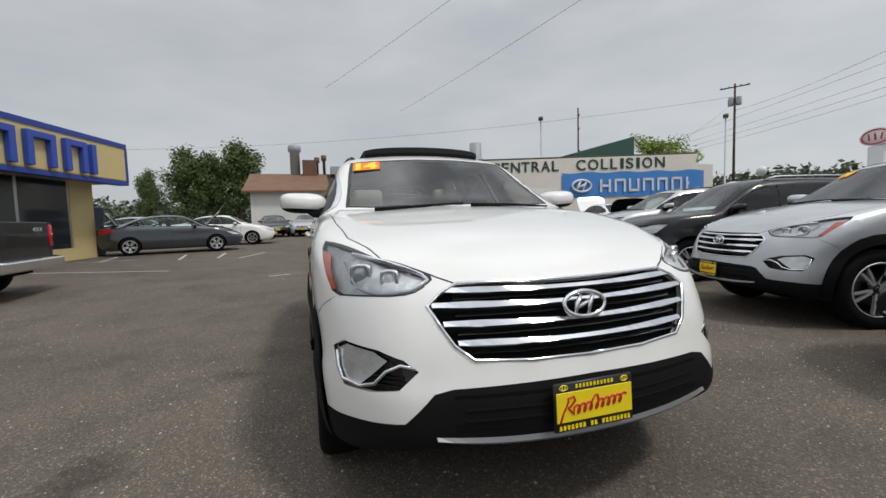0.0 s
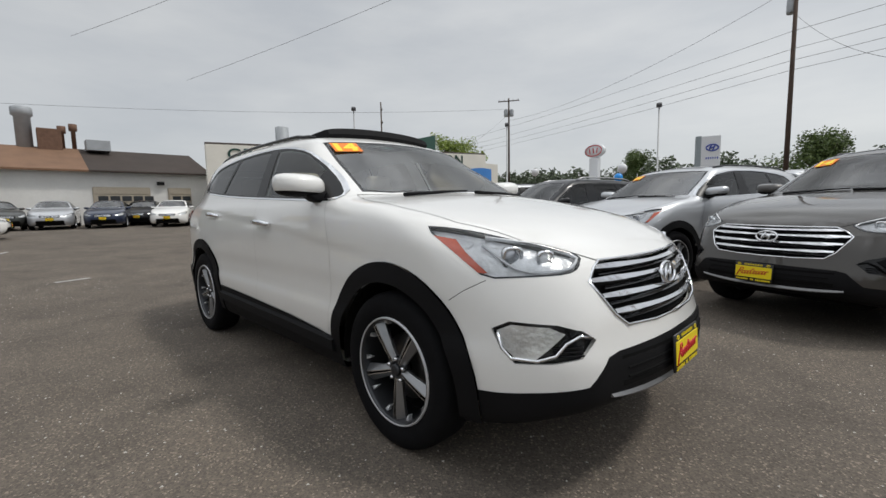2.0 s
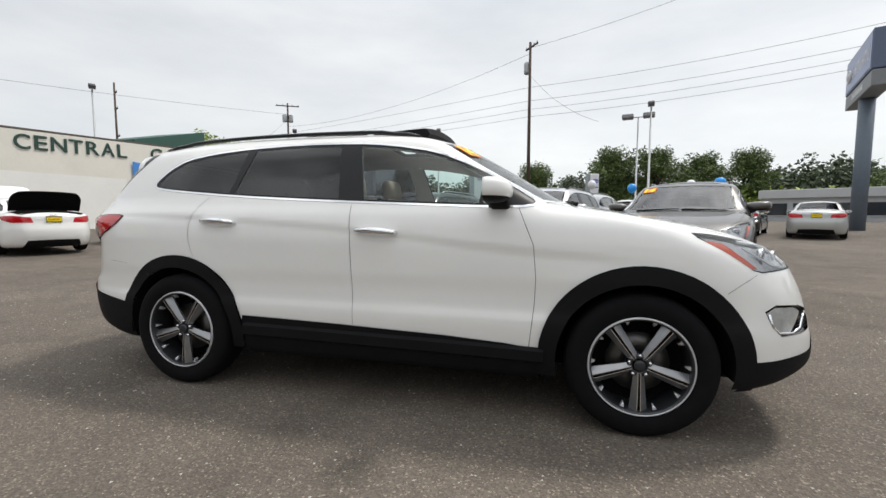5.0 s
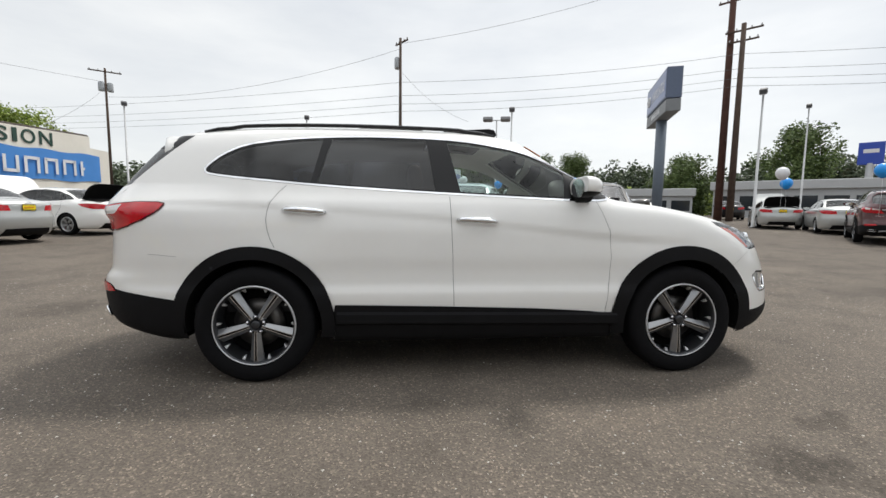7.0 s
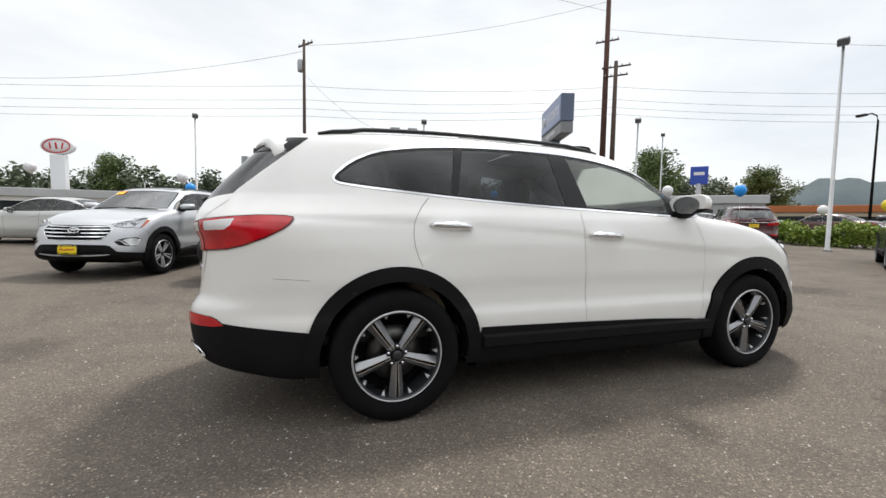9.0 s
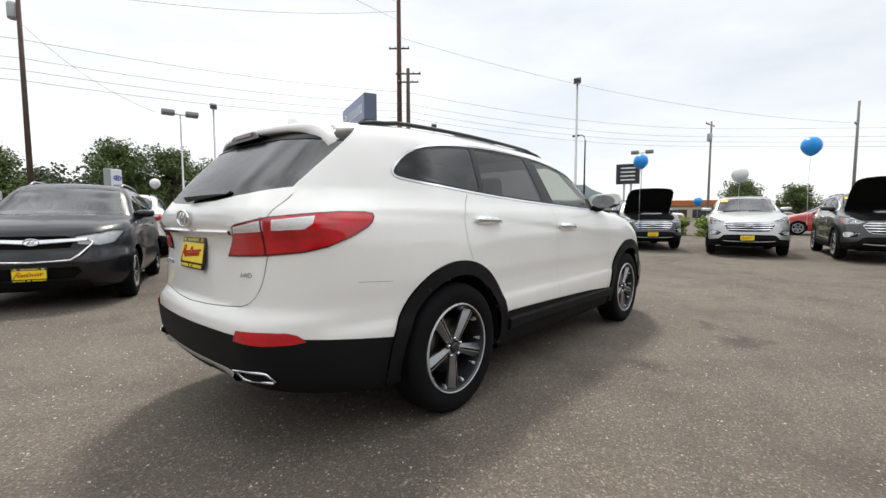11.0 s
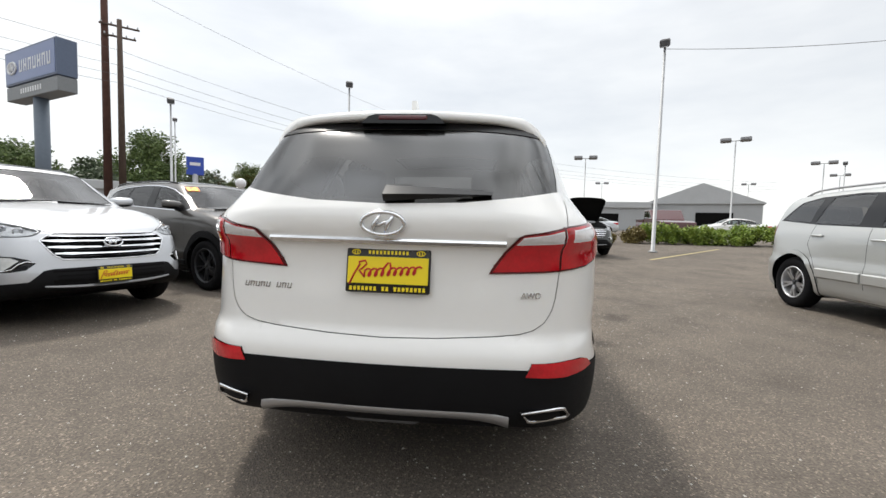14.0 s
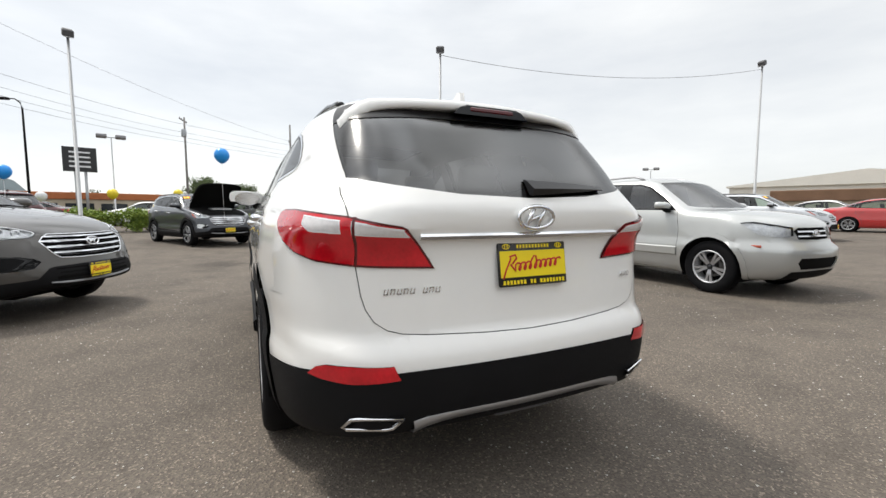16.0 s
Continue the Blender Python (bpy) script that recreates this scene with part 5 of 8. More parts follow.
# ---- plainer cars for the rows behind ----
SEDAN = dict(
    top=[(-2.6, 0.96), (-2.3, 1.045), (-2.0, 1.085), (-1.8, 1.10), (-1.68, 1.13), (-1.35, 1.265), (-1.0, 1.385), (-0.5, 1.452), (0.0, 1.462), (0.28, 1.435), (0.5, 1.37), (0.8, 1.21), (1.02, 1.085), (1.12, 1.045), (1.5, 0.975), (1.9, 0.89), (2.2, 0.79), (2.5, 0.66)],
    crown=[(-2.4, 0.10), (-1, 0.12), (0.3, 0.12), (1.0, 0.04), (2.2, 0.10)], bow=[(-2.2, -0.05), (-1.6, -0.16), (-1.0, -0.1), (0.0, 0.0), (0.6, 0.2), (1.0, 0.2), (1.3, 0.05), (2.0, 0.0)],
    plan=[(-2.5, 0.80), (-2.1, 0.86), (-1.4, 0.89), (0.3, 0.89), (1.4, 0.89), (1.9, 0.86), (2.4, 0.78)],
    tumble=[(0.12, -0.06), (0.28, -0.015), (0.5, 0.005), (0.7, -0.01), (0.85, -0.015), (0.95, -0.04), (1.05, -0.10), (1.25, -0.20), (1.4, -0.29), (1.55, -0.4)],
    front=[(0.12, 2.18), (0.25, 2.34), (0.4, 2.42), (0.55, 2.42), (0.66, 2.38), (0.76, 2.28), (0.86, 2.08), (1.0, 1.7)], nose=(0.28, 0.55, 2.4),
    rear=[(0.12, -2.15), (0.3, -2.33), (0.5, -2.39), (0.62, -2.395), (0.8, -2.36), (0.95, -2.36), (1.03, -2.33), (1.15, -2.2)], tail=(0.2, 0.5, 2.0),
    bottom=0.19, bumps=[(1.4, 0.55, 0.4, 0.25, 0.015), (-1.4, 0.55, 0.4, 0.25, 0.015)], crease=[(-2.2, 0.93), (1.3, 0.80)], core=(0.42, 0.78), sharp=34.0)
SEDAN_PLAN = dict(
    glass=[(-1.55, 1.09), (-1.0, 1.045), (0.2, 1.01), (0.95, 1.005), (0.70, 1.17), (0.42, 1.315), (0.1, 1.385), (-0.4, 1.40), (-0.9, 1.345), (-1.3, 1.22)],
    posts=((-0.20, -0.14), (-0.26, -0.22), (-1.12, -1.2), (-1.16, -1.26)), mid=1.2, post_span=0.36, nose_cut=0.72,
    windscreen=[(1.05, 0.0), (1.02, -0.3), (0.95, -0.58), (0.87, -0.69), (0.6, -0.61), (0.38, -0.545), (0.40, -0.3), (0.41, 0.0)],
    back=("plan", [(-0.95, 0.0), (-0.95, -0.3), (-0.97, -0.52), (-1.3, -0.58), (-1.60, -0.645), (-1.66, -0.45), (-1.70, 0.0)]),
    arches=((1.40, 0.325, 0.365), (-1.40, 0.325, 0.365)), wheel=(0.325, 0.225, 0.205), track=0.80,
    head=[(1.72, -0.85, 0.80), (1.95, -0.80, 0.79), (2.18, -0.66, 0.735), (2.30, -0.47, 0.68), (2.32, -0.50, 0.625), (2.20, -0.70, 0.635), (2.0, -0.83, 0.66)],
    tail=[(-2.38, -0.42, 0.80), (-2.36, -0.45, 0.93), (-2.25, -0.70, 0.965), (-2.05, -0.83, 0.965), (-1.80, -0.87, 0.95), (-1.95, -0.87, 0.87), (-2.2, -0.78, 0.80)],
    grille=[(0, 0.69), (-0.34, 0.70), (-0.40, 0.66), (-0.34, 0.575), (0, 0.57)], intake=[(0, 0.44), (-0.50, 0.44), (-0.55, 0.36), (-0.45, 0.27), (0, 0.27)],
    skirt=[(0, 0.37), (-0.5, 0.36), (-0.6, 0.12), (0, 0.12)], doors=([(0.86, 1.0), (0.90, 0.75), (0.83, 0.30)], [(-0.20, 1.03), (-0.17, 0.3)], [(-1.18, 1.04), (-1.20, 0.85), (-0.98, 0.50), (-0.95, 0.3)]),
    handles=((-0.02, 0.86), (-1.05, 0.90)), mirror=(0.66, -0.92, 1.04), plate=(0.88, 0.50), seats=[(-0.05, -0.36), (-0.05, 0.36)], dash=0.72, cabin=(-1.6, 0.9), seat_drop=0.16, emblem=(0.635, 0.98))
COMPACT = dict(
    top=[(-2.4, 1.42), (-1.95, 1.545), (-1.6, 1.60), (-1.0, 1.64), (-0.3, 1.65), (0.1, 1.625), (0.32, 1.56), (0.6, 1.40), (0.9, 1.21), (1.02, 1.135), (1.12, 1.115), (1.5, 1.085), (1.8, 1.035), (1.95, 0.985), (2.08, 0.90), (2.3, 0.7)],
    crown=[(-2.4, 0.14), (-1, 0.1), (0.3, 0.1), (1.0, 0.03), (2.0, 0.08)], bow=[(-1, 0.0), (0.1, 0.03), (0.6, 0.18), (1.0, 0.18), (1.3, 0.05), (2.0, 0.0)],
    plan=[(-2.3, 0.80), (-1.9, 0.855), (-1.3, 0.875), (0.3, 0.875), (1.3, 0.88), (1.8, 0.86), (2.1, 0.82)],
    tumble=[(0.15, -0.07), (0.35, -0.01), (0.5, 0.015), (0.62, 0.02), (0.68, 0.0), (0.8, -0.004), (0.95, -0.012), (1.05, -0.03), (1.15, -0.07), (1.4, -0.16), (1.58, -0.25), (1.75, -0.36)],
    front=[(0.15, 1.95), (0.3, 2.10), (0.42, 2.165), (0.55, 2.18), (0.66, 2.165), (0.70, 2.09), (0.82, 2.07), (0.92, 2.04), (1.0, 1.96), (1.1, 1.80), (1.2, 1.6)], nose=(0.24, 0.50, 1.8),
    rear=[(0.15, -2.0), (0.35, -2.14), (0.55, -2.17), (0.66, -2.165), (0.71, -2.11), (0.95, -2.09), (1.1, -2.07), (1.3, -1.98), (1.5, -1.86), (1.7, -1.7)], tail=(0.14, 0.58, 2.6),
    bottom=0.24, bumps=[(1.315, 0.62, 0.46, 0.26, 0.035), (-1.315, 0.62, 0.46, 0.26, 0.035)], crease=None, core=(0.48, 0.92), sharp=34.0, lx=0.92)
COMPACT_PLAN = dict(
    glass=[(-1.78, 1.22), (-1.0, 1.16), (0.2, 1.12), (0.78, 1.11), (0.55, 1.29), (0.24, 1.475), (0.02, 1.535), (-0.6, 1.565), (-1.2, 1.54), (-1.5, 1.48)],
    posts=((-0.20, -0.16), (-0.30, -0.26), (-1.02, -1.14), (-1.07, -1.19)), mid=1.34, post_span=0.4, nose_cut=0.60,
    windscreen=[(1.03, 0.0), (1.0, -0.3), (0.93, -0.55), (0.86, -0.69), (0.6, -0.635), (0.3, -0.575), (0.33, -0.3), (0.345, 0.0)],
    back=("end", [(0, 1.49), (-0.45, 1.47), (-0.53, 1.40), (-0.62, 1.16), (-0.60, 1.11), (0, 1.09)]),
    arches=((1.315, 0.355, 0.40), (-1.315, 0.355, 0.40)), wheel=(0.352, 0.222, 0.21), track=0.785,
    head=[(1.66, -0.845, 0.95), (1.80, -0.80, 0.965), (1.98, -0.68, 0.93), (2.075, -0.47, 0.895), (2.10, -0.50, 0.79), (2.03, -0.70, 0.77), (1.88, -0.83, 0.80)],
    tail=[(-2.09, -0.60, 0.82), (-2.07, -0.62, 1.10), (-1.98, -0.74, 1.16), (-1.86, -0.82, 1.16), (-1.86, -0.855, 1.06), (-1.94, -0.85, 0.86), (-2.05, -0.74, 0.80)],
    grille=[(0, 0.89), (-0.30, 0.89), (-0.40, 0.85), (-0.34, 0.745), (0, 0.735)], intake=[(0, 0.52), (-0.42, 0.52), (-0.46, 0.46), (-0.38, 0.38), (0, 0.38)],
    skirt=[(0, 0.36), (-0.5, 0.35), (-0.6, 0.15), (0, 0.15)], doors=([(0.80, 1.11), (0.86, 0.85), (0.86, 0.40)], [(-0.20, 1.13), (-0.18, 0.40)], [(-1.05, 1.16), (-1.08, 0.9), (-0.86, 0.55), (-0.84, 0.40)]),
    handles=((-0.05, 0.99), (-0.95, 1.02)), mirror=(0.62, -0.93, 1.17), plate=(0.62, 0.45), seats=[(-0.05, -0.36), (-0.05, 0.36), (-0.9, -0.36), (-0.9, 0.36)], dash=0.7, cabin=(-1.8, 0.9), seat_drop=0.0, emblem=(0.82, 1.02))


def plain_car(name, m, s, d, paint_mat, label, group="", plate=True, raised=(), rails=False, glass=CLEAR, arch=None, grille_bars=2, wheel="plain", rear_glass=None, hexagon=False):
    """A car with body, doors, glass, lamps, grille, wheels, mirrors and seats; raised: 'bonnet', 'boot'."""
    car = thing(name, m, label, "car", group)
    bm = half_shell(s, 72, 13, 24)
    BODY, TRIM, W_F, W_R, W_Q, SCREEN, BACK, HOLE, HEAD, TAIL, GRILLE, INTAKE, SKIRT, SEAM, FLARE, FLARE_R = range(16)
    cut = lambda mark, axes, poly, keep: carve(bm, mark, axes, poly, keep)
    dlo = d["glass"]
    if arch:
        for (cx, cz, r0), mark in zip(d["arches"], (FLARE, FLARE_R)):
            cut(mark, "side", ring(cx, cz, r0 + 0.06, 28), SILL)
    for cx, cz, r0 in d["arches"]:
        cut(HOLE, "side", ring(cx, cz, r0, 28), SILL)
    for line in d["doors"]:
        cut(SEAM, "side", band(line, 0.007), SIDE)
    cut(TRIM, "side", dlo, SIDE)
    pane, mid, span = inset(dlo, 0.022), d["mid"], d["post_span"]

    def strip(x0, x1):
        keep = []
        for i in range(len(pane)):
            for k in range(8):
                q = Vector(pane[i - 1]).lerp(Vector(pane[i]), k / 8)
                t = (mid + span / 2 - q.y) / span
                if (x0 is None or q.x > x0[0] + (x0[1] - x0[0]) * t) and (x1 is None or q.x < x1[0] + (x1[1] - x1[0]) * t):
                    keep.append(tuple(q))
        slim = [keep[0]]
        for q in keep[1:]:
            if (Vector(q) - Vector(slim[-1])).length > 0.05:
                slim.append(q)
        return slim

    p = d["posts"]
    cut(W_F, "side", strip(p[0], (d["nose_cut"],) * 2), SIDE)
    cut(W_R, "side", strip(p[2], p[1]), SIDE)
    cut(W_Q, "side", strip(None, p[3]), SIDE)
    cut(SCREEN, "plan", d["windscreen"], lambda c, n: n.z > 0.2 and c.x > 0 and c.z > 0.9)
    cut(BACK, d["back"][0], d["back"][1], (lambda c, n: n.z > 0.2 and c.x < -0.6 and c.z > 0.9) if d["back"][0] == "plan" else REAR)
    cut(SKIRT, "end", d["skirt"], lambda c, n: abs(c.x) > 1.8)
    cut(HEAD, "lamp", flat("lamp", d["head"]), lambda c, n: c.x > 1.3 and c.y < -0.2)
    cut(TAIL, "tail", flat("tail", d["tail"]), lambda c, n: c.x < -1.3 and c.y < -0.2)
    cut(GRILLE, "end", d["grille"], FRONT)
    cut(INTAKE, "end", d["intake"], FRONT)
    bm.normal_update()
    bm.verts.index_update()
    both = lambda nm, mark, mat, lab="", push=0.0: [part(nm, lift(bm, mark, push, mirror=k), mat, car, lab) for k in (False, True)]
    body = part("body", lift(bm, BODY, centre=True), paint_mat, car, "painted body shell")
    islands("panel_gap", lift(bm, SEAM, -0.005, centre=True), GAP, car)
    both("window_trim", TRIM, GLOSS_BLACK)
    both("front_window", W_F, glass, "door glass", -0.003)
    both("rear_window", W_R, rear_glass or glass, "rear door glass", -0.003)
    both("quarter_window", W_Q, rear_glass or glass, "quarter glass", -0.003)
    part("windscreen", lift(bm, SCREEN, -0.002, centre=True), PARKED_SCREEN, car, "clear windscreen")
    part("rear_glass", lift(bm, BACK, -0.002, centre=True), rear_glass or glass, car)
    islands("skirt", lift(bm, SKIRT, 0.004, centre=True), CLADDING, car, "black lower bumper")
    if arch:
        both("front_arch_flare", FLARE, arch, "", 0.012)
        both("rear_arch_flare", FLARE_R, arch, "", 0.012)
    part("inner_shell", lift(bm, (BODY, TRIM), -0.025, centre=True), TRIM_DARK, car, "dark inner lining")
    g = part("grille", lift(bm, GRILLE, -0.02, centre=True), CAVITY, car, "dark grille with chrome bars")
    part("intake", lift(bm, INTAKE, -0.015, centre=True), CAVITY, car)
    zs = [z for _, z in d["grille"]]
    for i in range(0 if hexagon else grille_bars):
        z = min(zs) + (max(zs) - min(zs)) * (i + 0.8) / (grille_bars + 0.6)
        ys = np.linspace(-0.33, 0.33, 11)
        bar_on_front(s, ys, [z] * 11, [0.02] * 11, 0.004, g, "grille_bar", CHROME)
    if hexagon:
        b2 = bmesh.new()
        ln = surface_at(s, [(0, y, z) for y, z in ((0.0, 0.585), (-0.36, 0.60), (-0.44, 0.66), (-0.53, 0.77), (-0.555, 0.815), (-0.50, 0.845))], "front") + (0.008, 0, 0)
        add_tube(b2, [tuple(q) for q in ln] , 0.014, sides=6)
        add_tube(b2, [(a, -b, c) for a, b, c in ln], 0.014, sides=6)
        part("grille_frame", b2, CHROME, g, "chrome six-sided grille frame")
        ys = np.linspace(-0.5, 0.5, 21)
        bar_on_front(s, ys, [0.815 + 0.03 * abs(y) / 0.5 for y in ys], [0.055 - 0.02 * abs(y) / 0.5 for y in ys], 0.014, g, "grille_bar", CHROME, label="wide chrome bar")
    oval_emblem(g, pose(surface_at(s, [(0, 0, d["emblem"][0])], "front")[0][0] + 0.012, 0, d["emblem"][0], 90, 0, 90), 0.14, 0.075, CHROME)
    oval_emblem(car, pose(surface_at(s, [(0, 0, d["emblem"][1])], "rear")[0][0] - 0.01, 0, d["emblem"][1], 90, 0, -90), 0.14, 0.075, CHROME)
    for k in (False, True):
        y = 1 if k else -1
        lamp = part("headlamp", lift(bm, HEAD, 0.003, mirror=k), LENS, car, "clear headlamp")
        part("lamp_housing", lift(bm, HEAD, -0.03, mirror=k), REFLECTOR, lamp)
        part("tail_lamp", lift(bm, TAIL, 0.004, mirror=k), RED_LENS, car, "red tail lamp")
        for hx, hz in d["handles"]:
            q = surface_at(s, [(hx, 0, hz)], "side")[0]
            b2 = bmesh.new()
            add_tube(b2, [(-0.10, -0.004 * -y, 0), (-0.08, y * 0.02, 0), (0.08, y * 0.02, 0), (0.10, -0.004 * -y, 0)], 0.012, sides=6)
            part("door_handle", b2, paint_mat, car).matrix_basis = pose(hx, abs(q[1]) * y, hz)
        mx, my, mz = d["mirror"]
        side_mirror(car, y, paint_mat, mx, my, mz, 0.9)
        for cx, cz, r0 in d["arches"]:
            b2 = bmesh.new()
            prof = [(math.cos(t) * (r0 + 0.008), math.sin(t) * (r0 + 0.008)) for t in np.linspace(-0.4, math.pi + 0.4, 18)]
            a = [b2.verts.new((cx + u, y * 0.86, cz + v)) for u, v in prof]
            b = [b2.verts.new((cx + u, y * 0.55, cz + v)) for u, v in prof]
            for i in range(len(a) - 1):
                b2.faces.new((a[i], a[i + 1], b[i + 1], b[i]))
            b2.faces.new(b)
            part("wheel_well", b2, CAVITY, car)
            r, rim, w = d["wheel"]
            car_wheel(car, (cx, y * d["track"], r), r, rim, w, wheel, y)
    if plate:
        rz, fz = d["plate"]
        dealer_plate(car, pose(surface_at(s, [(0, 0, fz)], "front")[0][0] + 0.02, 0, fz, 90, 0, 90))
        dealer_plate(car, pose(surface_at(s, [(0, 0, rz)], "rear")[0][0] - 0.012, 0, rz, 90, 0, -90))
    b2 = bmesh.new()
    lx = s.get("lx", 1.0)
    add_box(b2, (3.9 * lx, 1.15, 0.08), (-0.05, 0, s["bottom"] + 0.04), bevel=0.02)
    add_box(b2, (1.7, 1.5, 0.08), (0, 0, s["bottom"] + 0.05), bevel=0.02)
    part("underbody", b2, CAVITY, car, "dark underbody")
    if rails:
        for y in (-1, 1):
            b2 = bmesh.new()
            line = surface_at(s, [(x, -0.56, 0) for x in np.linspace(0.0, -1.6, 16)], "top")
            add_tube(b2, [(a, y * abs(b), c + h) for (a, b, c), h in zip(line, [0.0, 0.03] + [0.045] * 12 + [0.03, 0.0])], 0.016, sides=7)
            part("roof_rail", b2, SATIN, car, "silver roof rail")
    if arch:
        for y in (-1, 1):
            for xa, xb in ((-0.22, -0.86), (0.86, -0.18)):
                b2 = bmesh.new()
                xs = np.linspace(xa, xb, 9)
                q = surface_at(s, [(x, 0, z) for x in xs for z in (0.60, 0.585, 0.49, 0.47)], "side")
                vs = [b2.verts.new((a, y * (abs(b) + o), c)) for (a, b, c), o in zip(q, (0.001, 0.022, 0.022, 0.001) * 9)]
                for i in range(8):
                    for k in range(3):
                        b2.faces.new((vs[4 * i + k], vs[4 * i + k + 1], vs[4 * i + k + 5], vs[4 * i + k + 4]))
                b2.faces.new(vs[:4]), b2.faces.new(vs[-4:])
                bmesh.ops.recalc_face_normals(b2, faces=b2.faces[:])
                part("rub_strip", b2, arch, car, "wide silver door strip", smooth=False)
            b2 = bmesh.new()
            q = surface_at(s, [(1.86, 0, 0.66)], "side")[0]
            add_box(b2, (0.11, 0.02, 0.035), (1.84, y * (abs(q[1]) - 0.002), 0.66), turn=(0, 0, -y * 14), bevel=0.006)
            part("side_marker", b2, AMBER, car, "orange side marker lamp")
            b2 = bmesh.new()
            add_box(b2, (1.75, 0.05, 0.10), (0, y * 0.82, 0.30), bevel=0.02)
            part("sill", b2, CLADDING, car, "black lower sill")
    x0, x1 = d["cabin"]
    holder = new("interior")
    holder.parent = car
    holder.matrix_basis = pose(0, 0, -d["seat_drop"])
    cabin_parts = [(x, y) for x, y in d["seats"]]
    b2 = bmesh.new()
    add_box(b2, (0.42, 1.4, 0.30), (d["dash"], 0, 0.95), bevel=0.09, segments=2)
    part("dashboard", b2, TRIM_DARK, holder)
    for x, y in cabin_parts:
        b2 = bmesh.new()
        add_box(b2, (0.16, 0.46, 0.60), (x - 0.30, y, 0.93), turn=(0, -14, 0), bevel=0.05)
        add_box(b2, (0.10, 0.26, 0.18), (x - 0.40, y, 1.31), turn=(0, -10, 0), bevel=0.04)
        part("seat", b2, TRIM_DARK, holder)
    raise_lids(car, s, raised, paint_mat)
    bm.free()
    return car


def raise_lids(car, s, raised, paint_mat, long=1.0):
    """Propped-up lids: curved panels with a dark lining, over a black sheet for the bay's shade."""
    for lid in raised:
        front = lid == "bonnet"
        xs = 1.06 + (1.06 if s is not COMPACT else 0.89) * np.sin(np.linspace(0, math.pi / 2, 13)) if front else np.linspace(-1.72, -2.28, 9)
        ys = np.linspace(-0.70, 0.70, 13)
        slim = lambda u: 1 - 0.22 * u ** 3 - 0.33 * u ** 9 if front else 1 - 0.2 * u ** 6
        top = surface_at(s, [(x, y * slim(i / (len(xs) - 1)), 0) for i, x in enumerate(xs) for y in ys], "top")
        hinge = Vector((xs[0], 0, surface_at(s, [(xs[0], 0, 0)], "top")[0][2]))
        turn = Matrix.Translation(hinge) @ Matrix.Rotation(radians(-56 if front else 62), 4, "Y") @ Matrix.Translation(-hinge)
        n, k = len(xs), len(ys)
        fs = [(i * k + j, (i + 1) * k + j, (i + 1) * k + j + 1, i * k + j + 1) for i in range(n - 1) for j in range(k - 1)]
        b2 = bmesh.new()
        vs = [b2.verts.new(turn @ (Vector(p) + Vector((0, 0, 0.01)))) for p in top]
        lo = [b2.verts.new(turn @ (Vector(p) - Vector((0, 0, 0.035)))) for p in top]
        for f in fs:
            b2.faces.new([vs[i] for i in f])
        up = part("raised_" + lid, b2.copy(), paint_mat, car, "lid propped wide open")
        b2.free()
        b2 = bmesh.new()
        lo = [b2.verts.new(turn @ (Vector(p) - Vector((0, 0, 0.03)))) for p in top]
        hi = [b2.verts.new(turn @ (Vector(p) + Vector((0, 0, 0.006)))) for p in top]
        for f in fs:
            b2.faces.new([lo[i] for i in reversed(f)])
        edge = [j for j in range(k)] + [i * k + k - 1 for i in range(1, n)] + [(n - 1) * k + j for j in range(k - 2, -1, -1)] + [i * k for i in range(n - 2, 0, -1)]
        for a, b in zip(edge, edge[1:] + edge[:1]):
            b2.faces.new((lo[a], lo[b], hi[b], hi[a]))
        part("lid_lining", b2, CAVITY, up, "black lid lining")
        # black sheet just above the body skin, standing in for the bay's shade
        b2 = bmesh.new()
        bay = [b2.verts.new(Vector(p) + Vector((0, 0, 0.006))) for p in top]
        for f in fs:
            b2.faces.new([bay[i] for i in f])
        part("open_bay", b2, CAVITY, car, "black sheet for the shaded bay under the lid")
        if front:
            b2 = bmesh.new()
            add_box(b2, (0.36, 0.62, 0.07), (1.56, 0.05, surface_at(s, [(1.56, 0, 0)], "top")[0][2] + 0.02), turn=(0, 4, 0), bevel=0.025)
            part("engine_cover", b2, SATIN, car, "silver engine cover")


def repaint(car, old, new_mat, label):
    """Another colour for a copied car."""
    for o in car.children_recursive:
        if o.type == "MESH" and o.data.materials and o.data.materials[0] is old:
            o.material_slots[0].link = "OBJECT"
            o.material_slots[0].material = new_mat
    car["label"] = label
    return car


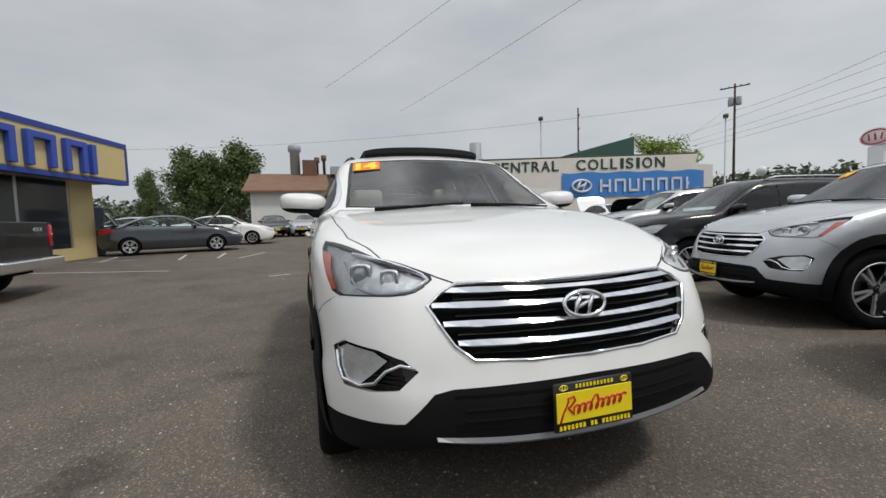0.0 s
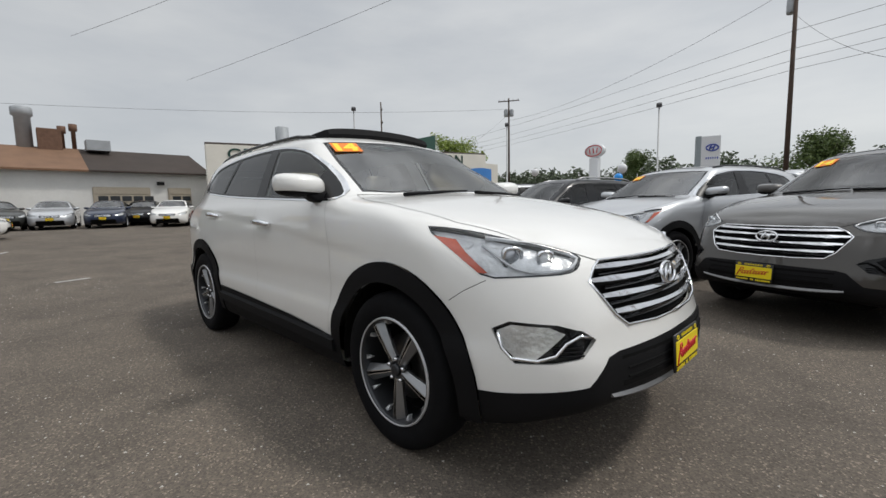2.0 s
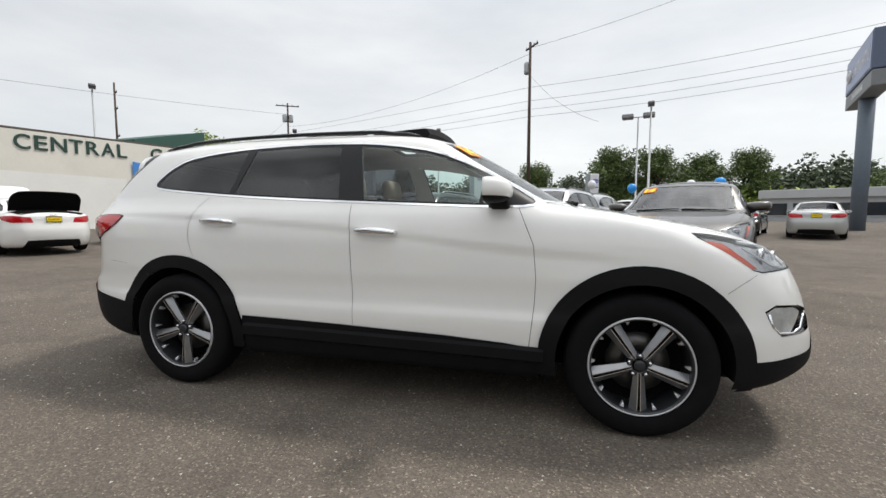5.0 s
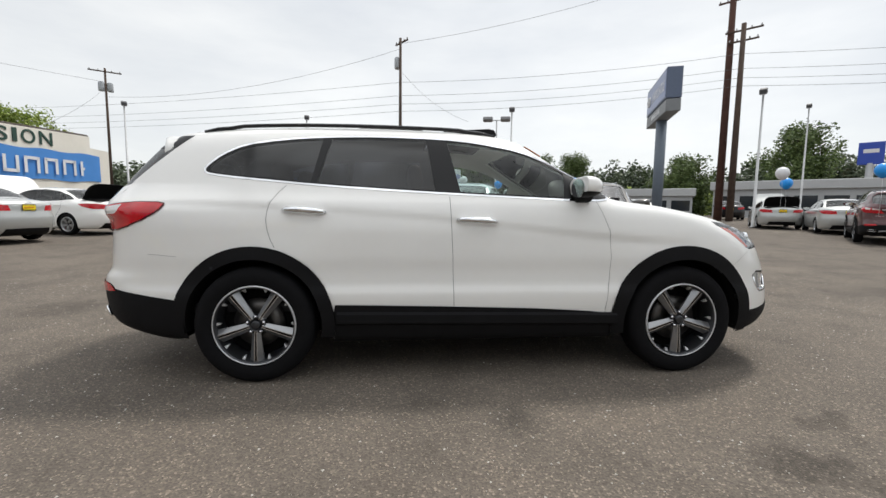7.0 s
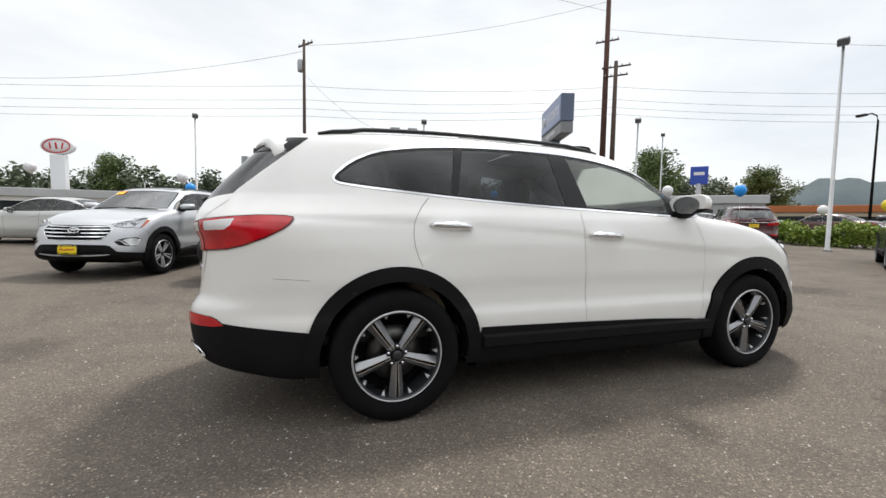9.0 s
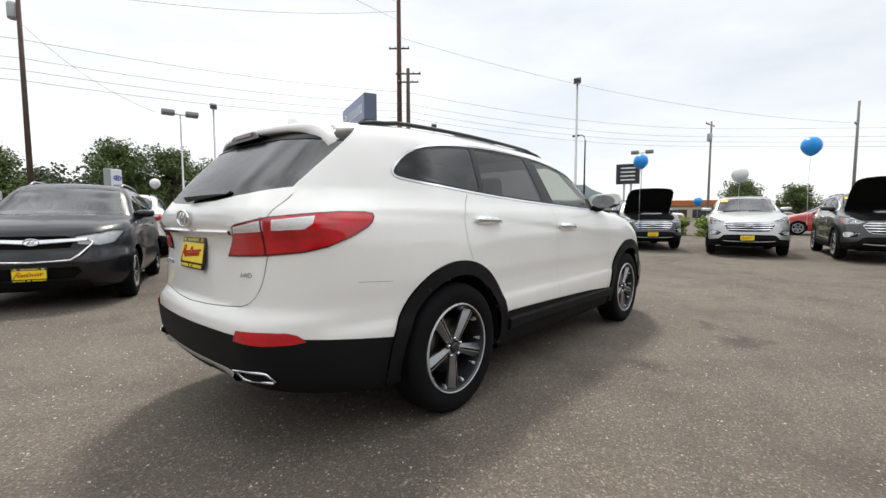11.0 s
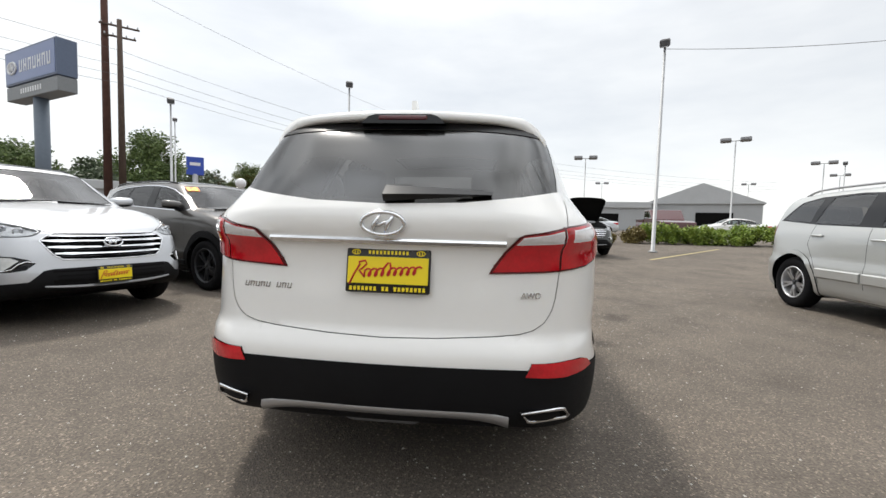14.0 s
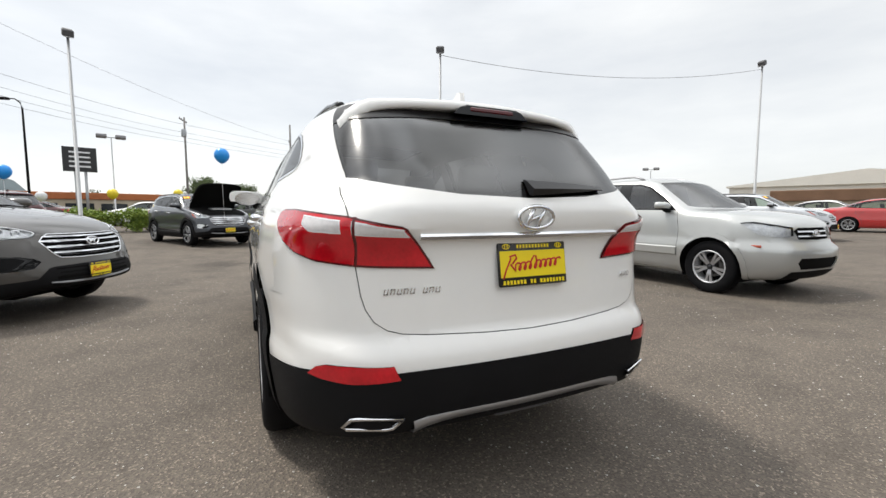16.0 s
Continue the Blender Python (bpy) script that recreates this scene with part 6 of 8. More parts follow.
def pickup(m, paint_mat, label, decal=True):
    """A full-size pickup with crew cab and open bed."""
    car = thing("pickup_truck", m, label, "truck")
    xs = [(-2.85, 0.62, 1.30), (-2.83, 0.55, 1.32)]

    def slab(name, outline, half, mat, lab="", bevel=0.04, parent=car):
        b2 = bmesh.new()
        add_prism(b2, outline, (0, -half, 0), (1, 0, 0), (0, 0, 1), (0, 2 * half, 0))
        bmesh.ops.bevel(b2, geom=b2.edges[:], offset=bevel, segments=2, affect="EDGES", profile=0.5)
        return part(name, b2, mat, parent, lab, smooth=False)

    slab("bonnet", [(0.95, 0.55), (0.95, 1.28), (2.2, 1.22), (2.72, 1.12), (2.80, 0.60)], 0.94, paint_mat, "painted bonnet and wings")
    cab = slab("cab", [(-0.95, 0.55), (-0.95, 1.28), (-0.85, 1.88), (0.25, 1.90), (0.95, 1.30), (1.0, 0.55)], 0.93, paint_mat, "crew cab")
    for y in (-1, 1):
        b2 = bmesh.new()
        add_prism(b2, [(-0.80, 1.34), (-0.74, 1.78), (-0.1, 1.80), (-0.1, 1.34)], (0, y * 0.935, 0), (1, 0, 0), (0, 0, 1), (0, y * 0.004, 0))
        part("side_window", b2, TINTED, cab, smooth=False)
        b2 = bmesh.new()
        add_prism(b2, [(-0.02, 1.34), (-0.02, 1.80), (0.2, 1.80), (0.75, 1.34)], (0, y * 0.935, 0), (1, 0, 0), (0, 0, 1), (0, y * 0.004, 0))
        part("side_window", b2, TINTED, cab, smooth=False)
        b2 = bmesh.new()
        add_prism(b2, [(-2.84, 0.66), (-2.84, 1.30), (-1.0, 1.30), (-1.0, 0.55), (-1.35, 0.55)] + [(-1.85 + 0.46 * math.cos(t), 0.42 + 0.46 * math.sin(t)) for t in np.linspace(0.3, math.pi - 0.3, 12)] + [(-2.4, 0.58)], (0, y * 0.95, 0), (1, 0, 0), (0, 0, 1), (0, -y * 0.10, 0))
        side = part("bed_side", b2, paint_mat, car, "painted bed side", smooth=False)
        b2 = bmesh.new()
        add_box(b2, (0.05, 0.10, 0.40), (-2.84, y * 0.895, 1.05), bevel=0.012)
        part("tail_lamp", b2, RED_LENS, car, "red tail lamp")
        for cx in (-1.85, 1.80):
            car_wheel(car, (cx, y * 0.83, 0.40), 0.40, 0.225, 0.26, "plain", y)
    gate = slab("tailgate", [(-2.86, 0.64), (-2.86, 1.30), (-2.79, 1.30), (-2.79, 0.64)], 0.80, paint_mat, "tailgate", 0.012)
    if decal:
        lettering("decal", "4X4", 0.075, ALLOY, pose(-2.864, -0.42, 1.13, 90, 0, -90), gate, depth=0.002, width=0.30)
    slab("bed_floor", [(-2.8, 0.62), (-2.8, 0.70), (-1.0, 0.70), (-1.0, 0.62)], 0.86, CLADDING, "", 0.01)
    slab("rear_bumper", [(-3.02, 0.48), (-3.03, 0.66), (-2.86, 0.68), (-2.86, 0.46)], 0.94, CHROME, "chrome rear bumper", 0.03)
    slab("front_bumper", [(2.78, 0.42), (2.78, 0.66), (2.95, 0.64), (2.93, 0.44)], 0.93, CHROME, "chrome front bumper", 0.03)
    slab("chassis", [(-2.7, 0.38), (-2.7, 0.56), (2.6, 0.56), (2.6, 0.38)], 0.55, CAVITY, "dark chassis", 0.02)
    return car


# ---- ground ----
def ground_z(x, y):
    """The yard rises very gently away from its middle."""
    return min(0.5, 0.016 * max(0.0, math.hypot(x, y) - 7.0))


def asphalt(name):
    m, nt, bsdf, _ = shader(name)
    link = nt.links.new
    where = put(nt, "ShaderNodeTexCoord").outputs["Object"]

    def noise_at(scale, detail, rough=0.55):
        n = put(nt, "ShaderNodeTexNoise", Scale=scale, Detail=detail, Roughness=rough)
        link(where, n.inputs["Vector"])
        return n.outputs["Fac"]

    def ramp(fac, stops):
        r = nt.nodes.new("ShaderNodeValToRGB")
        while len(r.color_ramp.elements) < len(stops):
            r.color_ramp.elements.new(0.5)
        for e, (pos, col) in zip(r.color_ramp.elements, stops):
            e.position, e.color = pos, (*col, 1)
        link(fac, r.inputs["Fac"])
        return r.outputs["Color"]

    def times(a, b):
        n = nt.nodes.new("ShaderNodeMix")
        n.data_type, n.blend_type = "RGBA", "MULTIPLY"
        n.inputs["Factor"].default_value = 1.0
        link(a, n.inputs["A"]), link(b, n.inputs["B"])
        return n.outputs["Result"]

    base = ramp(noise_at(0.35, 6.0), [(0.3, (0.112, 0.096, 0.081)), (0.7, (0.157, 0.135, 0.113))])
    blot = ramp(noise_at(1.7, 4.0), [(0.25, (0.74, 0.74, 0.74)), (0.5, (1.0, 1.0, 1.0)), (0.8, (1.14, 1.12, 1.10))])
    spots = ramp(noise_at(0.55, 3.0, 0.7), [(0.26, (0.78, 0.77, 0.76)), (0.38, (1, 1, 1))])
    stone = nt.nodes.new("ShaderNodeTexVoronoi")
    stone.inputs["Scale"].default_value = 120.0
    link(where, stone.inputs["Vector"])
    split = nt.nodes.new("ShaderNodeSeparateColor")
    link(stone.outputs["Color"], split.inputs[0])
    grit = ramp(split.outputs[0], [(0.0, (0.66, 0.66, 0.66)), (0.5, (0.97, 0.96, 0.95)), (0.90, (1.16, 1.14, 1.11)), (0.982, (2.1, 2.03, 1.96))])
    # oil stains with ragged edges
    ragged = put(nt, "ShaderNodeTexNoise", Scale=6.0, Detail=4.0)
    link(where, ragged.inputs["Vector"])
    wobble = nt.nodes.new("ShaderNodeVectorMath")
    wobble.operation = "MULTIPLY_ADD"
    wobble.inputs[1].default_value = (0.5, 0.5, 0.0)
    link(ragged.outputs["Color"], wobble.inputs[0]), link(where, wobble.inputs[2])
    dark = times(spots, grit)
    for sx0, sy0, size, depth in OIL:
        gap = nt.nodes.new("ShaderNodeVectorMath")
        gap.operation = "DISTANCE"
        gap.inputs[1].default_value = (sx0 + 0.25, sy0 + 0.25, 0.0)
        link(wobble.outputs[0], gap.inputs[0])
        r = nt.nodes.new("ShaderNodeMapRange")
        r.inputs[1].default_value, r.inputs[2].default_value, r.inputs[3].default_value = size * 0.45, size, depth
        link(gap.outputs["Value"], r.inputs[0])
        dark = times(dark, r.outputs[0])
    link(times(times(base, blot), dark), bsdf.inputs["Base Color"])
    bsdf.inputs["Roughness"].default_value = 0.88
    bsdf.inputs["Specular IOR Level"].default_value = 0.3
    b = put(nt, "ShaderNodeBump", Strength=0.55, Distance=0.006)
    link(stone.outputs["Distance"], b.inputs["Height"])
    link(b.outputs["Normal"], bsdf.inputs["Normal"])
    return m


OIL = ((1.25, -1.93, 0.20, 0.6), (1.75, -1.62, 0.18, 0.7), (1.42, -2.05, 0.14, 0.7), (-4.1, 1.2, 0.5, 0.72), (4.2, -2.6, 0.5, 0.82), (-5.2, -2.9, 0.5, 0.82), (6.5, 1.5, 0.7, 0.7), (-3.4, -5.2, 0.5, 0.75))
ASPHALT = asphalt("worn_asphalt")
rs = [0.0, 3, 6, 7, 8, 10, 13, 17, 22, 28, 34, 38.3, 45, 70, 120, 300, 1500]
gv, gf = [(0, 0, 0)], []
for r in rs[1:]:
    for t in np.arange(72) * 2 * math.pi / 72:
        gv.append((r * math.cos(t), r * math.sin(t), ground_z(r, 0)))
for k in range(72):
    gf.append((0, 1 + k, 1 + (k + 1) % 72))
    for i in range(len(rs) - 2):
        a, b = 1 + i * 72, 1 + (i + 1) * 72
        gf.append((a + k, b + k, b + (k + 1) % 72, a + (k + 1) % 72))
tagged(grid_part("ground", gv, gf, ASPHALT), "worn grey asphalt yard with loose grit", "ground", kind="structure")

LINE_WHITE = material("worn_white_line", (0.5, 0.5, 0.48), rough=0.8, spread=0.35, size=6, bump=0.3)
LINE_YELLOW = material("worn_yellow_line", (0.5, 0.42, 0.2), rough=0.8, spread=0.4, size=6, bump=0.3)


def parking_line(a, b, mat, label, w=0.10):
    n = 12
    pts = [Vector(a).lerp(Vector(b), i / n) for i in range(n + 1)]
    d = (Vector(b) - Vector(a)).normalized()
    o = Vector((-d.y, d.x)) * w / 2
    vs, fs = [], []
    for p in pts:
        for q in (p + o, p - o):
            vs.append((q.x, q.y, ground_z(q.x, q.y) + 0.006))
    for i in range(n):
        fs.append((2 * i, 2 * i + 1, 2 * i + 3, 2 * i + 2))
    tagged(grid_part("parking_line", vs, fs, mat, smooth=False), label, "road marking", kind="structure")


for a, b in (((10.0, -5.6), (16.1, -10.8)), ((9.3, -9.0), (13.0, -12.4)), ((8.6, -13.0), (11.5, -15.5))):
    parking_line(a, b, LINE_YELLOW, "faded yellow parking line on asphalt")
for a, b in (((-9.8, -8.2), (-8.6, -4.3)), ((-12.4, -7.9), (-12.5, -6.3)), ((-14.0, -5.2), (-11.8, -4.9)), ((-13.4, -2.5), (-11.5, -3.1)), ((-6.34, -1.8), (-6.5, -1.35)), ((-14.2, -7.4), (-12.3, -7.2)), ((-14.0, -3.9), (-11.9, -3.8))):
    parking_line(a, b, LINE_WHITE, "faded white parking line on asphalt", 0.085)

# grit lying on the asphalt near the car
rng = random.Random(5)
gv, gf = [], []
while len(gv) < 11000 * 4:
    x, y = rng.uniform(-7.5, 7), rng.uniform(-6.5, 5.5)
    if math.sin(1.9 * x + 1.3 * math.sin(2.3 * y)) + math.sin(2.7 * y + 1.1 * x) < rng.uniform(-2.4, 1.6):
        continue
    h, t = 0.0022 + 0.0052 * rng.random() ** 2.5, rng.uniform(0, 6.28)
    i = len(gv)
    for k in range(3):
        gv.append((x + 1.3 * h * math.cos(t + 2.1 * k), y + 1.3 * h * math.sin(t + 2.1 * k), 0.0005))
    gv.append((x, y, h * 0.8))
    gf += [(i, i + 1, i + 3), (i + 1, i + 2, i + 3), (i + 2, i, i + 3)]
GRIT = material("pale_grit", (0.50, 0.48, 0.44), rough=0.8, spread=0.5, size=3)
tagged(grid_part("loose_grit", gv, gf, GRIT, smooth=False), "pale loose grit scattered on asphalt", "gravel", kind="stuff")

# ---- buildings ----
CREAM = material("cream_render", (0.76, 0.73, 0.66), rough=0.9, spread=0.07, size=0.7, bump=0.25, bump_size=60)
OFFWHITE = material("offwhite_siding", (0.74, 0.73, 0.70), rough=0.85, spread=0.08, size=0.8, bump=0.2, bump_size=50)
YELLOW_WALL = material("yellow_render", (0.62, 0.50, 0.24), rough=0.85, spread=0.06, size=1.0, bump=0.2, bump_size=60)
BLUE_TRIM = material("blue_trim", (0.02, 0.05, 0.30), rough=0.5, spread=0.08)
SIGN_BLUE = material("sign_blue", (0.03, 0.075, 0.42), rough=0.45, spread=0.05)
BANNER = material("banner_blue", (0.06, 0.24, 0.62), rough=0.6, spread=0.06, size=1.2)
SIGN_WHITE = material("sign_white", (0.75, 0.76, 0.78), rough=0.5, spread=0.03)
GREEN_LETTER = material("green_letter", (0.015, 0.055, 0.042), rough=0.6, spread=0.08)
GREEN_METAL = material("green_metal", (0.03, 0.09, 0.07), rough=0.6, spread=0.1)
BROWN_ROOF = material("brown_roofing", (0.20, 0.115, 0.07), rough=0.9, spread=0.2, size=1.0, bump=0.5, bump_size=20)
DARK_ROOF = material("dark_roofing", (0.048, 0.036, 0.030), rough=0.9, spread=0.25, size=0.8, bump=0.5, bump_size=20)
GALV = material("galvanised_metal", (0.38, 0.40, 0.42), rough=0.6, metal=0.15, spread=0.12, size=3)
RUST = material("rusty_metal", (0.16, 0.09, 0.06), rough=0.85, spread=0.3, size=5)
GREY_WALL = material("grey_metal_wall", (0.40, 0.41, 0.42), rough=0.7, spread=0.08, size=0.5)
BEIGE_WALL = material("beige_wall", (0.50, 0.44, 0.34), rough=0.85, spread=0.08, size=0.6)
ORANGE_ROOF = material("orange_roofing", (0.42, 0.14, 0.05), rough=0.8, spread=0.12, size=1)
DARK_GLASS = material("dark_window_glass", (0.02, 0.025, 0.03), rough=0.08, spread=0.1)
DOOR_BEIGE = material("garage_door", (0.40, 0.35, 0.28), rough=0.8, spread=0.08)
CONCRETE = material("concrete", (0.33, 0.32, 0.30), rough=0.9, spread=0.12, size=2, bump=0.3)


def wall_slab(name, a, b, z0, za, zb, thick, mat, parent, label=""):
    """An upright wall from a to b (plan), its top sloping from za to zb; thickness to the right of a-b."""
    a, b = Vector(a), Vector(b)
    d = (b - a).normalized()
    o = Vector((d.y, -d.x)) * thick
    bm = bmesh.new()
    vs = [bm.verts.new((p.x, p.y, z)) for p, z in ((a, z0), (b, z0), (b, zb), (a, za), (a + o, z0), (b + o, z0), (b + o, zb), (a + o, za))]
    for f in ((0, 1, 2, 3), (5, 4, 7, 6), (4, 0, 3, 7), (1, 5, 6, 2), (3, 2, 6, 7), (4, 5, 1, 0)):
        bm.faces.new([vs[i] for i in f])
    bmesh.ops.recalc_face_normals(bm, faces=bm.faces[:])
    return part(name, bm, mat, parent, label, smooth=False)


def along(a, b, x, out, z):
    """The pose at x metres from a along a wall a-b, its face towards out metres to the left."""
    a, b = Vector(a), Vector(b)
    d = (b - a).normalized()
    p = a + d * x + Vector((-d.y, d.x)) * out
    return pose(p.x, p.y, z, 90, 0, math.degrees(math.atan2(-d.y, -d.x)))


def box_part(name, size, at, mat, parent, label="", bevel=0.01, turn=(0, 0, 0)):
    bm = bmesh.new()
    add_box(bm, size, at, turn, bevel)
    return part(name, bm, mat, parent, label, smooth=False)


# body shop with the long sign wall
shop = thing("body_shop", pose(0, 0, 0), "cream body shop with green wall lettering and blue banner", "building")
A, B = (-24.4, 5.7), (-22.1, 28.3)
L = (Vector(B) - Vector(A)).length
# wall runs from B to A so that its outside lies towards the yard
front = wall_slab("sign_wall", B, A, 0.0, 5.72, 4.98, 0.35, CREAM, shop, "cream rendered sign wall")
wall_slab("side_wall", (A[0] - 0.36, A[1] + 0.04), (-37.0, 10.2), 0.0, 4.98, 4.98, 0.3, CREAM, shop)
cap = bmesh.new()
add_tube(cap, [(B[0] - 0.15, B[1], 5.76), (A[0] - 0.15, A[1], 5.02)], 0.09, sides=4)
part("wall_cap", cap, DARK_ROOF, shop, "thin dark wall cap", smooth=False)
wall_slab("step_wall", (-21.95, 29.9), B, 0.0, 4.9, 4.95, 0.35, CREAM, shop)
wall_slab("end_wall", (-34.0, 31.0), (-22.32, 29.94), 0.0, 3.75, 3.75, 0.3, CREAM, shop)
roof = bmesh.new()
add_prism(roof, [(A[0] - 0.2, A[1] + 0.2), (B[0] - 0.2, B[1]), (-34.0, 30.5), (-37.0, 10.4)], (0, 0, 4.6), (1, 0, 0), (0, 1, 0), (0, 0, 0.15))
part("roof", roof, DARK_ROOF, shop, smooth=False)


def on_wall(y, z, out):
    """A pose on the sign wall at the plan's y, facing the yard."""
    t = (y - A[1]) / (B[1] - A[1])
    x = A[0] + (B[0] - A[0]) * t
    turn = math.degrees(math.atan2(B[1] - A[1], B[0] - A[0]))
    return pose(x + out, y, z, 90, 0, turn)


for text, y0, y1 in (("G", 6.85, 7.55), ("R", 7.72, 8.3), ("A", 8.4, 9.05), ("N", 9.15, 9.8), ("D", 9.95, 10.55), ("C", 11.35, 11.95), ("E", 12.1, 12.6), ("N", 12.75, 13.4), ("T", 13.5, 14.1), ("R", 14.25, 14.85), ("A", 14.95, 15.6), ("L", 15.75, 16.25),
                     ("C", 17.6, 18.3), ("O", 18.5, 19.3), ("L", 19.5, 20.05), ("L", 20.25, 20.8), ("I", 21.05, 21.3), ("S", 21.5, 22.1), ("I", 22.35, 22.6), ("O", 22.85, 23.65), ("N", 23.9, 24.7)):
    k = (y0 - 6.85) / 18.0
    lettering("wall_letter", text, 0.66 + 0.14 * k, GREEN_LETTER, on_wall((y0 + y1) / 2 + 0.045 * (y0 - 6.85), 4.16 + 0.56 * k, 0.03), front, "dark green wall letter", depth=0.02, width=(y1 - y0) * 1.05, bold=0.01)
ban = bmesh.new()
n = 24
vs = [[ban.verts.new(on_wall(16.9 + 12.1 * i / n, 2.42 + 0.22 * i / n + h * 1.84 - (0.05 * math.sin(i * 1.1) if h else -0.05 * math.sin(i * 0.9)), 0.06 + 0.03 * math.sin(i * 1.7 + h)).translation) for h in (0, 0.5, 1)] for i in range(n + 1)]
for a, b in zip(vs, vs[1:]):
    for k in range(2):
        ban.faces.new((a[k], b[k], b[k + 1], a[k + 1]))
banner = tagged(part("banner", ban, BANNER), "blue vinyl banner with white shapes on a wall", "banner")
bm = bmesh.new()
for i, (y0, w) in enumerate(((19.9, 0.9), (21.1, 0.95), (22.3, 0.9), (23.5, 0.95), (24.75, 0.9), (26.0, 0.95), (27.3, 0.35))):
    m = on_wall(y0 + w / 2, 3.26 + 0.020 * (y0 - 17), 0.13)
    for dx, dz, sx, sz in ((-w / 2 + 0.09, 0, 0.18, 0.95), (w / 2 - 0.09, 0, 0.18, 0.95), (0, (0, 0.4, -0.4, 0.4, 0.4, 0.4, 0)[i], w - 0.1, 0.18)):
        if i == 6 and dx > 0:
            continue
        add_box(bm, (sx, sz, 0.012), (m @ Vector((dx, dz, 0.0))), turn=tuple(math.degrees(a) for a in m.to_euler()))
tagged(part("banner_lettering", bm, SIGN_WHITE, banner, smooth=False), "row of white block shapes", kind="stuff")
oval_emblem(banner, on_wall(18.4, 3.32, 0.15), 1.5, 0.85, SIGN_WHITE)
patch = bmesh.new()
for y0, y1, z1 in ((7.3, 16.6, 3.2),):
    m = on_wall((y0 + y1) / 2, z1 / 2, 0.004)
    add_box(patch, (y1 - y0, z1, 0.012), m.translation, turn=tuple(math.degrees(a) for a in m.to_euler()))
part("painted_patch", patch, material("pale_overpaint", (0.82, 0.81, 0.77), rough=0.85, spread=0.05, size=0.8), front, "paler painted-over wall patch", smooth=False)
# green gabled part and vents behind
g = bmesh.new()
add_prism(g, [(22.0, 5.0), (22.0, 6.7), (28.6, 8.4), (28.6, 5.0)], (-29.0, 0, 0), (0, 1, 0), (0, 0, 1), (-5.0, 0, 0))
part("green_gable", g, GREEN_METAL, shop, "dark green roof monitor", smooth=False)
v = bmesh.new()
add_spin(v, [(0.95, 4.6), (0.95, 6.05), (0.55, 6.6), (0.55, 7.9), (0.0, 7.9)], (-33.0, 14.2, 0.2), axis="z", sides=6, closed=False)
part("roof_vent", v, GALV, shop, "galvanised roof vent")

# workshop with brown roof
work = thing("workshop_building", pose(0, 0, 0), "off-white workshop with brown roof and garage doors", "building")
wfront = wall_slab("front_wall", (-31.0, 7.9), (-31.0, -4.64), 0.0, 3.85, 3.75, 0.25, OFFWHITE, work, "off-white front wall")
wall_slab("side_wall", (-31.0, -4.9), (-41.0, -4.9), 0.0, 3.75, 3.75, 0.25, OFFWHITE, work)
for y0, y1, mat in ((-5.4, 0.9, BROWN_ROOF), (0.9, 7.7, DARK_ROOF)):
    r = bmesh.new()
    add_prism(r, [(-30.5, 3.72), (-36.0, 5.55), (-41.5, 3.72), (-41.5, 3.6), (-36.0, 5.40), (-30.5, 3.6)], (0, y0, 0), (1, 0, 0), (0, 0, 1), (0, y1 - y0, 0))
    part("roof", r, mat, work, "shingled roof slope", smooth=False)
r = bmesh.new()
add_prism(r, [(-31.1, 3.6), (-36.0, 5.38), (-40.9, 3.6)], (0, -4.9, 0), (1, 0, 0), (0, 0, 1), (0, 0.2, 0))
part("gable", r, OFFWHITE, work, smooth=False)
for y0, y1 in ((1.0, 4.0), (5.0, 6.4)):
    dr = box_part("garage_door", (0.08, y1 - y0, 2.5), (-30.98, (y0 + y1) / 2, 1.45), DOOR_BEIGE, work, "beige sectional garage door")
    for z in np.arange(0.5, 2.6, 0.5):
        box_part("door_panel", (0.03, y1 - y0 - 0.1, 0.44), (-30.93, (y0 + y1) / 2, z), DOOR_BEIGE, dr)
    for y in np.arange(y0 + 0.3, y1 - 0.2, 0.6):
        box_part("door_pane", (0.02, 0.5, 0.32), (-30.91, y + 0.2, 2.0), DARK_GLASS, dr)
box_part("wall_lamp", (0.25, 0.4, 0.22), (-30.85, 4.6, 3.0), CLADDING, work)
c = bmesh.new()
add_spin(c, [(0.0, 5.0), (0.42, 5.0), (0.42, 7.4), (0.55, 7.5), (0.55, 7.95), (0.4, 8.05), (0.0, 8.05)], (-36.0, -1.7, 0), axis="z", sides=14, closed=False)
part("flue_stack", c, GALV, work, "galvanised exhaust stack")
box_part("roof_unit", (1.4, 1.2, 1.4), (-36.0, -0.5, 6.0), RUST, work, "weathered roof unit")
for y, h in ((0.15, 7.0), (0.75, 7.2)):
    c = bmesh.new()
    add_spin(c, [(0.0, 5.0), (0.13, 5.0), (0.13, h - 0.5), (0.24, h - 0.45), (0.24, h), (0.0, h)], (-36.0, y, 0), axis="z", sides=10, closed=False)
    part("vent_pipe", c, RUST, work, "rusty vent pipe")
box_part("roof_hatch", (1.2, 1.3, 0.7), (-35.0, 1.9, 5.7), GALV, work)

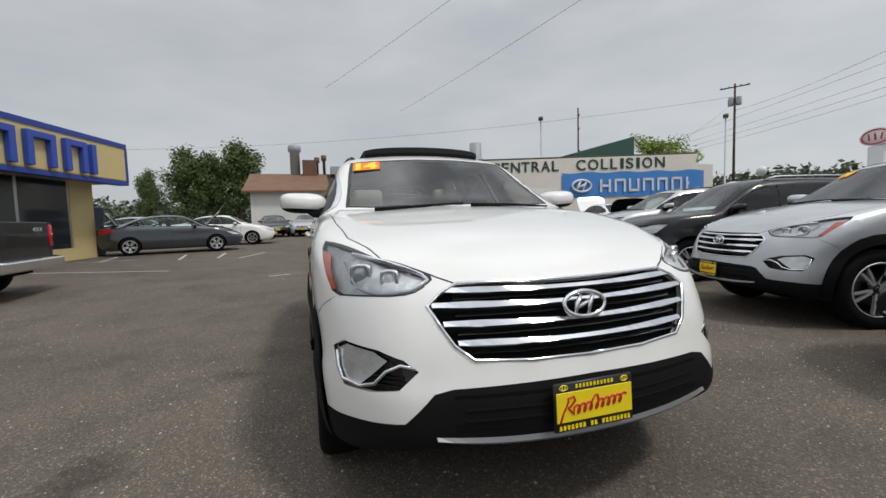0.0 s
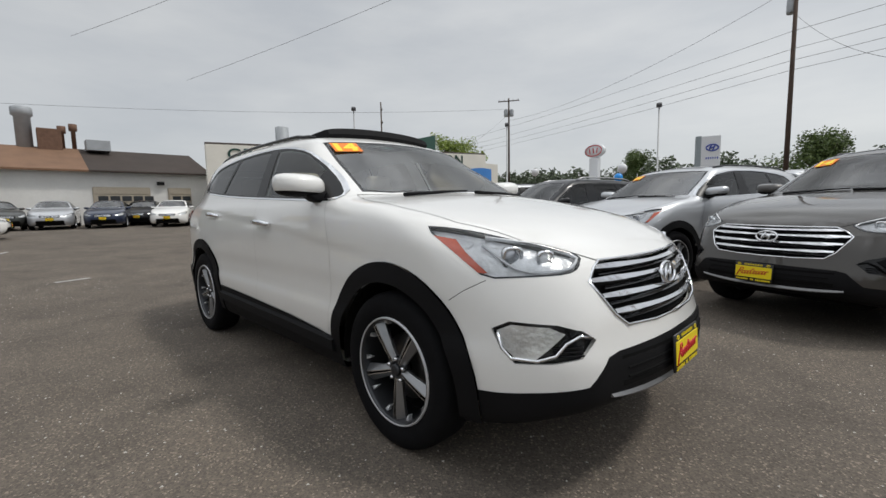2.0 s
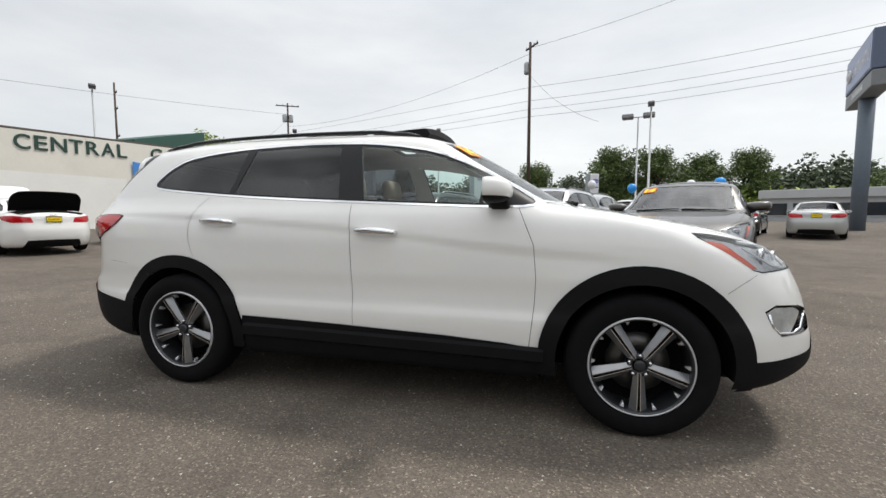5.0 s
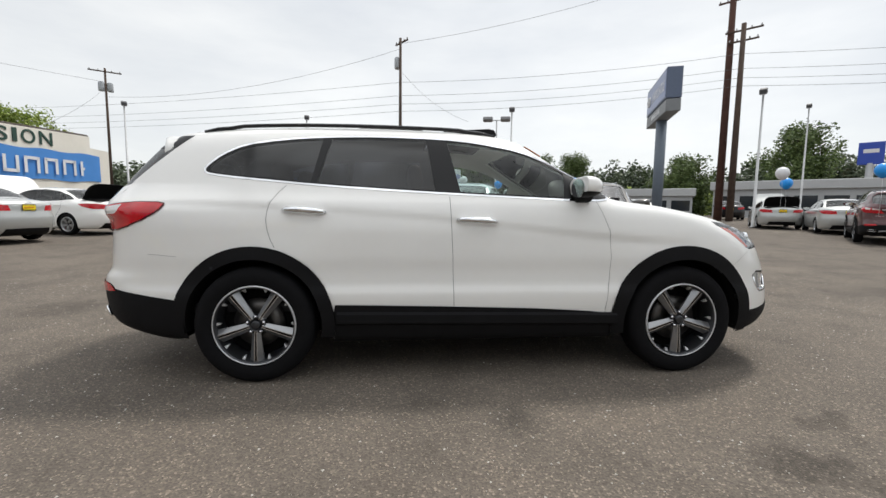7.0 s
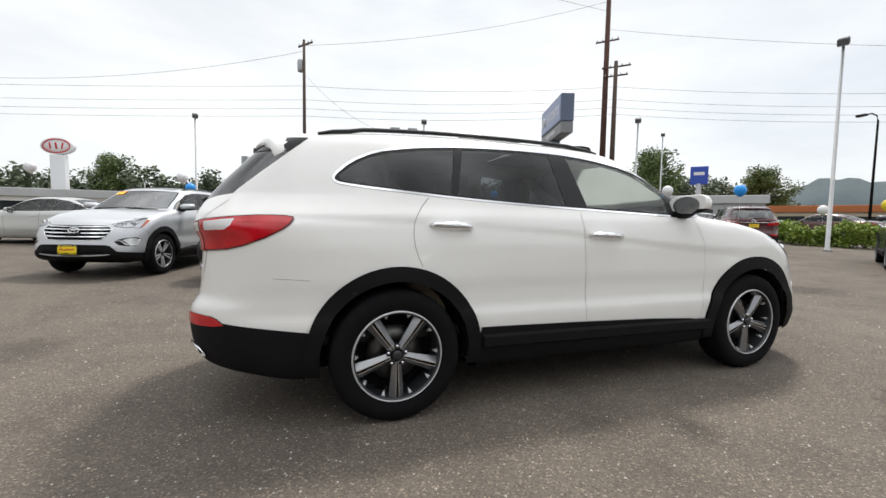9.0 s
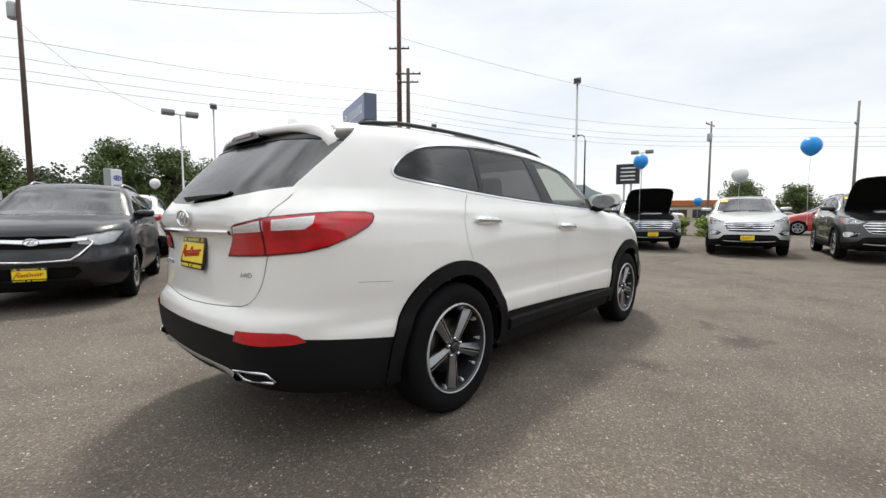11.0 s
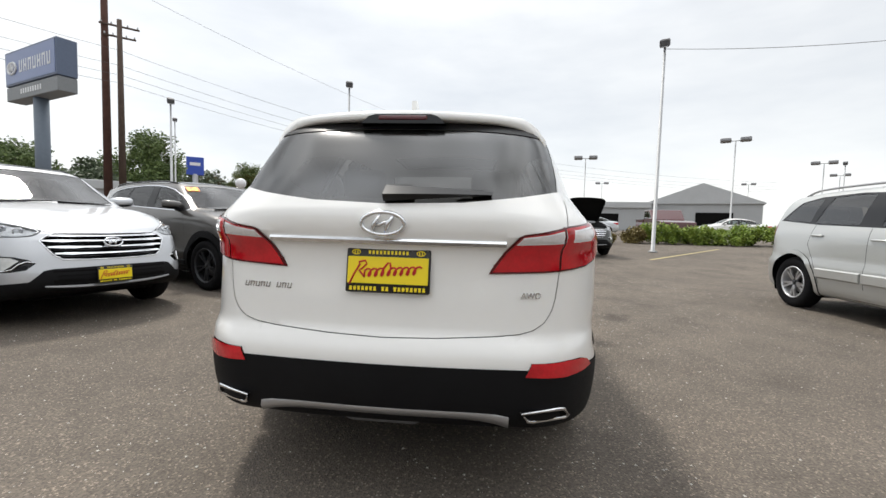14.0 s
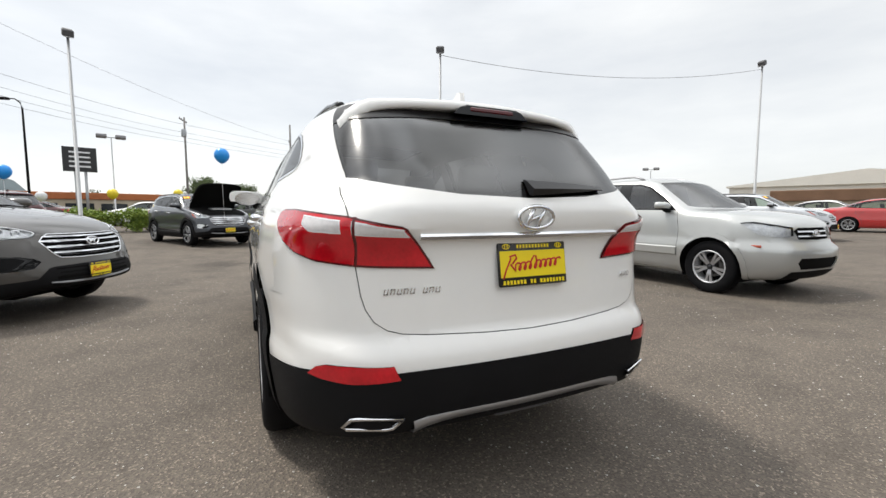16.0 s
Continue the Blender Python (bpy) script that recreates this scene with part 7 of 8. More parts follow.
# showroom with yellow fascia
show = thing("showroom", pose(0, 0, 0), "yellow showroom with blue-edged fascia and block letters", "building")
FA, FB = Vector((-14.85, -7.15)), Vector((-3.0, -9.85))
fd = (FB - FA).normalized()
fn = Vector((-fd.y, fd.x))
if fn.y < 0:
    fn = -fn
fascia = wall_slab("fascia", FA, FB, 2.78, 4.05, 4.05, 0.3, YELLOW_WALL, show, "pale yellow fascia board")
for z, h in ((4.05, 0.16), (2.72, 0.14)):
    wall_slab("fascia_trim", FA + fn * 0.03 - fd * 0.03, FB + fn * 0.03, z, z + h, z + h, 0.36, BLUE_TRIM, show, "blue fascia edge")
back = FA - fn * 7
wall_slab("end_fascia", back, FA - fn * 0.31, 2.78, 4.05, 4.05, 0.25, YELLOW_WALL, show)
wall_slab("end_trim", back - fd * 0.03, FA - fd * 0.03, 4.05, 4.21, 4.21, 0.3, BLUE_TRIM, show)
wall_slab("corner_trim", FA - fd * 0.04 + fn * 0.035, FA + fd * 0.05 + fn * 0.035, 2.86, 4.05, 4.05, 0.03, BLUE_TRIM, show, "blue corner strip")
sf = bmesh.new()
pts = [FA, FB, FB - fn * 8, FA - fn * 8]
add_prism(sf, [tuple(p) for p in pts], (0, 0, 2.80), (1, 0, 0), (0, 1, 0), (0, 0, 0.1))
part("soffit", sf, BEIGE_WALL, show, smooth=False)
WA = FA - fn * 1.0 + fd * 0.35
wl = wall_slab("shop_wall", WA, WA + fd * 1.1, 0.0, 2.8, 2.8, 0.3, YELLOW_WALL, show, "yellow wall pier")
wall_slab("end_wall", WA - fn * 6, WA - fn * 0.31, 0.0, 2.8, 2.8, 0.3, YELLOW_WALL, show)
wall_slab("window_sill", WA + fd * 1.1, WA + fd * 11, 0.0, 0.55, 0.55, 0.3, YELLOW_WALL, show)
for i in range(5):
    p = WA + fd * (1.1 + 1.9 * i)
    wall_slab("shop_window", p + fd * 0.06, p + fd * 1.86, 0.55, 2.75, 2.75, 0.05, DARK_GLASS, show, "dark showroom window")
    wall_slab("window_post", p - fd * 0.05, p + fd * 0.06, 0.55, 2.78, 2.78, 0.12, SATIN, show)
turn = math.degrees(math.atan2(-fd.y, -fd.x))
for c0, w in ((1.78, 0.2), (2.5, 0.85), (3.75, 0.95), (5.05, 1.0), (6.4, 1.0), (7.7, 1.0), (9.0, 1.0)):
    letters = bmesh.new()
    p = FA + fd * c0 + fn * 0.09
    m = pose(p.x, p.y, 3.42, 90, 0, turn)
    bars = [(0, 0, w, 0.95)] if w < 0.5 else [(-w / 2 + 0.1, 0, 0.2, 0.95), (w / 2 - 0.1, 0, 0.2, 0.95), (0, 0.38, w - 0.3, 0.19)]
    for dx, dz, sx, sz in bars:
        add_box(letters, (sx, sz, 0.16), m @ Vector((dx, dz, 0)), turn=(90, 0, turn), bevel=0.015)
    part("block_shape", letters, SIGN_BLUE, fascia, "raised blue block shape", smooth=False)

# vending machine and teal cabinet by the showroom
gz = ground_z(-16, -9)
vend = thing("vending_machine", pose(-15.9, -9.05, gz, 0, 0, -12), "dark blue vending machine beside a yellow wall", "vending machine")
box_part("cabinet", (0.85, 0.95, 1.83), (0, 0, 0.915), material("vending_blue", (0.006, 0.012, 0.05), rough=0.3), vend, "dark blue cabinet", 0.02)
bm = bmesh.new()
add_spin(bm, [(0.0, 0.012), (0.15, 0.01), (0.16, 0.0)], (0.428, -0.22, 1.62), axis="x", sides=24, closed=False)
part("round_mark", bm, SIGN_WHITE, vend, "round red, white and blue mark")
box_part("mark_band", (0.006, 0.24, 0.08), (0.442, -0.22, 1.66), INK_RED, vend)
bm = bmesh.new()
for i in range(5):
    add_box(bm, (0.006, 0.12, 0.10), (0.43, -0.22, 1.32 - 0.17 * i))
tagged(part("lettering_bars", bm, SIGN_WHITE, vend, smooth=False), kind="stuff")
cab = thing("teal_cabinet", pose(-14.7, -8.72, gz, 0, 0, -12), "teal metal service cabinet on asphalt", "cabinet")
TEAL = material("teal_paint", (0.02, 0.26, 0.24), rough=0.5, spread=0.1)
box_part("cabinet_body", (0.4, 0.34, 1.35), (0, 0, 0.68), TEAL, cab, "", 0.02)
box_part("cabinet_cap", (0.3, 0.24, 0.2), (0, 0, 1.42), TEAL, cab, "", 0.03)
box_part("cabinet_foot", (0.46, 0.42, 0.45), (0.05, -0.08, 0.225), TEAL, cab, "", 0.02)

# low buildings beyond the street
def far_hall(name, m, size, wall_mat, roof_mat, label, gable=0.0, doors=(), windows=0):
    """A long low building: walls, roof, openings; x along its front, which faces -y."""
    w, dep, h = size
    b = thing(name, m, label, "building")
    bm = bmesh.new()
    add_box(bm, (w, dep, h), (0, dep / 2, h / 2))
    part("wall", bm, wall_mat, b, smooth=False)
    bm = bmesh.new()
    if gable:
        add_prism(bm, [(-w / 2 - 0.3, h), (0, h + gable), (w / 2 + 0.3, h), (w / 2 + 0.3, h - 0.15), (-w / 2 - 0.3, h - 0.15)], (0, -0.3, 0), (1, 0, 0), (0, 0, 1), (0, dep + 0.6, 0))
    else:
        add_box(bm, (w + 0.6, dep + 0.6, 0.9), (0, dep / 2, h + 0.3), bevel=0.05)
    part("roof", bm, roof_mat, b, smooth=False)
    # flat black panels on the solid wall, drawn for the shade in open doors
    for x, dw, dh in doors:
        box_part("doorway", (dw, 0.1, dh), (x, -0.02, dh / 2), CAVITY, b, "black panel for a shaded open doorway")
    for i in range(windows):
        x = -w / 2 + w * (i + 0.5) / windows
        win = box_part("window", (w / windows * 0.8, 0.08, h * 0.5), (x, -0.02, h * 0.5), DARK_GLASS, b)
        box_part("window_frame", (w / windows * 0.86, 0.05, 0.12), (x, -0.05, h * 0.25), SATIN, win)
    return b


GREY_ROOF = material("grey_roofing", (0.46, 0.47, 0.48), rough=0.7, spread=0.08, size=0.5)
far_hall("metal_shed", pose(60, -31, 0.4, 0, 0, -118), (14, 14, 4.4), GREY_WALL, GREY_ROOF, "grey metal shed with a dark doorway", gable=2.8, doors=((1.5, 4.5, 3.0),))
far_hall("grey_hall", pose(62, -17, 0.4, 0, 0, -104), (14, 10, 3.6), GREY_WALL, GREY_ROOF, "low grey hall beside a shed", doors=((0, 6, 2.6),))
far_hall("warehouse", pose(16, -53.5, 0.4, 0, 0, -155), (22, 16, 3.7), CREAM, CREAM, "pale beige warehouse with a broad low gable", gable=1.3)
far_hall("loading_wing", pose(5.2, -45.5, 0.4, 0, 0, -155), (26, 6, 1.85), BEIGE_WALL, BROWN_ROOF, "low beige loading wing with dark doorways", doors=((-3.5, 2.2, 1.6), (-0.8, 2.2, 1.6), (3, 3, 1.7)))
far_hall("long_store", pose(36, -62, 0.4, 0, 0, -155), (24, 10, 2.8), YELLOW_WALL, GREY_ROOF, "long low yellowish store", windows=6)
far_hall("orange_roofed_store", pose(66, 26, 0.4, 0, 0, -70), (44, 12, 2.7), BEIGE_WALL, ORANGE_ROOF, "cream store with an orange roof", windows=12)
far_hall("grey_showroom", pose(40, 34, 0.4, 0, 0, -48), (18, 10, 3.2), GREY_WALL, GREY_ROOF, "grey glazed showroom beyond the street", windows=8)
far_hall("grey_annex", pose(28, 46, 0.4, 0, 0, -35), (12, 8, 2.6), GREY_WALL, GREY_ROOF, "low grey annex beside a showroom", windows=5)
far_hall("white_store", pose(-16, 56, 0.4, 0, 0, 5), (30, 8, 2.6), OFFWHITE, GREY_ROOF, "low white store behind the yard", windows=9)


# ---- poles, lamps, signs, wires ----
POLE_GREY = material("grey_pole", (0.42, 0.43, 0.44), rough=0.55, metal=0.3, spread=0.08, size=3)
WOOD_POLE = material("weathered_wood", (0.075, 0.05, 0.038), rough=0.9, spread=0.3, size=4, bump=0.5, bump_size=40)
# grey wood for the far poles, with distance haze in the colour
GREY_WOOD = material("silvered_wood", (0.22, 0.21, 0.20), rough=0.9, spread=0.25, size=4, bump=0.4, bump_size=40)
TWIN_GREY = material("flat_lamp_grey", (0.24, 0.24, 0.25), rough=0.6, spread=0.08)
WIRE = material("black_wire", (0.11, 0.11, 0.115), rough=0.7)
LAMP_GREY = material("lamp_head_grey", (0.09, 0.09, 0.095), rough=0.6, spread=0.08)
LAMP_GLASS = material("lamp_glass", (0.55, 0.55, 0.55), rough=0.2)


def yard_lamp(x, y, top, heads=1, label="tall grey yard lamp with a flood head", turn=0.0):
    z = ground_z(x, y)
    lamp = thing("yard_lamp", pose(x, y, z, 0, 0, turn), label, "street lamp", "yard lamps")
    h = top - z
    bm = bmesh.new()
    add_spin(bm, [(0.0, 0), (0.16, 0), (0.16, 0.05), (0.075, 0.07), (0.045, h - 0.25), (0.0, h - 0.25)], (0, 0, 0), axis="z", sides=12, closed=False)
    pole = part("pole", bm, POLE_GREY, lamp, "tapered grey pole")
    if heads == 1:
        box_part("lamp_head", (0.36, 0.34, 0.28), (0.05, 0, h - 0.1), LAMP_GREY, lamp, "dark flood lamp head", 0.04, (0, 25, 0))
        box_part("lamp_face", (0.28, 0.27, 0.02), (0.11, 0, h - 0.25), LAMP_GLASS, lamp, "", 0.004, (0, 25, 0))
    else:
        bm = bmesh.new()
        add_tube(bm, [(0, -0.5, h - 0.2), (0, 0.5, h - 0.2)], 0.04, sides=6)
        part("cross_arm", bm, POLE_GREY, lamp)
        for s in (-1, 1):
            box_part("lamp_head", (0.55, 0.80, 0.30), (0, s * 0.72, h - 0.12), TWIN_GREY, lamp, "flat lamp head", 0.06, (0, 12, 0))
    return lamp


for x, y, top in ((-25.57, 16.63, 8.8), (-19.9, 28.6, 8.2), (-7.7, 29.6, 7.85), (6.4, 23.4, 7.5), (18.0, 17.15, 7.4), (30.3, 26.6, 9.3), (17.3, 6.8, 8.0), (13.3, -6.9, 8.2)):
    yard_lamp(x, y, top, turn=math.degrees(math.atan2(-y, -x)))
for x, y, top in ((7.2, 31.5, 8.6), (35, -21.4, 8.9), (40.6, -10.2, 8.1), (61, -9.85, 8.6), (74, -20.6, 8.8), (46, -36.5, 8.7), (62, -50.3, 9.4), (80, -48.5, 9.7), (40, -53.4, 7.7), (46, 12.1, 8.4)):
    yard_lamp(x, y, top, 2, "tall lamp post with two flat heads", turn=math.degrees(math.atan2(y, x)))
yard_lamp(10.6, -25.4, 9.5, 1, turn=100)
yard_lamp(40, -34, 7.75, 1, turn=140)


def hook_lamp(x, y, top, turn):
    z = ground_z(x, y)
    lamp = thing("street_lamp", pose(x, y, z, 0, 0, turn), "dark street lamp with a hooked arm", "street lamp", "street lamps")
    h = top - z
    bm = bmesh.new()
    add_tube(bm, [(0, 0, 0), (0, 0, h - 0.7), (0.12, 0, h - 0.25), (0.45, 0, h), (0.95, 0, h + 0.02)], [0.11, 0.07, 0.06, 0.05, 0.05], sides=8)
    part("pole", bm, CLADDING, lamp, "dark bent pole")
    box_part("lamp_head", (0.75, 0.34, 0.2), (1.2, 0, h), CLADDING, lamp, "dark lamp head", 0.05)


hook_lamp(42.4, 17.0, 10.3, 80)


def power_pole(x, y, top, arms=(), box=True, mat=WOOD_POLE, turn=0.0, r=0.15, lean=0.0):
    z = ground_z(x, y)
    p = thing("utility_pole", pose(x, y, z, 0, lean, turn), "tall weathered wooden utility pole with crossarm", "utility pole", "utility poles")
    h = top - z
    bm = bmesh.new()
    add_spin(bm, [(0.0, 0), (r, 0), (r * 0.62, h), (0.0, h)], (0, 0, 0), axis="z", sides=10, closed=False)
    part("pole", bm, mat, p, "dark wooden pole")
    for dz, w in arms:
        arm = box_part("crossarm", (0.10, w, 0.11), (0.12, 0, h - dz), mat, p, "wooden crossarm", 0.01)
        for s in (-0.45, -0.2, 0.2, 0.45):
            bm = bmesh.new()
            add_spin(bm, [(0.0, 0), (0.04, 0), (0.05, 0.08), (0.03, 0.16), (0.0, 0.16)], (0.12, s * w, h - dz + 0.05), axis="z", sides=8, closed=False)
            part("insulator", bm, POLE_GREY, arm)
    if box:
        for s in ((-0.35, 0.35) if box == 2 else (0.35,)):
            bm = bmesh.new()
            add_spin(bm, [(0.0, 0), (0.24, 0), (0.26, 0.1), (0.26, 0.75), (0.2, 0.85), (0.0, 0.85)], (0, s, h - 2.2), axis="z", sides=14, closed=False)
            part("transformer", bm, GALV, p, "grey transformer can")
    return p


power_pole(-29.5, 41.9, 14.3, ((0.35, 2.6),), box=2, turn=-60)
power_pole(-0.72, 30.1, 14.0, ((0.3, 1.6),), turn=35)
power_pole(22.6, 25.5, 22.5, ((6.6, 1.8),), box=False, turn=40, r=0.27, mat=material("red_brown_pole", (0.085, 0.04, 0.03), rough=0.9, spread=0.3, size=3, bump=0.4))
power_pole(22.8, 24.6, 14.0, ((0.4, 2.2), (1.1, 1.8)), box=False, turn=40, r=0.24)
power_pole(52.2, 6.75, 11.8, ((0.35, 2.4), (1.9, 1.2)), turn=80, mat=GREY_WOOD)
power_pole(-52.0, 39.0, 17.5, ((1.2, 1.4), (3.2, 1.4), (6.6, 2.2)), box=False, turn=60, r=0.16)
power_pole(62.3, -5.4, 13.9, ((2.5, 2.0),), box=False, turn=80, r=0.18, mat=GREY_WOOD)


def wire(a, b, sag, r=0.018):
    a, b = Vector(a), Vector(b)
    bm = bmesh.new()
    add_tube(bm, [a.lerp(b, t) - Vector((0, 0, sag * 4 * t * (1 - t))) for t in np.linspace(0, 1, 25)], r, sides=4, cap=False)
    tagged(part("power_line", bm, WIRE), "thin black overhead power line", "cable", "power lines")


for dz in (0.0, -1.1, -1.8, -2.4):
    wire((-70, 62, 13.8 + dz), (-0.7, 40 - 10, 12.3 + dz * 0.9 - 1.6), 0.8, 0.012)
    wire((-0.7, 30, 10.7 + dz * 0.9), (22.8, 24.6, 12.0 + dz * 0.9), 0.4, 0.012)
    wire((22.8, 24.6, 12.0 + dz * 0.9), (52.2, 6.7, 11.0 + dz * 0.8), 0.7, 0.012)
    wire((52.2, 6.7, 11.0 + dz * 0.8), (90, -60, 11.0 + dz * 0.8), 0.9, 0.012)
wire((-0.7, 30.1, 13.2), (-29.5, 41.9, 11.6), 1.1, 0.012)
wire((-0.7, 30.1, 11.6), (3.6, 23.5, 6.6), 0.5, 0.010)
wire((-0.7, 30.1, 13.6), (22.6, 25.5, 19.0), 0.7, 0.012)
wire((-29.5, 41.9, 12.5), (-24.0, 27.0, 6.2), 0.3, 0.012)
wire((-29.5, 41.9, 13.0), (-60.0, -30.0, 11.0), 1.5, 0.012)
wire((22.6, 25.5, 19.6), (-34.0, 1.0, 12.5), 1.2, 0.012)
wire((22.6, 25.5, 18.2), (-36.0, 8.0, 11.5), 1.0, 0.012)
wire((22.6, 25.5, 16.8), (62.3, -5.4, 11.5), 1.4, 0.012)
wire((13.3, -6.9, 7.9), (10.6, -25.4, 9.1), 0.7, 0.010)


def leg(parent, x, y, r, h, mat):
    bm = bmesh.new()
    add_spin(bm, [(0.0, 0), (r, 0), (r, h), (0.0, h)], (x, y, 0), axis="z", sides=14, closed=False)
    return part("sign_post", bm, mat, parent, "sign post")


# tall two-board sign on one post
# blue greyed to carry the sky's sheen on the slanting board
PYLON_BLUE = material("pylon_blue", (0.13, 0.18, 0.36), rough=0.3, spread=0.05)
big = thing("pylon_sign", pose(16.3, 23.1, ground_z(16.3, 23.1), 0, 0, -111), "long blue sign board with a grey lower board on one post", "sign")
leg(big, 0.0, 0, 0.32, 6.9, material("sign_post_blue", (0.13, 0.16, 0.2), rough=0.5))
board = box_part("upper_board", (5.8, 0.85, 1.80), (0, 0, 8.28), material("sign_frame_blue", (0.10, 0.13, 0.20), rough=0.45), big, "dark blue sign box", 0.03)
low = box_part("lower_board", (5.8, 0.80, 0.72), (0, 0, 6.98), material("sign_grey", (0.20, 0.21, 0.22), rough=0.5), big, "grey lower board", 0.03)
for s in (-1, 1):
    box_part("blue_face", (5.55, 0.02, 1.58), (0, s * 0.435, 8.28), PYLON_BLUE, board, "blue sign face", 0.004)
    bm = bmesh.new()
    for i, x in enumerate(np.linspace(-0.95, 2.15, 7)):
        for dx in (-0.13, 0.13):
            add_box(bm, (0.09, 0.012, 0.62), ((x + dx) * s * -1, s * 0.45, 8.26))
        add_box(bm, (0.30, 0.012, 0.11), (x * s * -1, s * 0.45, 8.26 + 0.25 * (i % 3 - 1)))
    tagged(part("lettering_bars", bm, SIGN_WHITE, board, smooth=False), kind="stuff")
    oval_emblem(board, pose(1.95 * s, s * 0.46, 8.26, 90, 0, 0 if s < 0 else 180), 1.0, 0.58, SIGN_WHITE)
    bm = bmesh.new()
    for x in np.linspace(-1.1, 1.1, 9):
        add_box(bm, (0.15, 0.012, 0.26), (x, s * 0.41, 7.0))
    tagged(part("lettering_bars", bm, SIGN_WHITE, low, smooth=False), kind="stuff")

# white oval sign on a pillar
ov = thing("oval_sign", pose(-29.2, 64.9, 0.5, 0, 0, -15), "white pillar sign with a red oval", "sign")
box_part("pillar", (1.8, 0.7, 8.0), (0, 0, 4.0), SIGN_WHITE, ov, "white pillar", 0.05)
bm = bmesh.new()
add_spin(bm, [(0.0, -0.35), (1.0, -0.35), (1.0, 0.35), (0.0, 0.35)], (0, 0, 0), axis="y", sides=36, closed=False)
for v in bm.verts:
    v.co.x *= 1.9
    v.co.z = v.co.z * 1.05 + 9.1
part("oval_board", bm, SIGN_WHITE, ov, "white oval board")
bm = bmesh.new()
add_tube(bm, [(1.6 * math.cos(t), -0.38, 9.1 + 0.85 * math.sin(t)) for t in np.arange(40) * math.pi / 20], 0.07, sides=6, close=True)
for x in (-0.75, -0.05, 0.0, 0.7):
    add_box(bm, (0.16, 0.05, 0.8), (x, -0.38, 9.1), turn=(0, 12 if x > 0 else -8, 0))
part("red_mark", bm, INK_RED, ov, "red ring and bars", smooth=False)

# white double post sign, red feather flags, dark pylon, blue small pylon
ps = thing("post_sign", pose(-3.9, 26.9, ground_z(-4, 27), 0, 0, 20), "white upright panel sign with small oval", "sign")
box_part("panel", (1.0, 0.35, 2.6), (0, 0, 3.3), SIGN_WHITE, ps, "white panel", 0.03)
box_part("edge_post", (0.28, 0.42, 4.6), (-0.62, 0, 2.3), material("sign_edge", (0.3, 0.34, 0.36), rough=0.5), ps, "", 0.02)
for s in (-1, 1):
    oval_emblem(ps, pose(0.08, s * 0.19, 3.9, 90, 0, 0 if s < 0 else 180), 0.6, 0.36, SIGN_BLUE)
    bm = bmesh.new()
    for x in np.linspace(-0.2, 0.36, 6):
        add_box(bm, (0.06, 0.01, 0.12), (x, s * 0.18, 3.3))
    tagged(part("lettering_bars", bm, SIGN_BLUE, ps, smooth=False), kind="stuff")
ps2 = copy_thing(ps, pose(5.0, 40.5, 0.5, 0, 0, 30))
dk = thing("dark_pylon_sign", pose(66, 20.0, 0.5, 0, 0, -75), "dark square sign board on two posts", "sign")
for x in (-0.5, 0.5):
    leg(dk, x, 0, 0.16, 6.0, POLE_GREY)
box_part("board", (3.4, 0.5, 3.1), (0, 0, 7.5), GLOSS_BLACK, dk, "black board", 0.03)
bm = bmesh.new()
for i in range(4):
    add_box(bm, (2.1, 0.02, 0.2), (0, -0.26, 6.6 + 0.6 * i))
tagged(part("lettering_bars", bm, SIGN_WHITE, dk, smooth=False), kind="stuff")
bs = thing("blue_pylon_sign", pose(61, 47.3, 0.5, 0, 0, -55), "small blue pylon sign", "sign")
leg(bs, 0.0, 0, 0.4, 7.2, POLE_GREY)
box_part("board", (2.5, 0.6, 2.9), (0, 0, 8.5), SIGN_BLUE, bs, "dark blue board", 0.03)
box_part("oval_bar", (1.5, 0.02, 0.5), (0, -0.31, 8.8), SIGN_WHITE, bs)
FLAG_RED = material("red_flag", (0.5, 0.02, 0.03), rough=0.8)
for x, y in ((-14.5, 44.0), (-11.0, 56.0)):
    fl = thing("feather_flag", pose(x, y, 0.5), "red feather flag on a thin pole", "flag", "feather flags")
    leg(fl, 0, 0, 0.04, 3.6, POLE_GREY)
    bm = bmesh.new()
    rows = [[bm.verts.new((0.03 + w * 0.75 * math.sin(math.pi * min(1, t * 1.3 + 0.15)) ** 0.5, 0.1 * math.sin(4 * t) * w, 1.0 + 2.6 * t)) for w in (0, 0.5, 1)] for t in np.linspace(0, 0.6, 10)]
    for a, b in zip(rows, rows[1:]):
        for k in range(2):
            bm.faces.new((a[k], b[k], b[k + 1], a[k + 1]))
    part("cloth", bm, FLAG_RED, fl)

# balloons on strings
B_BLUE = material("blue_balloon", (0.015, 0.30, 0.82), rough=0.3, spread=0.04)
B_WHITE = material("white_balloon", (0.75, 0.75, 0.77), rough=0.35, spread=0.03)
B_YELLOW = material("yellow_balloon", (0.8, 0.62, 0.03), rough=0.35, spread=0.03)


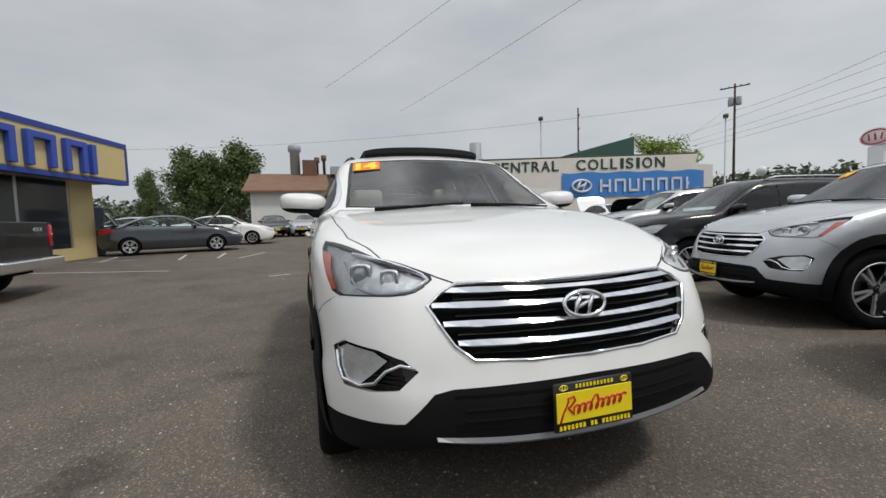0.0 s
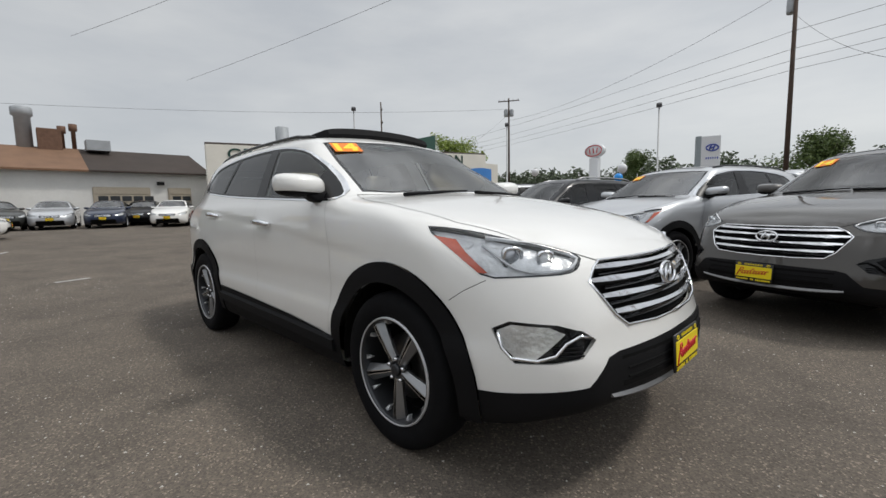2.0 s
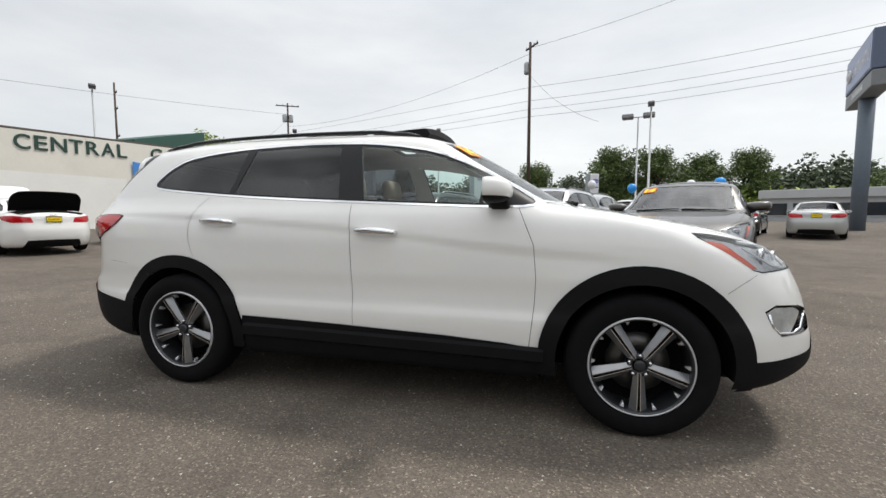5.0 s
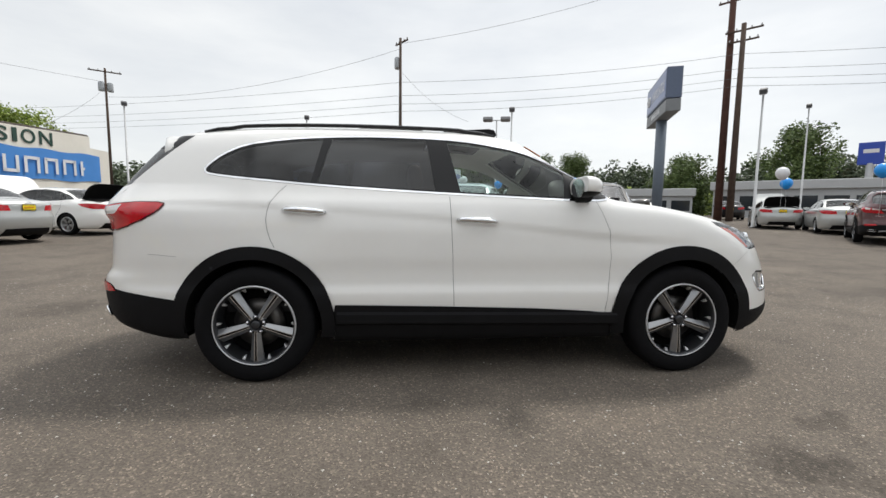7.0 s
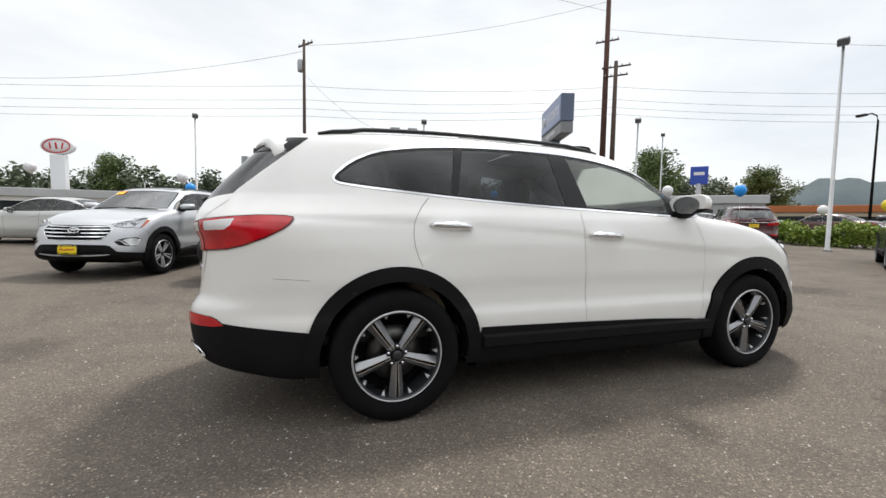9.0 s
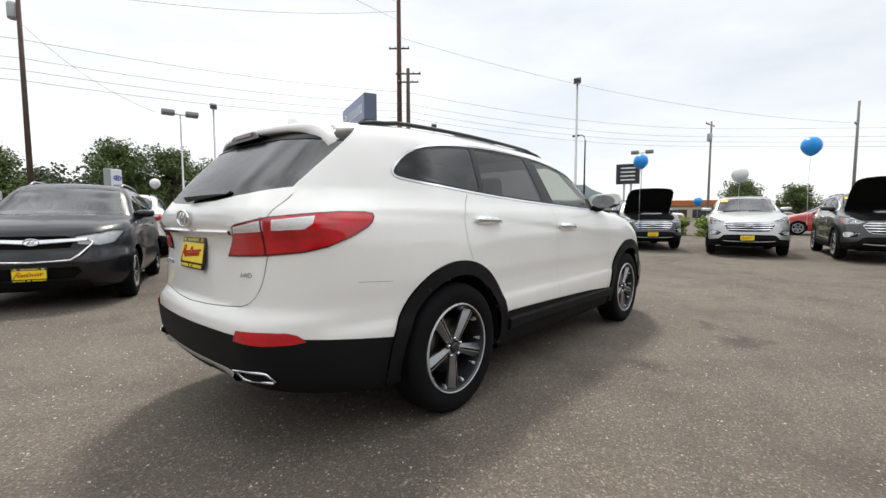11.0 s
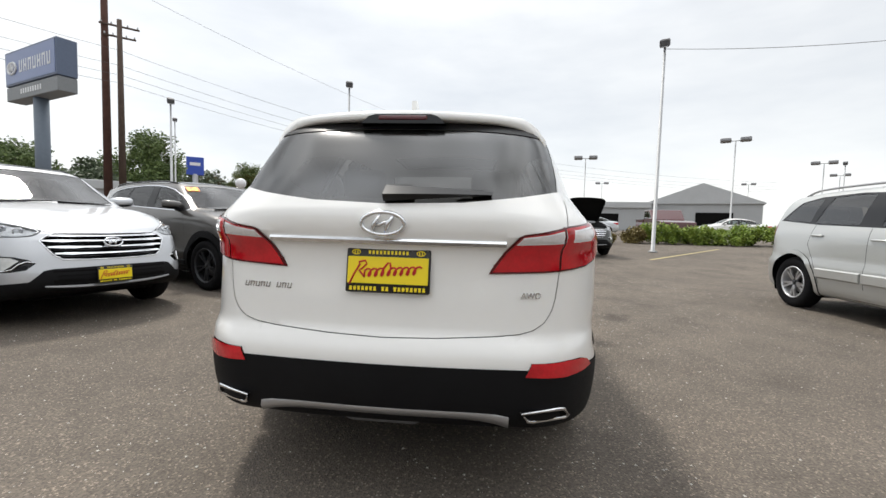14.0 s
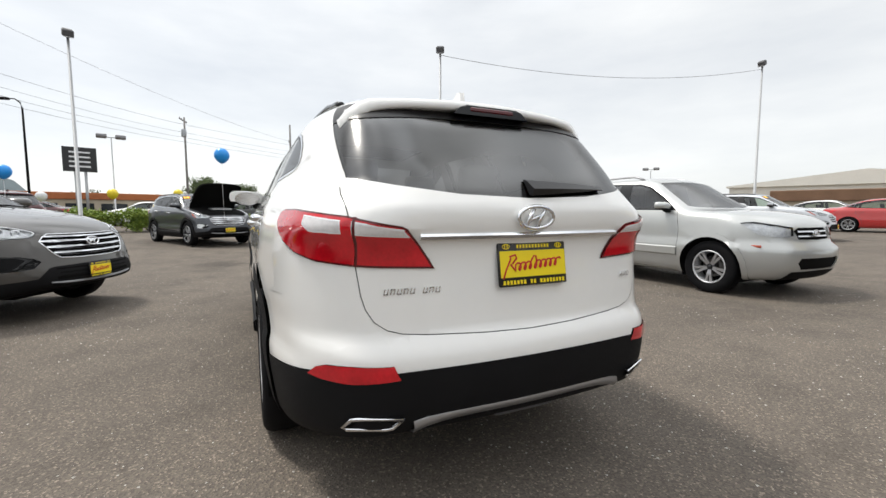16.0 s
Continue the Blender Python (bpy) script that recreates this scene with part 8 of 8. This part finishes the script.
def balloon(x, y, z, mat, r, colour):
    b = thing("balloon", pose(x, y, z), colour + " balloon floating on a string", "balloon", "balloons")
    bm = bmesh.new()
    bmesh.ops.create_uvsphere(bm, u_segments=20, v_segments=14, radius=r)
    for v in bm.verts:
        if v.co.z < 0:
            k = -v.co.z / r
            v.co.x *= 1 - 0.22 * k * k
            v.co.y *= 1 - 0.22 * k * k
            v.co.z *= 1.18
    part("balloon_skin", bm, mat, b, colour + " glossy skin")
    bm = bmesh.new()
    add_tube(bm, [(0, 0, -r * 1.18), (0.05, 0.02, -r - 0.5), (0.0, 0.0, ground_z(x, y) + 0.9 - z)], 0.004, sides=4)
    part("string", bm, SIGN_WHITE, b)


# ---- plants ----
def leafage(name, dark, light):
    m, nt, bsdf, _ = shader(name)
    link = nt.links.new
    geo = nt.nodes.new("ShaderNodeNewGeometry")
    r = nt.nodes.new("ShaderNodeValToRGB")
    r.color_ramp.elements[0].color, r.color_ramp.elements[1].color = (*dark, 1), (*light, 1)
    link(geo.outputs["Random Per Island"], r.inputs["Fac"])
    link(r.outputs["Color"], bsdf.inputs["Base Color"])
    bsdf.inputs["Roughness"].default_value = 0.6
    return m


LEAF = leafage("green_leaves", (0.05, 0.085, 0.02), (0.14, 0.19, 0.055))
LEAF_YELLOW = leafage("spring_leaves", (0.16, 0.23, 0.035), (0.36, 0.43, 0.09))
LEAF_BUSH = leafage("bush_leaves", (0.10, 0.17, 0.02), (0.28, 0.36, 0.05))
LEAF_RUST = leafage("rusty_bush_leaves", (0.10, 0.07, 0.02), (0.25, 0.20, 0.06))
# leaf colours lightened and evened out to paint distance haze
LEAF_WOOD = leafage("wood_leaves", (0.065, 0.09, 0.05), (0.125, 0.155, 0.09))
BARK = material("bark", (0.09, 0.07, 0.055), rough=0.95, spread=0.3, size=6, bump=0.6, bump_size=30)


def leaf_mesh(bm_v, bm_f, rng, at, spread, n, size):
    """Small bent leaf sprays scattered in a clump."""
    for _ in range(n):
        d = Vector((rng.gauss(0, 1), rng.gauss(0, 1), rng.gauss(0, 0.8)))
        d = d.normalized() * spread * rng.uniform(0.35, 1.05)
        p = Vector(at) + d
        u = Vector((rng.gauss(0, 1), rng.gauss(0, 1), rng.gauss(0, 0.6))).normalized()
        v = u.cross(Vector((rng.gauss(0, 1), rng.gauss(0, 1), rng.gauss(0, 1)))).normalized()
        s = size * rng.uniform(0.6, 1.3)
        i = len(bm_v)
        bm_v += [p - u * s, p + v * s * 0.5, p + u * s, p - v * s * 0.5 + u.cross(v) * s * 0.25]
        bm_f.append((i, i + 1, i + 2, i + 3))


def tree(m, height, width, leaf, label, seed, thin=1.0, group="trees"):
    rng = random.Random(seed)
    t = thing("tree", m, label, "tree", group)
    bm = bmesh.new()
    trunk = [Vector((0.1 * height * 0.05 * math.sin(k), 0.02 * k, height * 0.78 * k / 6)) for k in range(7)]
    add_tube(bm, trunk, [height * 0.028 * (1 - 0.13 * k) for k in range(7)], sides=8)
    clumps = []
    for k in range(30):
        z = height * rng.uniform(0.22, 0.82)
        a, reach = rng.uniform(0, 6.28), width * rng.uniform(0.22, 0.5) * (1.15 - abs(z / height - 0.45))
        end = Vector((reach * math.cos(a), reach * math.sin(a), min(height * 0.97, z + reach * rng.uniform(0.2, 0.8))))
        start = Vector((0, 0, z * 0.8))
        add_tube(bm, [start, start.lerp(end, 0.5) + Vector((0, 0, 0.05 * height)), end], [height * 0.011, height * 0.007, height * 0.003], sides=5)
        clumps += [(end, rng.uniform(0.09, 0.16)), (start.lerp(end, 0.65) + Vector((0, 0, 0.04 * height)), rng.uniform(0.08, 0.13))]
    clumps += [(Vector((rng.uniform(-1, 1) * width * 0.12, rng.uniform(-1, 1) * width * 0.12, height * rng.uniform(0.7, 0.93))), 0.12) for _ in range(9)]
    part("trunk", bm, BARK, t, "brown trunk with limbs")
    lv, lf = [], []
    for c, r in clumps:
        leaf_mesh(lv, lf, rng, c, r * height, int(260 * thin), height * 0.017)
    grid_part("crown", lv, lf, leaf, t, "uneven leafy crown", smooth=False)
    return t


oak = tree(pose(-48.0, -8.0, 0.5), 10.0, 4.2, LEAF, "upright green tree with a dense crown", 3, 0.6)
for x, y, z, a, k in ((-47.9, -10.6, 0.4, 130, 0.88), (-47.4, -12.9, 0.4, 40, 0.92), (-46.4, -16.0, 0.5, 200, 0.66)):
    copy_thing(oak, pose(x, y, z, 0, 0, a) @ Matrix.Diagonal((k * k, k * k, k, 1)))
pale = tree(pose(-33.0, 35.5, 0.5), 8.6, 7.5, LEAF_YELLOW, "light green spring tree with a thin crown", 8, 0.55)
tall = tree(pose(45.0, 42.0, 0.5), 11.0, 7.0, LEAF, "tall green tree with an open crown", 12, 0.8)
for x, y, z, a in ((30, 72, 0.5, 60), (72, 44, 0.0, 200), (-2, 66, -1.5, 80), (9, 62, 0.0, 130), (15, 60, -0.5, 220), (22, 64, -1.0, 300), (38, 52, -2, 10), (-30, 84, 0.5, 55), (92, 8, -2.5, 100), (105, 0, -3.0, 160)):
    copy_thing(tall, pose(x, y, z, 0, 0, a))
# far woods
TREELINE = [(28, 4.5), (34, 9), (38, 12), (41, 12), (43.5, 9.5), (46, 12.5), (50, 9.5), (54, 8), (57, 10.5), (63, 11), (66, 9.5), (69, 6.5), (74, 8.5), (81, 9.5), (84, 9.5), (86.5, 12.5), (89, 7), (92, 5.5), (96, 6.5), (100, 10), (103, 8.5), (107, 10.5), (110, 7), (116, 9), (121, 9), (132, 7.5)]
rng = random.Random(21)
wv, wf = [], []
for i in range(1300):
    t = rng.uniform(0, 1)
    if t < 0.62:
        a = radians(rng.uniform(28, 132))
        r = rng.uniform(84, 112)
        h = rng.uniform(0.42, 0.88) * pchip(math.degrees(a), TREELINE)
    elif t < 0.85:
        a = radians(rng.uniform(170, 215))
        r = rng.uniform(85, 110)
        h = rng.uniform(3.0, 6.0)
    else:
        a = radians(rng.uniform(-25, 28))
        r = rng.uniform(150, 190)
        h = rng.uniform(3.0, 6.5)
    for z in np.arange(0.8, h, 1.4):
        leaf_mesh(wv, wf, rng, (r * math.cos(a) + rng.uniform(-1, 1), r * math.sin(a) + rng.uniform(-1, 1), 0.5 + z), 1.6, 46, 0.42)
sv, sf = [], []
for i in range(260):
    a, r = radians(rng.uniform(48, 80)), rng.uniform(74, 82)
    for z in np.arange(0.5, rng.uniform(1.5, 4.2), 1.0):
        leaf_mesh(sv, sf, rng, (r * math.cos(a), r * math.sin(a), 0.5 + z), 1.2, 16, 0.4)
tagged(grid_part("far_scrub", sv, sf, LEAF_YELLOW, smooth=False), "light green scrub before the woods", "scrub", kind="stuff")
tagged(grid_part("far_woods", wv, wf, LEAF_WOOD, smooth=False), "dark green woods along the horizon", "woods", kind="stuff")
# far hill; its blue-grey colour has the distance haze mixed in
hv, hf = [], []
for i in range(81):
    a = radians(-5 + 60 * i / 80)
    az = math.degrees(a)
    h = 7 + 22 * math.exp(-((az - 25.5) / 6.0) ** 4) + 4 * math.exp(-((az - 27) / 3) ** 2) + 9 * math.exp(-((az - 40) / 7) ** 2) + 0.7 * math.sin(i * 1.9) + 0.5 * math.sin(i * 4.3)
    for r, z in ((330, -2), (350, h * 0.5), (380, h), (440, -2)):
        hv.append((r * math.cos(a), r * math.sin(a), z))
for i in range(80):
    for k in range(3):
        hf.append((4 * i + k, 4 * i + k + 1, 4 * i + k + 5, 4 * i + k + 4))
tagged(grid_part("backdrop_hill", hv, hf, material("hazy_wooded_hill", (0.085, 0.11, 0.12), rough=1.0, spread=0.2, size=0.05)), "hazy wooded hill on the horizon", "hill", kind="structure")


def bush(m, r, h, leaf, label, seed):
    rng = random.Random(seed)
    b = thing("bush", m, label, "bush", "hedge bushes")
    bm = bmesh.new()
    for k in range(5):
        a = k * 1.26
        add_tube(bm, [(0, 0, 0), (0.4 * r * math.cos(a), 0.4 * r * math.sin(a), h * 0.4), (0.6 * r * math.cos(a), 0.6 * r * math.sin(a), h * 0.75)], [0.025, 0.018, 0.008], sides=5)
    part("stems", bm, BARK, b)
    lv, lf = [], []
    for k in range(40):
        a, q = rng.uniform(0, 6.28), math.sqrt(rng.uniform(0, 1)) * r * 0.8
        leaf_mesh(lv, lf, rng, (q * math.cos(a), q * math.sin(a), h * rng.uniform(0.2, 0.82) * (1.1 - 0.35 * (q / r))), 0.27, 90, 0.075)
    grid_part("foliage", lv, lf, leaf, b, "small bright leaves", smooth=False)
    return b


b0 = bush(pose(20.6, 7.2, ground_z(20.6, 7)), 1.1, 1.3, LEAF_BUSH, "bright yellow-green bush at the yard edge", 1)
b1 = bush(pose(19.6, -8.3, ground_z(19.3, -8)), 0.7, 0.9, LEAF_RUST, "rusty low bush at the yard edge", 2)
for i, y in enumerate((5.2, 3.4, 9.0, 11.0, 12.8, 1.0, -9.6, -11.2, -12.9, -14.4, -16.3, -18.6)):
    x = 20.8 if y > 0 else 19.6
    copy_thing(b0, pose(x + 0.3 * math.sin(i * 2.2), y, ground_z(x, y) - 0.1 * (i % 3), 0, 0, 70 * i))
for i, y in enumerate((-6.6, 14.2)):
    copy_thing(b1, pose(18.4 if y < 0 else 21.2, y, ground_z(18, y), 0, 0, 50 * i) @ Matrix.Diagonal((0.6, 0.6, 0.7, 1)))


# ---- cars ----
white_car = crossover(pose(0, 0, 0), WHITE, "white crossover car with black cladding and raised sunroof", fine=True, leather=BEIGE, raised_roof=True)


def parked(front_x, front_y, turn, axle):
    """A pose from the plan place of the middle of the front axle and the heading."""
    x, y = front_x - axle * math.cos(radians(turn)), front_y - axle * math.sin(radians(turn))
    return pose(x, y, ground_z(x, y), 0, 0, turn)


grey_car = crossover(parked(2.63, 3.36, -112.5, 1.405), GREY, "brown-grey crossover car with black cladding, parked", "parked row", wheel="twin")
silver_a = repaint(copy_thing(grey_car, parked(0.30, 4.28, -109, 1.405)), GREY, SILVER, "silver crossover car with black cladding, parked")
silver_c = repaint(copy_thing(grey_car, parked(-5.0, 6.35, -108, 1.405)), GREY, SILVER, "silver crossover car parked beside a black one")
silver_b = repaint(copy_thing(grey_car, parked(11.2, -0.95, -170, 1.405)), GREY, PALE, "pale silver crossover car facing the yard")
green_h = repaint(copy_thing(grey_car, parked(11.1, -3.65, -172, 1.405)), GREY, GREEN_GREY, "dark green-grey crossover car with raised bonnet")
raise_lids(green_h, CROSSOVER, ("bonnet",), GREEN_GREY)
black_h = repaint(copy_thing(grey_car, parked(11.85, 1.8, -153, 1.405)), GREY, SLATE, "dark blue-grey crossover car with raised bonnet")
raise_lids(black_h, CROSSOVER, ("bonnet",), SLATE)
silver_d = repaint(copy_thing(grey_car, pose(2.1, 10.4, ground_z(2.1, 10.4), 0, 0, 70)), GREY, SILVER, "silver crossover car facing away in the second row")
white_d = repaint(copy_thing(grey_car, pose(0.1, 12.6, ground_z(0.1, 12.6), 0, 0, 70)), GREY, WHITE, "white crossover car facing away in the second row")
maroon = repaint(copy_thing(grey_car, pose(15.7, 9.1, ground_z(15.7, 9.1), 0, 0, 45)), GREY, MAROON, "maroon crossover car facing away")
far_suv = repaint(copy_thing(grey_car, parked(4.4, -16.9, -165, 1.405)), GREY, SILVER, "grey crossover car parked across the yard")
white_f = repaint(copy_thing(grey_car, pose(5.6, 21.6, ground_z(5.6, 21.6), 0, 0, 65)), GREY, WHITE, "white crossover car in the far row")

# the grey car has dark wheels and no fog lenses
for o in grey_car.children_recursive:
    kind = o.name.split(".")[0]
    if kind in ("spoke", "rim", "rim_lip", "hub_cap", "fog_lens", "fog_surround"):
        o.material_slots[0].link = "OBJECT"
        o.material_slots[0].material = CLADDING if kind[:3] == "fog" else ALLOY_DARK

compact = plain_car("compact_suv", pose(1.35, -5.8, 0, 0, 0, 180) @ Matrix.Diagonal((1.04, 1.04, 1.04, 1)), COMPACT, COMPACT_PLAN, PALE, "pale silver compact sport utility car with roof rails", "", plate=False, rails=True, arch=PALE, glass=LIGHT_TINT, rear_glass=LIGHT_TINT, wheel="plain")
black_s = plain_car("compact_suv", parked(-2.45, 5.2, -110, 1.315), COMPACT, COMPACT_PLAN, BLACK, "glossy black compact sport utility car, parked", "parked row", rails=True, wheel="twin", rear_glass=TINTED, hexagon=True)

sedan = plain_car("sedan_car", pose(-12.1, 8.4, ground_z(-12, 8.4), 0, 0, 168), SEDAN, SEDAN_PLAN, PALE, "silver sedan car facing away", "sedans")
lids = plain_car("sedan_car", pose(-11.9, 11.6, ground_z(-12, 11.6), 0, 0, 166), SEDAN, SEDAN_PLAN, WHITE, "white sedan car with raised boot and bonnet", "sedans", raised=("boot", "bonnet"))
copy_thing(lids, pose(-13.5, 5.5, ground_z(-13.5, 5.5), 0, 0, 163))
for x, y, turn, mat, what in ((-22.9, 8.4, -28, BLACK, "black sedan car parked before a cream wall"), (-25.7, 4.2, -22, WHITE, "white hatchback car parked facing the yard"), (-27.4, 1.4, -15, NAVY, "dark blue sedan car parked facing the yard"),
                             (-27.9, -0.9, -8, SILVER, "silver sedan car parked facing the yard"), (-28.3, -3.2, 10, GREEN_GREY, "dark grey sedan car parked facing the yard"), (-29.0, 3.3, -20, BLACK, "black car parked by garage doors"),
                             (-19.9, -4.9, 88, WHITE, "white sedan car beside a dark coupe"), (-21.8, -9.0, 95, SILVER, "silver sedan car behind a coupe"), (9.6, 19.4, 62, GREY, "grey sedan car in the far row"), (11.8, 17.8, 62, PALE, "silver sedan car in the far row"),
                             (18.6, 13.4, 52, PALE, "silver sedan car facing away"), (25.5, 28.0, 55, BLACK, "black sedan car facing away"), (24.5, -3.0, 100, RED_PAINT, "red sedan car behind the bushes"), (28, 6.5, 95, WHITE, "white sedan car behind the bushes"),
                             (27, 12.0, 95, MAROON, "maroon sedan car behind the bushes"), (28.5, -18, 80, WHITE, "white sedan car behind the bushes"), (30, -24, 80, BLACK, "black sedan car behind the bushes"), (33, -9, 85, SILVER, "silver sedan car behind the bushes"),
                             (8.6, -28.9, 195, WHITE, "white wagon car before the warehouse"), (4.4, -24.4, 195, RED_PAINT, "red car before the warehouse"), (8.8, 27.0, 62, SILVER, "silver sedan car in the far row"), (-8.9, 14.0, 160, PALE, "silver sedan car in the side row"),
                             (31, 1.0, 95, GREEN_GREY, "dark car behind the bushes"), (29, 18, 95, SILVER, "silver car behind the bushes")):
    repaint(copy_thing(sedan, pose(x, y, ground_z(x, y), 0, 0, turn)), PALE, mat, what)
boot = copy_thing(lids, pose(19.2, 17.2, ground_z(19, 17), 0, 0, 55))
repaint(boot, WHITE, PALE, "silver sedan car with raised boot")
coupe = repaint(copy_thing(sedan, pose(-15.75, -6.0, ground_z(-15.75, -6.0), 0, 0, 105)), PALE, SLATE, "dark slate coupe with raised bonnet")
raise_lids(coupe, SEDAN, ("bonnet", "boot"), SLATE)
for o in coupe.children_recursive:
    if o.name.split(".")[0] in ("spoke", "rim"):
        o.material_slots[0].link = "OBJECT"
        o.material_slots[0].material = ALLOY
pickup(pose(-5.35, -8.4, 0, 0, 0, -87), BLACK, "black pickup truck with chrome bumper")
pickup(pose(24.0, -11.5, ground_z(24, -11.5), 0, 0, 175), MAROON, "maroon pickup truck behind the bushes", decal=False)

# ---- balloons ----
for x, y, z, mat, r, colour in ((9.9, 1.5, 2.75, B_BLUE, 0.20, "blue"), (9.0, -2.25, 2.66, B_BLUE, 0.19, "blue"), (13.2, 7.4, 2.35, B_BLUE, 0.2, "blue"), (6.9, 14.2, 2.3, B_BLUE, 0.19, "blue"), (5.3, 22.0, 2.6, B_BLUE, 0.24, "blue"), (-6.2, 19.6, 2.4, B_BLUE, 0.22, "blue"),
                                (3.3, 23.0, 2.9, B_WHITE, 0.24, "white"), (8.2, 22.0, 2.75, B_WHITE, 0.25, "white"), (-7.0, 22.0, 3.05, B_WHITE, 0.26, "white"), (12.0, 9.4, 2.4, B_WHITE, 0.2, "white"), (-2.9, 22.5, 2.3, B_WHITE, 0.2, "white"), (13.4, -0.5, 2.5, B_WHITE, 0.24, "white"),
                                (20.2, 6.4, 2.0, B_YELLOW, 0.22, "yellow"), (21.5, 4.0, 2.1, B_YELLOW, 0.22, "yellow"), (22.0, 9.5, 1.9, B_WHITE, 0.22, "white"), (15.2, 12.5, 2.3, B_BLUE, 0.22, "blue"), (23, 2.4, 2.0, B_BLUE, 0.22, "blue"), (-14.0, 24.0, 3.4, B_WHITE, 0.26, "white")):
    balloon(x, y, z, mat, r, colour)
